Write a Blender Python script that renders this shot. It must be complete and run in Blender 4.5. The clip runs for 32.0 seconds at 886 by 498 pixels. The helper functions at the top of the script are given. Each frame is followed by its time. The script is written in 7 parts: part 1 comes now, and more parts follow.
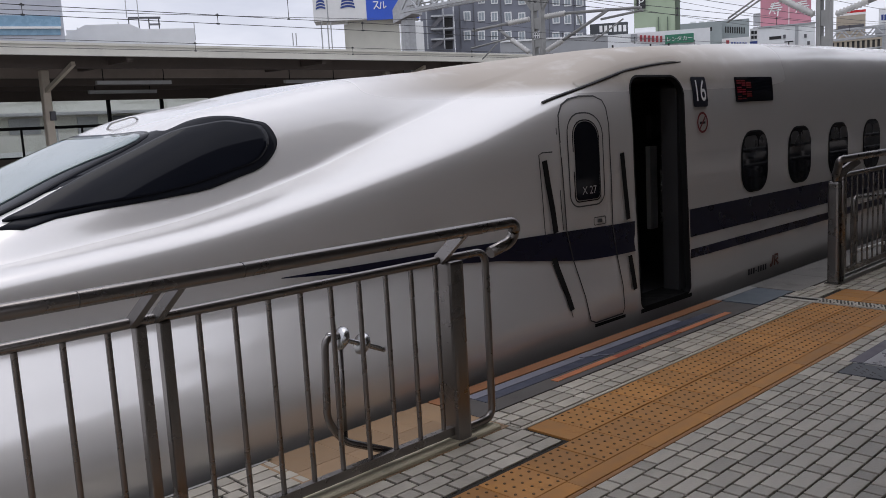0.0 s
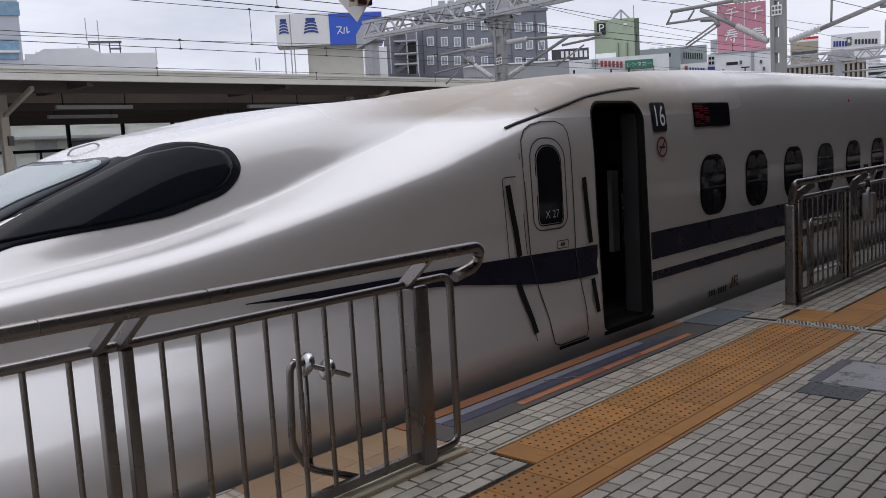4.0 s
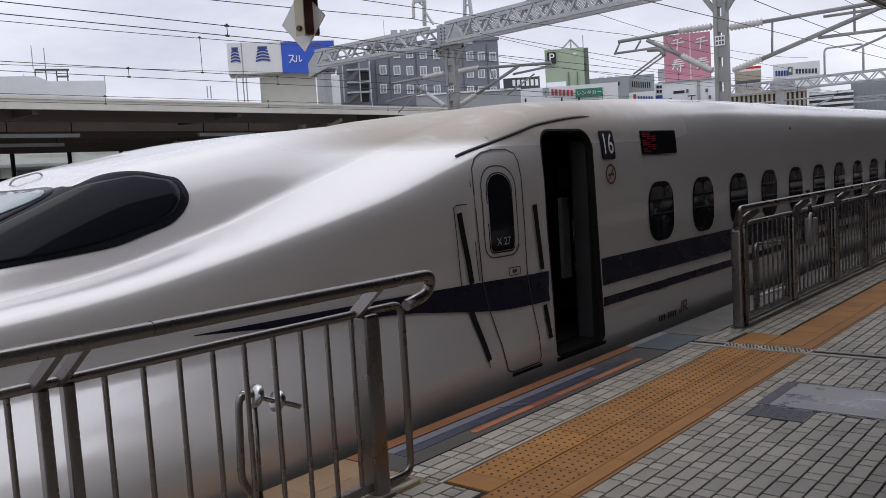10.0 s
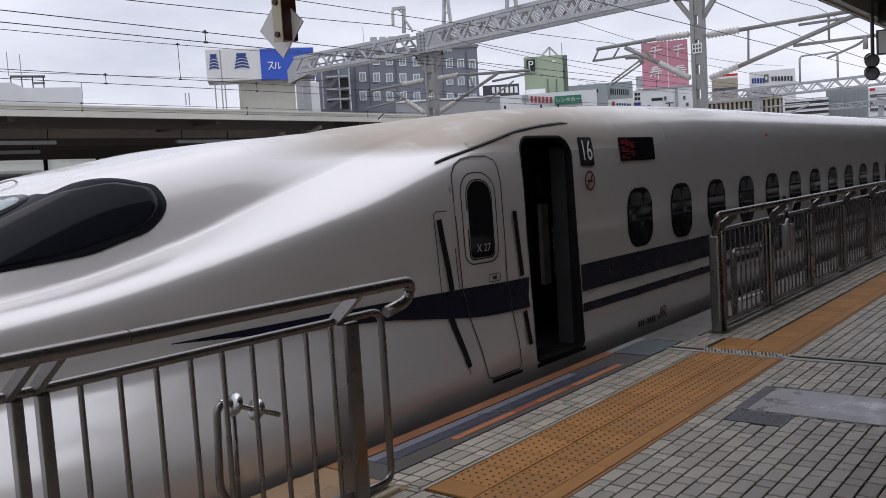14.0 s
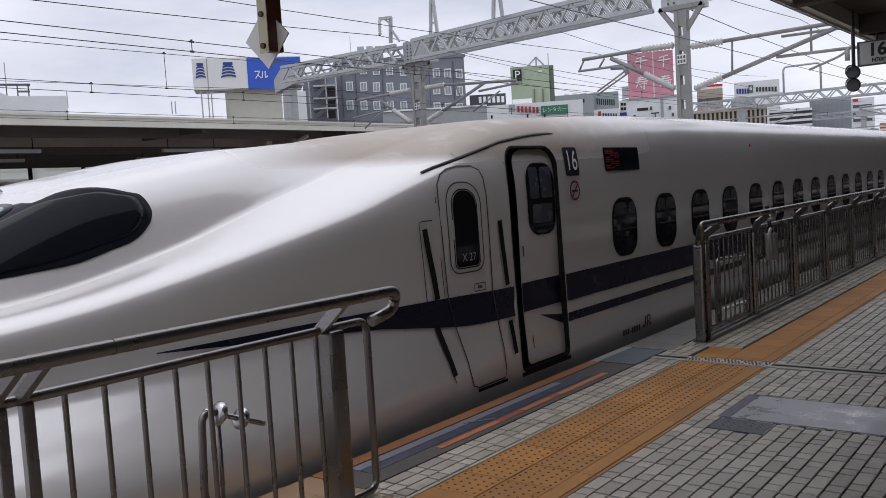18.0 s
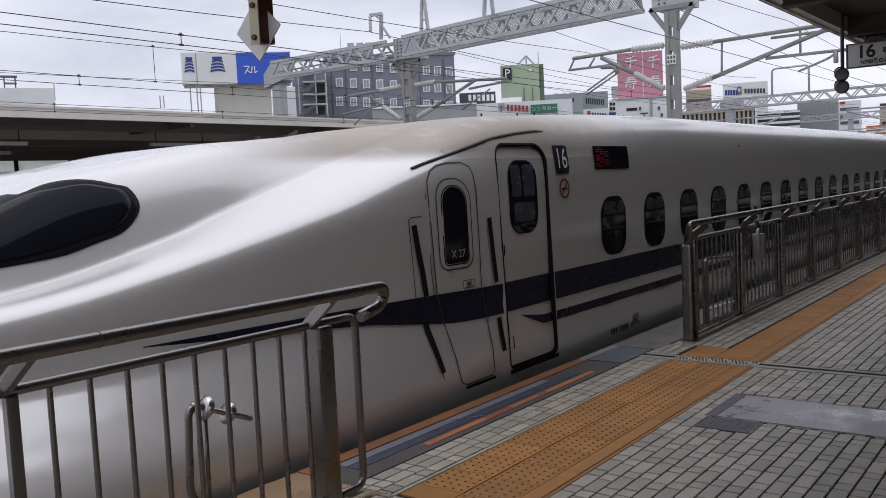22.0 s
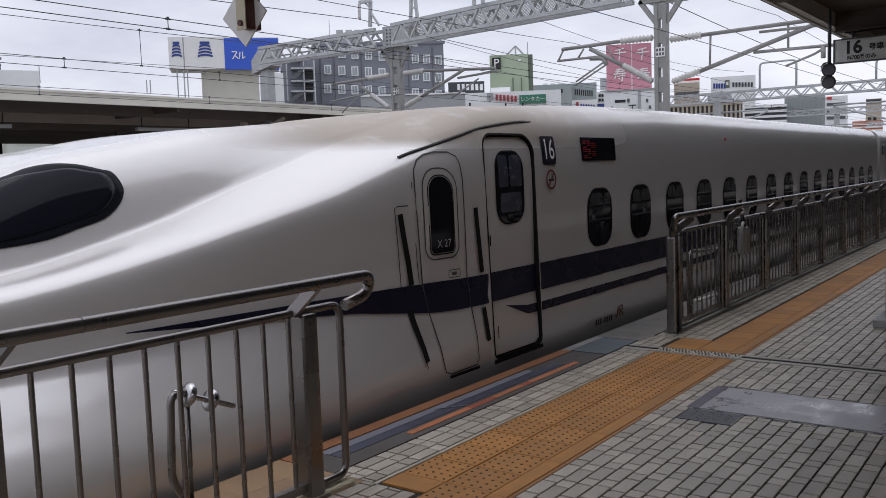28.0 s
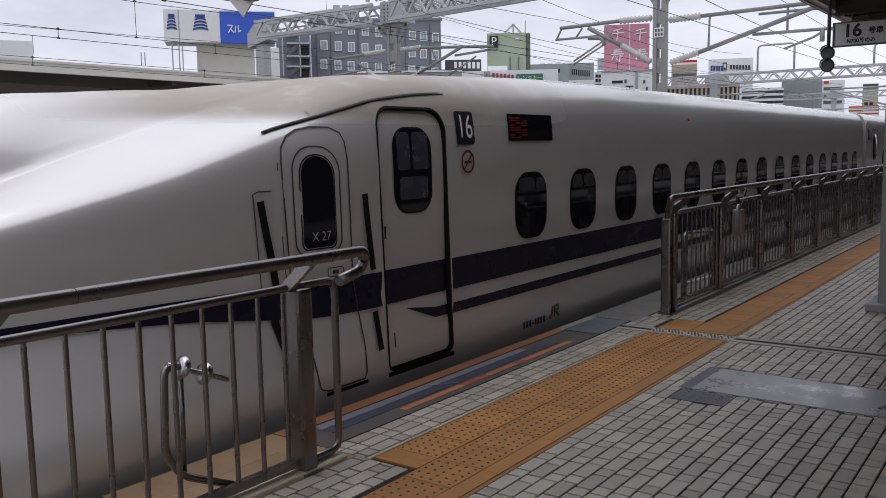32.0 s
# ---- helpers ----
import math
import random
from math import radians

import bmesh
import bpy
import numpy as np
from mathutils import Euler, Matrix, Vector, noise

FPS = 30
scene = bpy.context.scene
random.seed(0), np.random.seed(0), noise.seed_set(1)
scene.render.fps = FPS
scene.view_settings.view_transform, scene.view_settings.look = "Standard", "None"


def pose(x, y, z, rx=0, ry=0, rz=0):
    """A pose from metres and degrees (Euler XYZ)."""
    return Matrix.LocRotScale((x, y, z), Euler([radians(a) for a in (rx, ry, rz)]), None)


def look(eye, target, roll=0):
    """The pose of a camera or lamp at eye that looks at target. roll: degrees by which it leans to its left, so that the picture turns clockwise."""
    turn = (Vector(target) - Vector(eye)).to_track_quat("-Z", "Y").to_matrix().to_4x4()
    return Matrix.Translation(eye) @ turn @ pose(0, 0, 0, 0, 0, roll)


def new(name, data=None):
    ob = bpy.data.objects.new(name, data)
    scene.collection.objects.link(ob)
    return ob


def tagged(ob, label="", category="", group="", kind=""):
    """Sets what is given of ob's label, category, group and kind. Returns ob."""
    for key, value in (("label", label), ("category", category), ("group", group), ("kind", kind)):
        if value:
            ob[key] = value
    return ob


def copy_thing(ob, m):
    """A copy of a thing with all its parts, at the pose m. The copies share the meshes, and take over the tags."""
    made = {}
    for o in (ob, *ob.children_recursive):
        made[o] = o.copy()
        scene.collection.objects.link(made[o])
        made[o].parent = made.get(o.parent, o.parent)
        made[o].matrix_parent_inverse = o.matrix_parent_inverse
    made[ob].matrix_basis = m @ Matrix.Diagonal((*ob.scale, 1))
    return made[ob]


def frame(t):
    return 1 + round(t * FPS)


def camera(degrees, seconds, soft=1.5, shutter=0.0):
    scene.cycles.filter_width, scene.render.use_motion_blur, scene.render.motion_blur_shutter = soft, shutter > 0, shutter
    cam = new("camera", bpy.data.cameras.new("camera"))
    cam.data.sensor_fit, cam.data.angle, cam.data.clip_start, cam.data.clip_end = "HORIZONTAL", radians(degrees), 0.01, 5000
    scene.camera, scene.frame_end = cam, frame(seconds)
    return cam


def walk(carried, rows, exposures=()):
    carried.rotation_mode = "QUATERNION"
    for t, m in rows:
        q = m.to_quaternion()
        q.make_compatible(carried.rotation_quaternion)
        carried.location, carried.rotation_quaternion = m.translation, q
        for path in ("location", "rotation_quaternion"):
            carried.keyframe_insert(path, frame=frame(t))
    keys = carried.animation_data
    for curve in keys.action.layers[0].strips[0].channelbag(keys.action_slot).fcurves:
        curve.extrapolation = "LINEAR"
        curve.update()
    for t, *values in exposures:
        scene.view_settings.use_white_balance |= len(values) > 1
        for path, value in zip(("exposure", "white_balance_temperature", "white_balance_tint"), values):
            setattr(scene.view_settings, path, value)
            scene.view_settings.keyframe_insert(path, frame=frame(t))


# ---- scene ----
cam = camera(54.65, 32.0, soft=0.85)


def aim(yaw, pitch, lean, *eye):
    y, p = radians(yaw), radians(pitch)
    way = Vector((math.cos(y) * math.cos(p), math.sin(y) * math.cos(p), math.sin(p)))
    return look(eye, Vector(eye) + 10 * way, lean)


# seconds, heading from the track's direction, tilt, lean, eye
HEADINGS = [
    (0, 46.010, -8.263, -3.153, 0.003, 0.030, 1.673),
    (0.5, 45.663, -8.105, -3.188, -0.001, 0.028, 1.676),
    (1, 45.354, -7.942, -3.245, -0.005, 0.024, 1.680),
    (1.5, 45.069, -7.751, -3.310, -0.008, 0.018, 1.683),
    (2, 44.782, -7.544, -3.344, -0.011, 0.015, 1.684),
    (2.5, 44.482, -7.338, -3.328, -0.012, 0.014, 1.683),
    (3, 44.172, -7.149, -3.291, -0.012, 0.014, 1.682),
    (3.5, 43.860, -6.988, -3.260, -0.013, 0.014, 1.681),
    (5.5, 42.619, -6.283, -3.267, -0.006, 0.006, 1.685),
    (6, 42.294, -6.130, -3.316, 0.001, 0.008, 1.684),
    (6.5, 41.998, -5.983, -3.358, 0.003, 0.006, 1.684),
    (7, 41.729, -5.842, -3.373, 0.001, 0.004, 1.685),
    (7.5, 41.466, -5.713, -3.371, -0.001, 0.004, 1.685),
    (8, 41.206, -5.590, -3.365, -0.001, 0.007, 1.686),
    (8.5, 40.979, -5.472, -3.394, -0.001, 0.008, 1.686),
    (9, 40.785, -5.362, -3.450, 0.001, 0.005, 1.684),
    (9.5, 40.589, -5.266, -3.464, 0.002, 0.003, 1.683),
    (10, 40.397, -5.177, -3.458, 0.003, 0.002, 1.685),
    (10.5, 40.216, -5.082, -3.479, 0.004, 0.003, 1.685),
    (11, 40.024, -4.986, -3.505, 0.004, 0.005, 1.685),
    (11.5, 39.830, -4.912, -3.502, 0.002, 0.009, 1.683),
    (12, 39.652, -4.878, -3.474, 0.000, 0.012, 1.682),
    (12.5, 39.496, -4.867, -3.459, 0.001, 0.012, 1.681),
    (13, 39.358, -4.857, -3.479, 0.004, 0.008, 1.682),
    (13.5, 39.209, -4.842, -3.513, 0.007, 0.005, 1.682),
    (14, 39.044, -4.801, -3.537, 0.009, 0.004, 1.683),
    (14.5, 38.882, -4.731, -3.555, 0.007, 0.004, 1.686),
    (16.5, 38.394, -4.479, -3.465, -0.005, -0.013, 1.685),
    (17, 38.320, -4.407, -3.466, -0.006, -0.022, 1.685),
    (17.5, 38.228, -4.329, -3.459, -0.006, -0.023, 1.686),
    (18, 38.133, -4.242, -3.452, -0.007, -0.022, 1.686),
    (18.5, 38.024, -4.178, -3.417, -0.006, -0.023, 1.686),
    (19, 37.899, -4.154, -3.359, -0.005, -0.021, 1.684),
    (19.5, 37.771, -4.149, -3.297, -0.004, -0.017, 1.682),
    (20, 37.642, -4.156, -3.216, -0.001, -0.013, 1.681),
    (20.5, 37.536, -4.186, -3.127, -0.001, -0.013, 1.679),
    (21, 37.471, -4.243, -3.028, -0.006, -0.013, 1.677),
    (21.5, 37.425, -4.330, -2.913, -0.006, -0.011, 1.676),
    (22, 37.349, -4.437, -2.800, -0.001, -0.006, 1.676),
    (22.5, 37.226, -4.544, -2.711, 0.004, 0.000, 1.675),
    (23, 37.105, -4.646, -2.633, 0.004, 0.002, 1.674),
    (23.5, 37.015, -4.742, -2.528, 0.002, 0.002, 1.674),
    (24, 36.928, -4.819, -2.424, 0.001, -0.002, 1.676),
    (24.5, 36.844, -4.881, -2.363, 0.002, -0.007, 1.678),
    (25, 36.776, -4.936, -2.340, 0.004, -0.010, 1.677),
    (25.5, 36.710, -4.989, -2.348, 0.009, -0.014, 1.676),
    (27.5, 36.532, -5.133, -2.047, 0.003, -0.009, 1.679),
    (28, 36.491, -5.190, -1.984, 0.005, -0.011, 1.677),
    (28.5, 36.467, -5.258, -1.914, 0.004, -0.012, 1.677),
    (29, 36.439, -5.345, -1.845, 0.004, -0.012, 1.676),
    (29.5, 36.389, -5.442, -1.788, 0.005, -0.009, 1.675),
    (30, 36.329, -5.557, -1.726, 0.005, -0.007, 1.673),
    (30.5, 36.278, -5.695, -1.642, 0.005, -0.004, 1.672),
    (31, 36.223, -5.852, -1.542, 0.006, 0.001, 1.669),
    (31.5, 36.168, -6.250, -1.376, 0.007, 0.003, 1.666),
    (32, 36.130, -6.631, -1.068, 0.009, 0.004, 1.667),
]
walk(cam, [(t, aim(*row)) for t, *row in HEADINGS])

# ---- light ----
world = bpy.data.worlds.new("overcast_sky")
scene.world = world
world.use_nodes = True
wn, wl = world.node_tree.nodes, world.node_tree.links
wn.clear()
sky = wn.new("ShaderNodeTexSky")
sky.sky_type, sky.sun_disc = "NISHITA", False
sky.sun_elevation, sky.sun_rotation = radians(73), radians(-23)
sky.air_density, sky.dust_density = 1.0, 3.0
coord = wn.new("ShaderNodeTexCoord")
stretch = wn.new("ShaderNodeMapping")
stretch.inputs["Scale"].default_value = (1.6, 1.6, 5.0)
clouds = wn.new("ShaderNodeTexNoise")
clouds.inputs["Scale"].default_value, clouds.inputs["Detail"].default_value, clouds.inputs["Roughness"].default_value = 1.6, 6, 0.55
cloud_ramp = wn.new("ShaderNodeValToRGB")
cloud_ramp.color_ramp.elements[0].position, cloud_ramp.color_ramp.elements[0].color = 0.32, (6.85, 7.1, 8.4, 1)
cloud_ramp.color_ramp.elements[1].position, cloud_ramp.color_ramp.elements[1].color = 0.62, (10.3, 10.4, 11.5, 1)
cover = wn.new("ShaderNodeMix")
cover.data_type = "RGBA"
cover.inputs["Factor"].default_value = 0.88
sky_out = wn.new("ShaderNodeBackground")
sky_out.inputs["Strength"].default_value = 0.1
world_out = wn.new("ShaderNodeOutputWorld")
wl.new(coord.outputs["Generated"], stretch.inputs["Vector"])
wl.new(stretch.outputs["Vector"], clouds.inputs["Vector"])
wl.new(clouds.outputs["Fac"], cloud_ramp.inputs["Fac"])
wl.new(sky.outputs["Color"], cover.inputs["A"])
wl.new(cloud_ramp.outputs["Color"], cover.inputs["B"])
# an overcast sky is brightest overhead
parts_of_way = wn.new("ShaderNodeSeparateXYZ")
overhead = wn.new("ShaderNodeMapRange")
overhead.interpolation_type = "SMOOTHSTEP"
overhead.inputs["From Min"].default_value, overhead.inputs["From Max"].default_value = 0.5, 1.0
overhead.inputs["To Min"].default_value, overhead.inputs["To Max"].default_value = 1.0, 2.0
brighter = wn.new("ShaderNodeVectorMath")
brighter.operation = "SCALE"
wl.new(coord.outputs["Generated"], parts_of_way.inputs["Vector"])
wl.new(parts_of_way.outputs["Z"], overhead.inputs["Value"])
wl.new(cover.outputs["Result"], brighter.inputs[0])
wl.new(overhead.outputs["Result"], brighter.inputs["Scale"])
wl.new(brighter.outputs["Vector"], sky_out.inputs["Color"])
wl.new(sky_out.outputs["Background"], world_out.inputs["Surface"])

sun = new("sun", bpy.data.lights.new("sun", "SUN"))
sun.data.energy, sun.data.angle, sun.data.color = 0.25, radians(30), (1.0, 0.97, 0.93)
sun.matrix_world = look((-6, 14, 50), (0, 0, 0))
scene.view_settings.exposure = 0.0

# ---- materials ----
def link_nodes(nt, a, ao, b, bi):
    nt.links.new(a.outputs[ao], b.inputs[bi])


def mat(name, color, rough=0.6, metal=0.0, vary=0.12, grain=12.0, bump=0.0, bump_scale=60.0, spots=0.0, coat=0.0, spec=0.5,
        rough_vary=0.1, per_piece=0.0, streak=(1, 1, 1), glow=0.0):
    """A surface with variation at two scales, a little relief and uneven gloss."""
    m = bpy.data.materials.new(name)
    m.use_nodes = True
    nt = m.node_tree
    n = nt.nodes
    p = n["Principled BSDF"]
    p.inputs["Metallic"].default_value = metal
    p.inputs["Specular IOR Level"].default_value = spec
    p.inputs["Coat Weight"].default_value = coat
    p.inputs["Coat Roughness"].default_value = 0.08
    co = n.new("ShaderNodeTexCoord")
    mp = n.new("ShaderNodeMapping")
    mp.inputs["Scale"].default_value = streak
    link_nodes(nt, co, "Object", mp, "Vector")
    fine = n.new("ShaderNodeTexNoise")
    fine.inputs["Scale"].default_value, fine.inputs["Detail"].default_value = grain, 5
    wide = n.new("ShaderNodeTexNoise")
    wide.inputs["Scale"].default_value, wide.inputs["Detail"].default_value = grain * 0.11, 3
    link_nodes(nt, mp, "Vector", fine, "Vector")
    link_nodes(nt, mp, "Vector", wide, "Vector")
    add = n.new("ShaderNodeMath")
    add.operation = "ADD"
    link_nodes(nt, fine, "Fac", add, 0)
    link_nodes(nt, wide, "Fac", add, 1)
    lift = n.new("ShaderNodeMapRange")
    lift.inputs["From Min"].default_value, lift.inputs["From Max"].default_value = 0.6, 1.4
    lift.inputs["To Min"].default_value, lift.inputs["To Max"].default_value = 1 - vary, 1 + vary
    link_nodes(nt, add, "Value", lift, "Value")
    last = lift.outputs["Result"]
    if per_piece:
        info = n.new("ShaderNodeObjectInfo")
        geo = n.new("ShaderNodeNewGeometry")
        both = n.new("ShaderNodeMath")
        both.operation = "ADD"
        link_nodes(nt, info, "Random", both, 0)
        link_nodes(nt, geo, "Random Per Island", both, 1)
        fr = n.new("ShaderNodeMath")
        fr.operation = "FRACT"
        link_nodes(nt, both, "Value", fr, 0)
        rng = n.new("ShaderNodeMapRange")
        rng.inputs["To Min"].default_value, rng.inputs["To Max"].default_value = 1 - per_piece, 1 + per_piece
        link_nodes(nt, fr, "Value", rng, "Value")
        mul = n.new("ShaderNodeMath")
        mul.operation = "MULTIPLY"
        nt.links.new(last, mul.inputs[0])
        link_nodes(nt, rng, "Result", mul, 1)
        last = mul.outputs["Value"]
    tint = n.new("ShaderNodeVectorMath")
    tint.operation = "SCALE"
    tint.inputs[0].default_value = color[:3]
    nt.links.new(last, tint.inputs["Scale"])
    src = tint.outputs["Vector"]
    if spots:
        sp = n.new("ShaderNodeTexNoise")
        sp.inputs["Scale"].default_value, sp.inputs["Detail"].default_value, sp.inputs["Roughness"].default_value = grain * 0.45, 8, 0.7
        link_nodes(nt, co, "Object", sp, "Vector")
        mr = n.new("ShaderNodeMapRange")
        mr.inputs["From Min"].default_value, mr.inputs["From Max"].default_value = 0.56, 0.72
        mr.inputs["To Min"].default_value, mr.inputs["To Max"].default_value = 0.0, spots
        link_nodes(nt, sp, "Fac", mr, "Value")
        mx = n.new("ShaderNodeMix")
        mx.data_type = "RGBA"
        mx.inputs["B"].default_value = (color[0] * 0.35, color[1] * 0.32, color[2] * 0.28, 1)
        link_nodes(nt, mr, "Result", mx, "Factor")
        nt.links.new(src, mx.inputs["A"])
        src = mx.outputs["Result"]
    nt.links.new(src, p.inputs["Base Color"])
    rr = n.new("ShaderNodeMapRange")
    rr.inputs["From Min"].default_value, rr.inputs["From Max"].default_value = 0.3, 0.7
    rr.inputs["To Min"].default_value, rr.inputs["To Max"].default_value = max(0.02, rough - rough_vary), min(1, rough + rough_vary)
    link_nodes(nt, fine, "Fac", rr, "Value")
    link_nodes(nt, rr, "Result", p, "Roughness")
    if bump:
        bn = n.new("ShaderNodeTexNoise")
        bn.inputs["Scale"].default_value, bn.inputs["Detail"].default_value = bump_scale, 4
        link_nodes(nt, co, "Object", bn, "Vector")
        bp = n.new("ShaderNodeBump")
        bp.inputs["Strength"].default_value, bp.inputs["Distance"].default_value = 1.0, bump
        link_nodes(nt, bn, "Fac", bp, "Height")
        link_nodes(nt, bp, "Normal", p, "Normal")
    if glow:
        p.inputs["Emission Color"].default_value = (*color[:3], 1)
        p.inputs["Emission Strength"].default_value = glow
    return m


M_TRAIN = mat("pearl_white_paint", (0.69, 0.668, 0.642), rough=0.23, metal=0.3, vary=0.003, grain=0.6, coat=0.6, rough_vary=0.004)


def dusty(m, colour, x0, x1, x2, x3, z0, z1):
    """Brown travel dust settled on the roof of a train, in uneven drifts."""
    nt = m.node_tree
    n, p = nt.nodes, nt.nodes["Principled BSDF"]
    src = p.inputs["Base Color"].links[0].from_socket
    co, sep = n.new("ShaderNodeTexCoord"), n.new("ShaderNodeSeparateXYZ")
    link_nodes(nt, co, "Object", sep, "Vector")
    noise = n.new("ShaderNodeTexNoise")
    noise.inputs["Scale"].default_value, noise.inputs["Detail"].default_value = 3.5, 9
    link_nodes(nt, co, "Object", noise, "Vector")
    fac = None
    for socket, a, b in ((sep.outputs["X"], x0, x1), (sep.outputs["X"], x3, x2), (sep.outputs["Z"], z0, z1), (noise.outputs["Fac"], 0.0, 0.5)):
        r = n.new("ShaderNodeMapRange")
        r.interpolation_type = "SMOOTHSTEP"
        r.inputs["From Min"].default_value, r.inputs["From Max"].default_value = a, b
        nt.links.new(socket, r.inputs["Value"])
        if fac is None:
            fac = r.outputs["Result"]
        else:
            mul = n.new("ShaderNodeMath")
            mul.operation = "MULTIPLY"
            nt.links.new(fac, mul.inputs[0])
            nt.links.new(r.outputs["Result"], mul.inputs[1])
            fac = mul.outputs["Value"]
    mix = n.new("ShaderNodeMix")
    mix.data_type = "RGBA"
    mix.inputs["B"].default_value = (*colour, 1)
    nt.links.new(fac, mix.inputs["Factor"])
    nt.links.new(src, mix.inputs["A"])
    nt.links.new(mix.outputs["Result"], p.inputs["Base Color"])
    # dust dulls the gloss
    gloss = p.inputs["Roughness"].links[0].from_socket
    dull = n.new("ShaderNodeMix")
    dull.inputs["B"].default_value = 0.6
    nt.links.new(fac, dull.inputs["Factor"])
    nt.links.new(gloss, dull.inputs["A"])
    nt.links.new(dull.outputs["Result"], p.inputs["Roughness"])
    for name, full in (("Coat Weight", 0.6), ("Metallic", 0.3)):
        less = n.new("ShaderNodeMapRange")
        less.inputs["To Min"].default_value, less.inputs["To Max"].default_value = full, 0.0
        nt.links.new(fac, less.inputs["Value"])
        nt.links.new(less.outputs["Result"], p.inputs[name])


def rippled(m, depth):
    """Long shallow dents of welded sheet that make reflections waver."""
    nt = m.node_tree
    n, p = nt.nodes, nt.nodes["Principled BSDF"]
    co, mp, wave, bp = (n.new("ShaderNode" + k) for k in ("TexCoord", "Mapping", "TexNoise", "Bump"))
    mp.inputs["Scale"].default_value = (1.0, 1.0, 2.6)
    wave.inputs["Scale"].default_value, wave.inputs["Detail"].default_value = 1.3, 2.5
    bp.inputs["Strength"].default_value, bp.inputs["Distance"].default_value = 1.0, depth
    link_nodes(nt, co, "Object", mp, "Vector")
    link_nodes(nt, mp, "Vector", wave, "Vector")
    link_nodes(nt, wave, "Fac", bp, "Height")
    link_nodes(nt, bp, "Normal", p, "Normal")
    link_nodes(nt, bp, "Normal", p, "Coat Normal")


rippled(M_TRAIN, 0.008)
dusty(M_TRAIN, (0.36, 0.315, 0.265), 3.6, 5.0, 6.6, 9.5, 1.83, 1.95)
M_NAVY = mat("navy_stripe_paint", (0.006, 0.007, 0.026), rough=0.3, vary=0.1, grain=3, spec=0.35)
M_BLACKGLASS = mat("dark_glass", (0.01, 0.011, 0.015), rough=0.05, vary=0.2, grain=3, spec=0.22, rough_vary=0.02)
M_CABGLASS = mat("black_cab_glass", (0.008, 0.009, 0.013), rough=0.04, vary=0.2, grain=3, spec=0.11, rough_vary=0.015)
# pale green-grey base colour stands in for the sky mirrored in the windscreen
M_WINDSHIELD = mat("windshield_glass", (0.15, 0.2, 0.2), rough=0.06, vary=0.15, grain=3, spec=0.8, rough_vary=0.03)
M_SURROUND = mat("black_surround_paint", (0.012, 0.013, 0.017), rough=0.16, vary=0.15, grain=3, spec=0.06, rough_vary=0.03)
M_BLIND = mat("drawn_window_blind", (0.045, 0.045, 0.047), rough=0.3, vary=0.25, grain=4)
M_DOORPATCH = mat("dim_bluish_panel", (0.06, 0.065, 0.085), rough=0.25, vary=0.35, grain=6)
M_DARKRED = mat("dark_red_print", (0.16, 0.02, 0.022), rough=0.5, vary=0.08)
M_CHROME = mat("chrome", (0.45, 0.45, 0.45), rough=0.25, metal=1.0, vary=0.05)
M_GREYPRINT = mat("grey_print", (0.35, 0.35, 0.36), rough=0.5, vary=0.06)
M_GREYPANEL = mat("pale_grey_panel", (0.4, 0.4, 0.4), rough=0.5, vary=0.1)
M_GREYDARK = mat("dark_grey_panel", (0.1, 0.1, 0.11), rough=0.5, vary=0.1)
M_NAVYSIGN = mat("navy_plate", (0.012, 0.013, 0.022), rough=0.35, vary=0.08)
M_FAINTRED = mat("dim_red_segment", (0.2, 0.01, 0.01), rough=0.4, vary=0.1)
M_RUSTRED = mat("dark_red_brown_paint", (0.09, 0.028, 0.018), rough=0.5, vary=0.2, grain=10, spots=0.3)
M_CREAM = mat("cream_paint", (0.55, 0.5, 0.36), rough=0.5, vary=0.12, grain=10, spots=0.3)
M_SIGNFACE = mat("white_sign_face", (0.72, 0.72, 0.7), rough=0.45, vary=0.05, grain=3)
M_BEIGESTEEL = mat("beige_painted_steel", (0.6, 0.53, 0.43), rough=0.6, vary=0.1, grain=4, spots=0.2)
M_KERB = mat("cream_kerb", (0.5, 0.45, 0.33), rough=0.7, vary=0.15, grain=8, spots=0.3)
M_STUD = mat("worn_dark_stud", (0.14, 0.075, 0.03), rough=0.6, vary=0.2, grain=30)
M_BORDER = mat("brown_border_tile", (0.3, 0.14, 0.045), rough=0.6, vary=0.18, grain=8, spots=0.3, per_piece=0.12)
M_PALESTRIP = mat("pale_worn_metal", (0.42, 0.4, 0.36), rough=0.55, metal=0.2, vary=0.15, grain=14, spots=0.3)
M_HATCH = mat("scuffed_steel_plate", (0.33, 0.32, 0.33), rough=0.34, metal=0.5, vary=0.5, grain=5, spots=0.6, rough_vary=0.18)
M_PURPLESTEEL = mat("purple_grey_steel", (0.12, 0.105, 0.13), rough=0.45, metal=0.3, vary=0.3, grain=7, spots=0.3)
M_HATCHDARK = mat("dark_steel_frame", (0.085, 0.09, 0.1), rough=0.5, metal=0.2, vary=0.25, grain=9, spots=0.3)
M_EDGEORANGE = mat("worn_orange_edge", (0.29, 0.12, 0.05), rough=0.6, vary=0.2, grain=9, spots=0.5)
M_DARKMAT = mat("dark_grey_mat", (0.085, 0.077, 0.072), rough=0.75, vary=0.2, grain=10, spots=0.3)
M_PALEBAND = mat("pale_blue_grey_band", (0.19, 0.19, 0.225), rough=0.5, vary=0.18, grain=9, spots=0.3)
M_DARKBLUE = mat("dark_blue_band", (0.05, 0.056, 0.085), rough=0.5, vary=0.2, grain=9, spots=0.2)
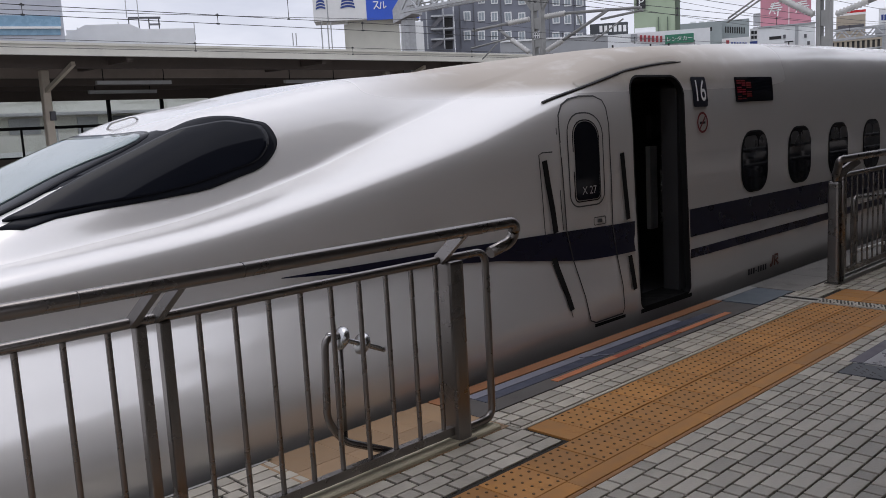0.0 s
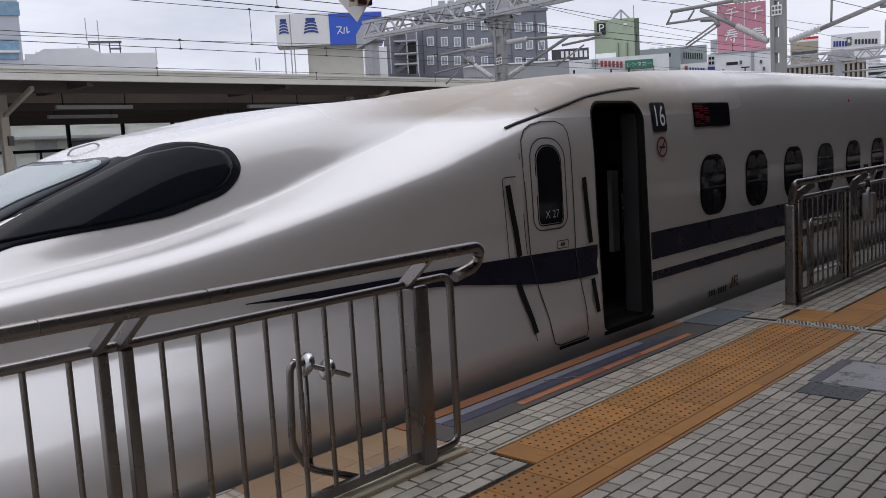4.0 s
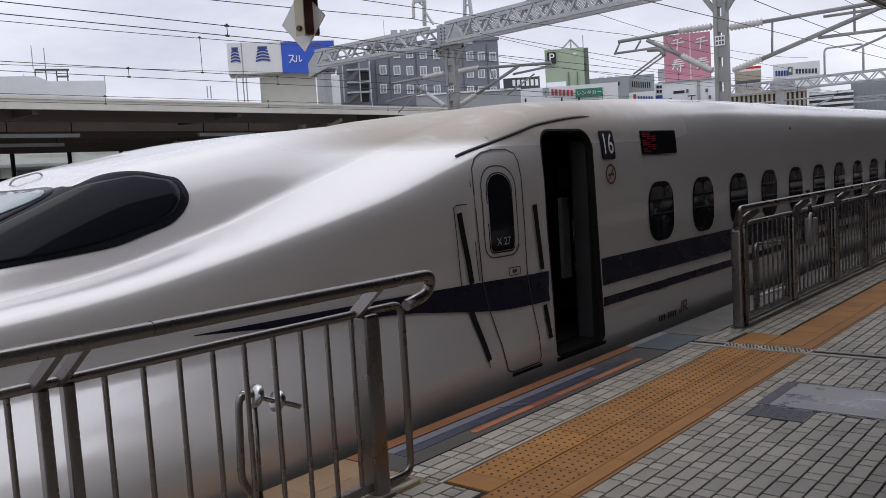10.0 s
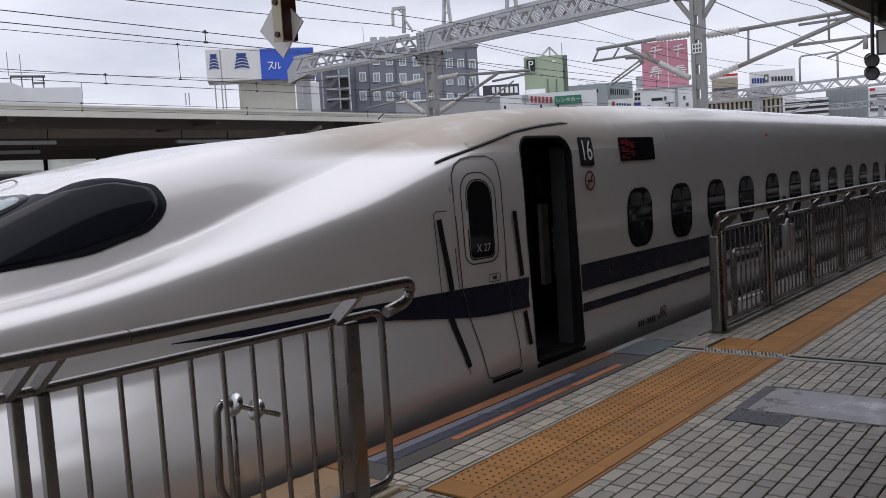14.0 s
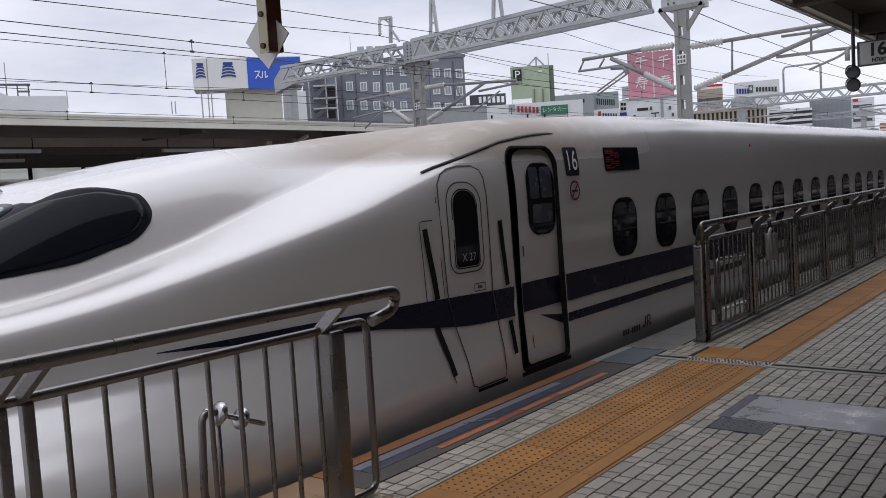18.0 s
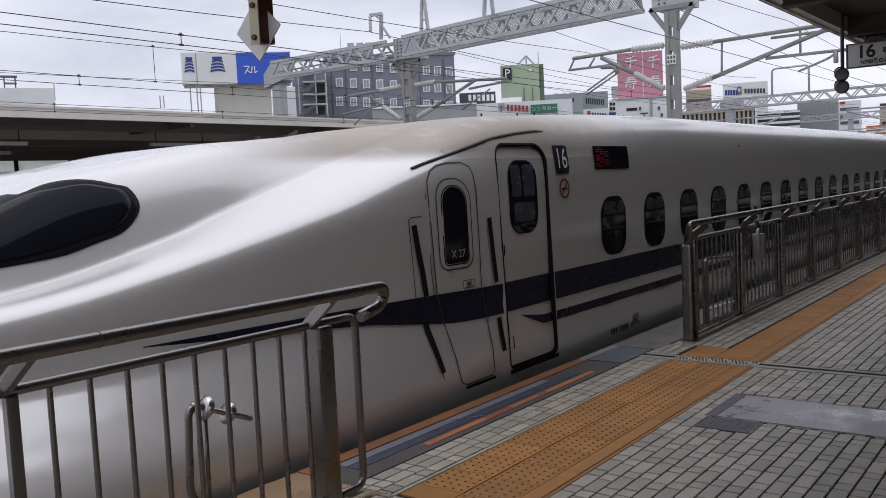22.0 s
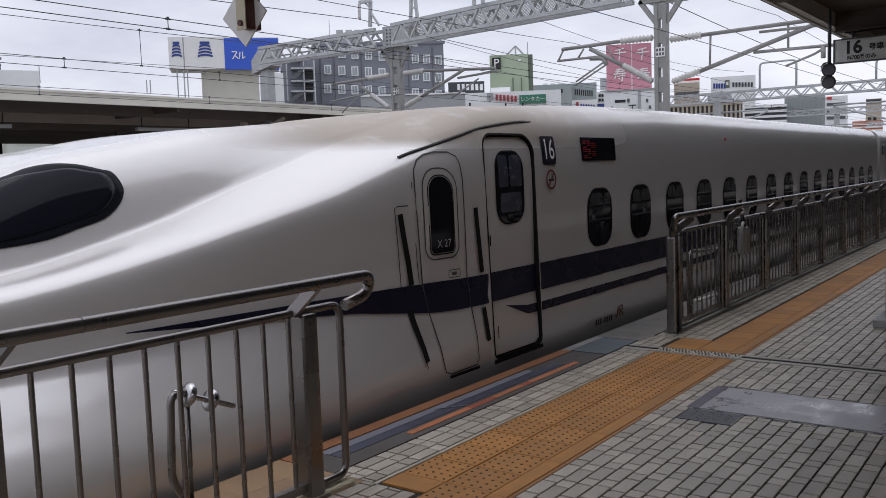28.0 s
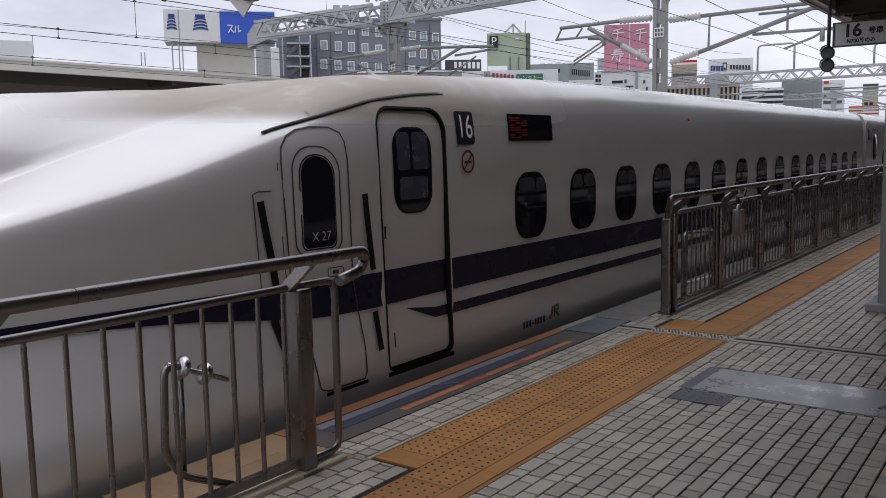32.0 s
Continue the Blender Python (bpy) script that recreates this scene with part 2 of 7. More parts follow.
M_DULLRED = mat("dull_red_line", (0.3, 0.07, 0.03), rough=0.6, vary=0.25, grain=18, spots=0.6)
M_BLUEPATCH = mat("blue_grey_patch", (0.11, 0.13, 0.15), rough=0.6, vary=0.2, grain=7, spots=0.3)
M_SEAL = mat("black_rubber", (0.011, 0.011, 0.011), rough=0.75, vary=0.2, spec=0.2)
# the vestibule's gloom is put into this dark base colour
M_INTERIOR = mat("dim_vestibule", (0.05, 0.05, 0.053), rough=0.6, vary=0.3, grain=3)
M_STEEL = mat("brushed_stainless_steel", (0.21, 0.196, 0.188), rough=0.28, metal=0.9, vary=0.06, grain=5, rough_vary=0.03)
M_TILE = mat("grey_paving_tile", (0.4, 0.366, 0.31), rough=0.4, vary=0.2, grain=9, bump=0.0015, spots=0.4, per_piece=0.2)
M_GROUT = mat("dark_grout", (0.02, 0.018, 0.015), rough=0.9, vary=0.25, grain=20, bump=0.002)
M_YELLOW = mat("worn_ochre_tactile_tile", (0.38, 0.172, 0.04), rough=0.6, vary=0.3, grain=6, spots=0.6, per_piece=0.14)
M_ORANGE = mat("orange_line", (0.45, 0.16, 0.065), rough=0.6, vary=0.25, grain=9, spots=0.7)
M_TAN = mat("tan_edge_tile", (0.28, 0.18, 0.1), rough=0.6, vary=0.14, grain=10, spots=0.3, per_piece=0.14)
M_CONC = mat("concrete", (0.3, 0.29, 0.275), rough=0.85, vary=0.2, grain=4, bump=0.003, spots=0.35)
M_OLDCONC = mat("stained_concrete", (0.17, 0.16, 0.148), rough=0.85, vary=0.3, grain=5, bump=0.003, spots=0.5)
M_BALLAST = mat("track_bed", (0.12, 0.105, 0.09), rough=0.95, vary=0.5, grain=14, bump=0.03, bump_scale=18)
M_CANOPY = mat("cream_painted_steel", (0.62, 0.6, 0.53), rough=0.55, vary=0.08, grain=3, spots=0.15)
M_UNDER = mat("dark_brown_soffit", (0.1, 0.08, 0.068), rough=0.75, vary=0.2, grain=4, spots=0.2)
M_GALV = mat("galvanised_steel", (0.43, 0.44, 0.45), rough=0.5, metal=0.2, vary=0.22, grain=8, spots=0.35)
M_MAST = mat("weathered_mast_steel", (0.27, 0.27, 0.26), rough=0.55, metal=0.2, vary=0.18, grain=5, spots=0.3)
M_WIRE = mat("overhead_wire", (0.05, 0.05, 0.052), rough=0.6, metal=0.3, vary=0.2)
M_WHITE = mat("white_panel", (0.75, 0.75, 0.74), rough=0.5, vary=0.05, grain=3)
M_BLUE = mat("blue_sign", (0.03, 0.1, 0.55), rough=0.5, vary=0.06, grain=3)


def clear_glass(name):
    m = bpy.data.materials.new(name)
    m.use_nodes = True
    nt = m.node_tree
    nt.nodes.clear()
    g = nt.nodes.new("ShaderNodeBsdfGlossy")
    g.inputs["Roughness"].default_value = 0.03
    t = nt.nodes.new("ShaderNodeBsdfTransparent")
    t.inputs["Color"].default_value = (0.86, 0.89, 0.88, 1)
    mix = nt.nodes.new("ShaderNodeMixShader")
    mix.inputs["Fac"].default_value = 0.07
    out = nt.nodes.new("ShaderNodeOutputMaterial")
    link_nodes(nt, t, "BSDF", mix, 1)
    link_nodes(nt, g, "BSDF", mix, 2)
    link_nodes(nt, mix, "Shader", out, "Surface")
    return m


M_CLEAR = clear_glass("window_glass")


# ---- mesh kit ----
def box(bm, x0, x1, y0, y1, z0, z1):
    v = [bm.verts.new(p) for p in ((x0, y0, z0), (x1, y0, z0), (x1, y1, z0), (x0, y1, z0), (x0, y0, z1), (x1, y0, z1), (x1, y1, z1), (x0, y1, z1))]
    for f in ((3, 2, 1, 0), (4, 5, 6, 7), (0, 1, 5, 4), (1, 2, 6, 5), (2, 3, 7, 6), (3, 0, 4, 7)):
        bm.faces.new([v[i] for i in f])
    return bm


def bar(bm, a, b, w, h=None, up=(0, 0, 1)):
    """A straight square bar from a to b."""
    a, b = Vector(a), Vector(b)
    d = (b - a).normalized()
    u = Vector(up) if abs(d.dot(Vector(up))) < 0.95 else Vector((1, 0, 0))
    s = d.cross(u).normalized() * (w / 2)
    t = s.cross(d).normalized() * ((h or w) / 2)
    v = [bm.verts.new(c + i * s + j * t) for c in (a, b) for i, j in ((-1, -1), (1, -1), (1, 1), (-1, 1))]
    for f in ((3, 2, 1, 0), (4, 5, 6, 7), (0, 1, 5, 4), (1, 2, 6, 5), (2, 3, 7, 6), (3, 0, 4, 7)):
        bm.faces.new([v[i] for i in f])
    return bm


def tube(bm, path, r, seg=10, cap=True):
    """A round tube along a path of points; r may be a list."""
    path = [Vector(p) for p in path]
    rs = r if isinstance(r, (list, tuple)) else [r] * len(path)
    rings = []
    side = None
    for i, p in enumerate(path):
        d = ((path[min(i + 1, len(path) - 1)] - p).normalized() + (p - path[max(i - 1, 0)]).normalized())
        d.normalize()
        if side is None:
            side = d.orthogonal().normalized()
        side = (side - d * side.dot(d)).normalized()
        up = d.cross(side)
        rings.append([bm.verts.new(p + rs[i] * (math.cos(a) * side + math.sin(a) * up)) for a in (2 * math.pi * k / seg for k in range(seg))])
    for a, b in zip(rings, rings[1:]):
        for k in range(seg):
            f = bm.faces.new((a[k], a[(k + 1) % seg], b[(k + 1) % seg], b[k]))
            f.smooth = True
    if cap:
        bm.faces.new(rings[0][::-1])
        bm.faces.new(rings[-1])
    return bm


def bend(points, r, steps=5):
    """A path through points with its corners rounded by r."""
    pts = [Vector(p) for p in points]
    out = [pts[0]]
    for a, b, c in zip(pts, pts[1:], pts[2:]):
        p, q = b + (a - b).normalized() * r, b + (c - b).normalized() * r
        for i in range(steps + 1):
            t = i / steps
            out.append((1 - t) ** 2 * p + 2 * t * (1 - t) * b + t * t * q)
    return out + [pts[-1]]


def part(name, bm, material, parent=None, label=""):
    me = bpy.data.meshes.new(name)
    bm.normal_update()
    bm.to_mesh(me)
    bm.free()
    me.materials.append(material)
    ob = new(name, me)
    ob.parent = parent
    return tagged(ob, label)


def thing(name, label, category, at=(0, 0, 0), group="", kind=""):
    ob = new(name)
    ob.location = at
    ob.empty_display_size = 0.2
    return tagged(ob, label, category, group, kind)


def whole(name, bm, material, label, category, group="", kind=""):
    return tagged(part(name, bm, material), label, category, group, kind)


def bevelled(bm, width, seg=2):
    bmesh.ops.bevel(bm, geom=list(bm.edges), offset=width, segments=seg, affect="EDGES", profile=0.6)
    return bm


def lerp(table, x):
    """A smooth curve through (x, value) knots."""
    if x <= table[0][0]:
        return table[0][1]
    for i in range(len(table) - 1):
        (x0, v0), (x1, v1) = table[i], table[i + 1]
        if x <= x1:
            xm, vm = table[max(i - 1, 0)]
            xn, vn = table[min(i + 2, len(table) - 1)]
            m0, m1 = (v1 - vm) / max(x1 - xm, 1e-6), (vn - v0) / max(xn - x0, 1e-6)
            h = x1 - x0
            t = (x - x0) / h
            return v0 * (2 * t**3 - 3 * t**2 + 1) + m0 * h * (t**3 - 2 * t**2 + t) + v1 * (3 * t**2 - 2 * t**3) + m1 * h * (t**3 - t**2)
    return table[-1][1]


# ---- train skin ----
YC = 5.654          # middle of the near track
RAIL = -1.25        # rail head below the platform
TOP = [(-4.4, -0.45), (-4.0, -0.05), (-3.0, 0.28), (-2.0, 0.53), (-1.0, 0.77), (0.0, 0.95), (1.0, 1.08), (1.8, 1.165), (2.43, 1.25), (3.23, 1.45), (4.22, 1.77), (5.02, 2.01), (6.2, 2.24), (7.4, 2.31), (9.0, 2.36), (12.0, 2.37), (60.0, 2.37)]
DOME = [(0.6, 0.0), (1.2, 0.12), (1.97, 0.375), (2.62, 0.53), (3.05, 0.525), (3.76, 0.43), (4.42, 0.27), (5.17, 0.11), (6.2, 0.0)]
WIDE = [(-4.4, 0.25), (-4.1, 0.75), (-3.0, 1.27), (-2.0, 1.53), (-1.0, 1.66), (0.5, 1.755), (1.5, 1.79), (2.5, 1.795), (3.5, 1.775), (4.4, 1.735), (5.2, 1.71), (60.0, 1.71)]
INSET = [(-2.0, 0.5), (0.0, 0.525), (1.5, 0.5), (2.5, 0.42), (3.5, 0.295), (4.4, 0.18), (5.2, 0.09), (6.2, 0.03), (60.0, 0.03)]
ROUND = [(-4.4, 5.0), (0.0, 6.5), (5.2, 6.5), (6.4, 7.4), (7.6, 8.0), (10.6, 10.0), (60.0, 10.0)]
# fall of the flat shoulder beside the cab dome
SHOULDER = [(0.5, 0.0), (2.0, 0.06), (2.9, 0.22), (3.44, 0.33), (4.08, 0.5), (4.6, 0.54), (5.13, 0.46), (5.8, 0.2), (6.4, 0.0), (60.0, 0.0)]
ZB = 0.62


def smooth(t):
    t = min(1.0, max(0.0, t))
    return t * t * (3 - 2 * t)


def bulge(u, a=0.35):
    """A straight slope that rolls over into the upright skirt."""
    u = max(0.0, u)
    return (u * u / (2 * a) if u < a else u - a / 2) / (1 - a / 2)


SECTIONS = {}


def section(x):
    """The section's measures at x, worked out once."""
    if x not in SECTIONS:
        SECTIONS[x] = (lerp(WIDE, x), lerp(TOP, x), lerp(INSET, x), lerp(DOME, x) if 0.6 < x < 6.2 else 0.0)
    return SECTIONS[x]


def skin_at(x, v):
    """Half width and height on the half section at x; v runs from the lower edge (0) over the side to the roof's middle (1)."""
    w, top, inset, hump = section(x)
    zb = min(ZB + 0.12 * smooth((5.2 - x) / 1.4), top - 0.25 - 0.25 * smooth((2 - x) / 5))
    if v < 0.42:
        u = v / 0.42
        low = -1.02 if x > -3.0 else -1.02 + 0.5 * smooth((-3.0 - x) / 1.4)
        z = low + (zb - low) * u
        lip = 0.12 + 0.05 * smooth((4.5 - x) / 2)
        d = w - inset * (bulge((z - lip) / (zb - lip)) if zb > lip + 0.02 else 0) - 0.2 * max(0.0, (0.2 - z) / 1.22) ** 2.0
        return d, z
    a = (v - 0.42) / 0.58 * math.pi / 2
    w2 = w - inset
    n = lerp(ROUND, x)
    d = w2 * max(0.0, math.cos(a)) ** (2 / n)
    z = zb + (top - zb) * math.sin(a) ** (2 / n)
    fall = lerp(SHOULDER, x)
    if fall > 0.001:
        flat = top + 0.01 - fall * max(0.0, d - 1.0)
        h = max(0.0, 0.14 - abs(z - flat)) / 0.14
        z = min(z, flat) - h * h * 0.035 * min(1.0, fall / 0.3)
    t = smooth((x - 3.8) / 1.4)
    wide = 1.05 + 0.03 * t
    if hump > 0 and d < wide:
        z += hump * (1 - (d / wide) ** (9 - 4 * t)) ** 1.7
    return d, z


def skin_v(x, z):
    lo, hi = 0.0, 1.0
    for _ in range(28):
        mid = (lo + hi) / 2
        if skin_at(x, mid)[1] < z:
            lo = mid
        else:
            hi = mid
    return (lo + hi) / 2


def skin(x, z, off=0.0, side=-1):
    """The point of the skin at x and height z, off metres proud of it."""
    v = skin_v(x, z)
    d, z0 = skin_at(x, v)
    e = 1e-3
    d1, z1 = skin_at(x, min(1.0, v + e))
    d2, z2 = skin_at(x, max(0.0, v - e))
    ty, tz = d1 - d2, z1 - z2
    ln = math.hypot(ty, tz) or 1.0
    return (x, YC + side * (d + off * tz / ln), z0 - off * ty / ln)


train = thing("bullet_train_car", "white bullet train end car with navy stripe at the platform", "train")


def loft(xs, vs, hole=None):
    bm = bmesh.new()
    grid = {}
    for i, x in enumerate(xs):
        for side in (-1, 1):
            for j, v in enumerate(vs):
                if side == 1 and j == len(vs) - 1:
                    grid[i, side, j] = grid[i, -1, j]
                    continue
                d, z = skin_at(x, v)
                grid[i, side, j] = bm.verts.new((x, YC + side * d, z))
    for i in range(len(xs) - 1):
        for side in (-1, 1):
            for j in range(len(vs) - 1):
                q = [grid[i, side, j], grid[i + 1, side, j], grid[i + 1, side, j + 1], grid[i, side, j + 1]]
                if side == 1:
                    q.reverse()
                if hole and side == -1 and hole(sum(c.co.x for c in q) / 4, sum(c.co.z for c in q) / 4):
                    continue
                f = bm.faces.new(q)
                f.smooth = True
    return bm


DOOR_X0, DOOR_X1, DOOR_Z0, DOOR_Z1 = 6.03, 6.855, 0.05, 1.985
VS = [i / 22 * 0.42 for i in range(22)] + [0.42 + i / 80 * 0.58 for i in range(81)]
VS += [skin_v(6.4, DOOR_Z0), skin_v(6.4, DOOR_Z1)]
VS += [0.42 + 0.58 * (0.62 + 0.26 * i / 60) for i in range(61)]
VS = sorted(set(VS))
XS = sorted([-4.4, -4.35, -4.25, -4.1, -3.9] + [-3.6 + 0.3 * i for i in range(16)] + [1.2 + 0.05 * i for i in range(160) if abs(1.2 + 0.05 * i - DOOR_X0) > 0.02 and abs(1.2 + 0.05 * i - DOOR_X1) > 0.02] + [DOOR_X0, DOOR_X1] + [9.4 + 0.7 * i for i in range(20)] + [23.6])
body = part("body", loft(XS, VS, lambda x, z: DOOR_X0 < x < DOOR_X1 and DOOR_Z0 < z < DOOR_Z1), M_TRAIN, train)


def patch(name, outline, off, material, parent, label="", rings=4, side=-1):
    """A thin skin over the train inside an outline of (x, z)."""
    bm = bmesh.new()
    cx, cz = sum(p[0] for p in outline) / len(outline), sum(p[1] for p in outline) / len(outline)
    last = None
    for r in range(rings):
        s = 1 - r / rings
        ring = [bm.verts.new(skin(cx + (x - cx) * s, cz + (z - cz) * s, off, side)) for x, z in outline]
        if last:
            for k in range(len(ring)):
                f = bm.faces.new((last[k], last[(k + 1) % len(ring)], ring[(k + 1) % len(ring)], ring[k]))
                f.smooth = True
        else:
            rim = [bm.verts.new(skin(x, z, -0.01, side)) for x, z in outline]
            for k in range(len(ring)):
                bm.faces.new((rim[k], rim[(k + 1) % len(ring)], ring[(k + 1) % len(ring)], ring[k]))
        last = ring
    mid = bm.verts.new(skin(cx, cz, off, side))
    for k in range(len(last)):
        f = bm.faces.new((last[k], last[(k + 1) % len(last)], mid))
        f.smooth = True
    bmesh.ops.recalc_face_normals(bm, faces=list(bm.faces))
    return part(name, bm, material, parent, label)


def band(name, xs, low, high, off, material, parent, label="", rows=3, side=-1):
    """A strip of skin along the train between two curves."""
    bm = bmesh.new()
    cols = [[bm.verts.new(skin(x, low(x) + (high(x) - low(x)) * j / rows, off, side)) for j in range(rows + 1)] for x in xs]
    for a, b in zip(cols, cols[1:]):
        for j in range(rows):
            f = bm.faces.new((a[j], b[j], b[j + 1], a[j + 1]))
            f.smooth = True
    return part(name, bm, material, parent, label)


def round_rect(x0, x1, z0, z1, r, rt=None, seg=6):
    rt = rt or r
    out = []
    for cx, cz, a0, rr in ((x1 - r, z0 + r, -90, r), (x1 - rt, z1 - rt, 0, rt), (x0 + rt, z1 - rt, 90, rt), (x0 + r, z0 + r, 180, r)):
        out += [(cx + rr * math.cos(radians(a0 + 90 * k / seg)), cz + rr * math.sin(radians(a0 + 90 * k / seg))) for k in range(seg + 1)]
    return out


def line_ring(name, outline, width, off, material, parent, label="", closed=True):
    """A thin raised line along an outline on the skin."""
    bm = bmesh.new()
    n = len(outline)
    cols = []
    for k in range(n):
        a, b = outline[(k - 1) % n if closed else max(k - 1, 0)], outline[(k + 1) % n if closed else min(k + 1, n - 1)]
        tx, tz = b[0] - a[0], b[1] - a[1]
        ln = math.hypot(tx, tz) or 1
        ox, oz = -tz / ln * width / 2, tx / ln * width / 2
        x, z = outline[k]
        cols.append((bm.verts.new(skin(x - ox, z - oz, off)), bm.verts.new(skin(x + ox, z + oz, off))))
    for k in range(n if closed else n - 1):
        a, b = cols[k], cols[(k + 1) % n]
        bm.faces.new((a[0], b[0], b[1], a[1]))
    return part(name, bm, material, parent, label)



def letters(text, size, material, parent, at, name="lettering", turn=(90, 0, 0), deep=0.002, align="CENTER", wide=1.0, label="", bold=0.0):
    cu = bpy.data.curves.new(name, "FONT")
    cu.body, cu.size, cu.extrude, cu.align_x, cu.align_y = text, size, deep, align, "CENTER"
    cu.offset = bold
    ob = bpy.data.objects.new(name, cu)
    me = bpy.data.meshes.new_from_object(ob)
    bpy.data.objects.remove(ob)
    me.transform(Matrix.Translation(at) @ Euler([radians(a) for a in turn]).to_matrix().to_4x4() @ Matrix.Diagonal((wide, 1, 1, 1)))
    me.materials.append(material)
    out = new(name, me)
    out.parent = parent
    return tagged(out, label)


def sheet(name, outline, off, material, parent, label="", rows=24, cols=10):
    """A close-fitting skin inside an outline of (x, z) that each level crosses twice."""
    zs = [p[1] for p in outline]
    z0, z1 = min(zs), max(zs)
    n = len(outline)

    def span(z):
        hits = []
        for k in range(n):
            (xa, za), (xb, zb) = outline[k], outline[(k + 1) % n]
            if za != zb and min(za, zb) <= z <= max(za, zb):
                hits.append(xa + (xb - xa) * (z - za) / (zb - za))
        return min(hits), max(hits)
    bm = bmesh.new()
    grid = []
    for r in range(rows + 1):
        u = r / rows
        z = z0 + (z1 - z0) * min(0.9999, max(0.0001, 0.5 - 0.5 * math.cos(math.pi * u) if rows < 30 else u))
        a, b = span(z)
        grid.append([bm.verts.new(skin(a + (b - a) * c / cols, z, off)) for c in range(cols + 1)])
    for a, b in zip(grid, grid[1:]):
        for c in range(cols):
            bm.faces.new((a[c], a[c + 1], b[c + 1], b[c])).smooth = True
    return part(name, bm, material, parent, label)


def skin_letters(text, size, material, parent, cx, cz, off, wide=1.0, name="lettering", label="", lean=0.0, bold=0.0):
    """Printed characters that follow the side of the train."""
    cu = bpy.data.curves.new(name, "FONT")
    cu.body, cu.size, cu.align_x, cu.align_y = text, size, "CENTER", "CENTER"
    cu.offset = bold
    ob = bpy.data.objects.new(name, cu)
    me = bpy.data.meshes.new_from_object(ob)
    bpy.data.objects.remove(ob)
    bm = bmesh.new()
    bm.from_mesh(me)
    for _ in range(3):
        bmesh.ops.subdivide_edges(bm, edges=[e for e in bm.edges if e.calc_length() > size * 0.12], cuts=1)
        bmesh.ops.triangulate(bm, faces=list(bm.faces))
    bm.to_mesh(me)
    bm.free()
    for v in me.vertices:
        v.co = skin(cx + v.co.x * wide + lean * v.co.y, cz + v.co.y, off)
    me.materials.append(material)
    out = new(name, me)
    out.parent = parent
    return tagged(out, label)


M_SIGNWHITE = mat("white_print", (0.78, 0.78, 0.77), rough=0.5, vary=0.04)
M_INK = mat("black_print", (0.012, 0.012, 0.013), rough=0.5, vary=0.1)
M_LED = mat("red_display_segment", (0.16, 0.004, 0.012), rough=0.4, vary=0.1, glow=0.12)
M_RED = mat("red_print", (0.55, 0.02, 0.025), rough=0.45, vary=0.06)
M_LOGO = mat("dark_orange_mark", (0.13, 0.035, 0.018), rough=0.45, vary=0.06)
M_SEAM = mat("panel_joint", (0.05, 0.05, 0.05), rough=0.7, vary=0.1)

# stripes
XB = [2.75 + 0.1 * i for i in range(33)] + [DOOR_X0 - 0.01]
XA = [DOOR_X1 + 0.012] + [7.2 + 0.8 * i for i in range(20)] + [23.55]
STRIPE_TOP = [(2.75, 0.838), (3.5, 0.835), (4.4, 0.828), (5.2, 0.815), (6.0, 0.8), (60, 0.79)]
STRIPE_LOW = [(2.75, 0.832), (3.5, 0.772), (4.2, 0.715), (4.5, 0.685), (5.0, 0.61), (5.4, 0.565), (6.0, 0.55), (60, 0.545)]
s1, s0 = (lambda x: lerp(STRIPE_TOP, x)), (lambda x: lerp(STRIPE_LOW, x))
band("stripe", XB, s0, s1, 0.0085, M_NAVY, train, "navy waist stripe tapering over the nose")
band("stripe", XA, s0, s1, 0.005, M_NAVY, train, "navy waist stripe", rows=6)
band("thin_stripe", XA, lambda x: 0.36, lambda x: 0.44, 0.005, M_NAVY, train, "thin navy stripe")
# saloon windows
for i in range(15):
    x = 8.158 + 1.04 * i
    w = sheet("window", round_rect(x - 0.285, x + 0.285, 0.845, 1.45, 0.2), 0.004, M_SEAL, train, "dark rounded saloon window")
    sheet("pane", round_rect(x - 0.268, x + 0.268, 0.862, 1.433, 0.187), 0.009, M_BLACKGLASS, w)
    low = 1.25 + 0.04 * random.random()
    gap = random.uniform(-0.06, 0.1)
    for a, b in ((-0.235, gap - 0.012), (gap + 0.012, 0.235)):
        sheet("blind", round_rect(x + a, x + b, low, 1.40, 0.02, 0.07), 0.0115, M_BLIND, w, "grey blind partly drawn behind the pane", rows=10, cols=4)


def along(points, n=6):
    """A smooth closed curve through (x, z) points."""
    out, m = [], len(points)
    for k in range(m):
        p0, p1, p2, p3 = (points[(k + j) % m] for j in (-1, 0, 1, 2))
        for i in range(n):
            t = i / n
            out.append(tuple(0.5 * (2 * b + (c - a) * t + (2 * a - 5 * b + 4 * c - d) * t * t + (3 * b - a - 3 * c + d) * t**3) for a, b, c, d in zip(p0, p1, p2, p3)))
    return out


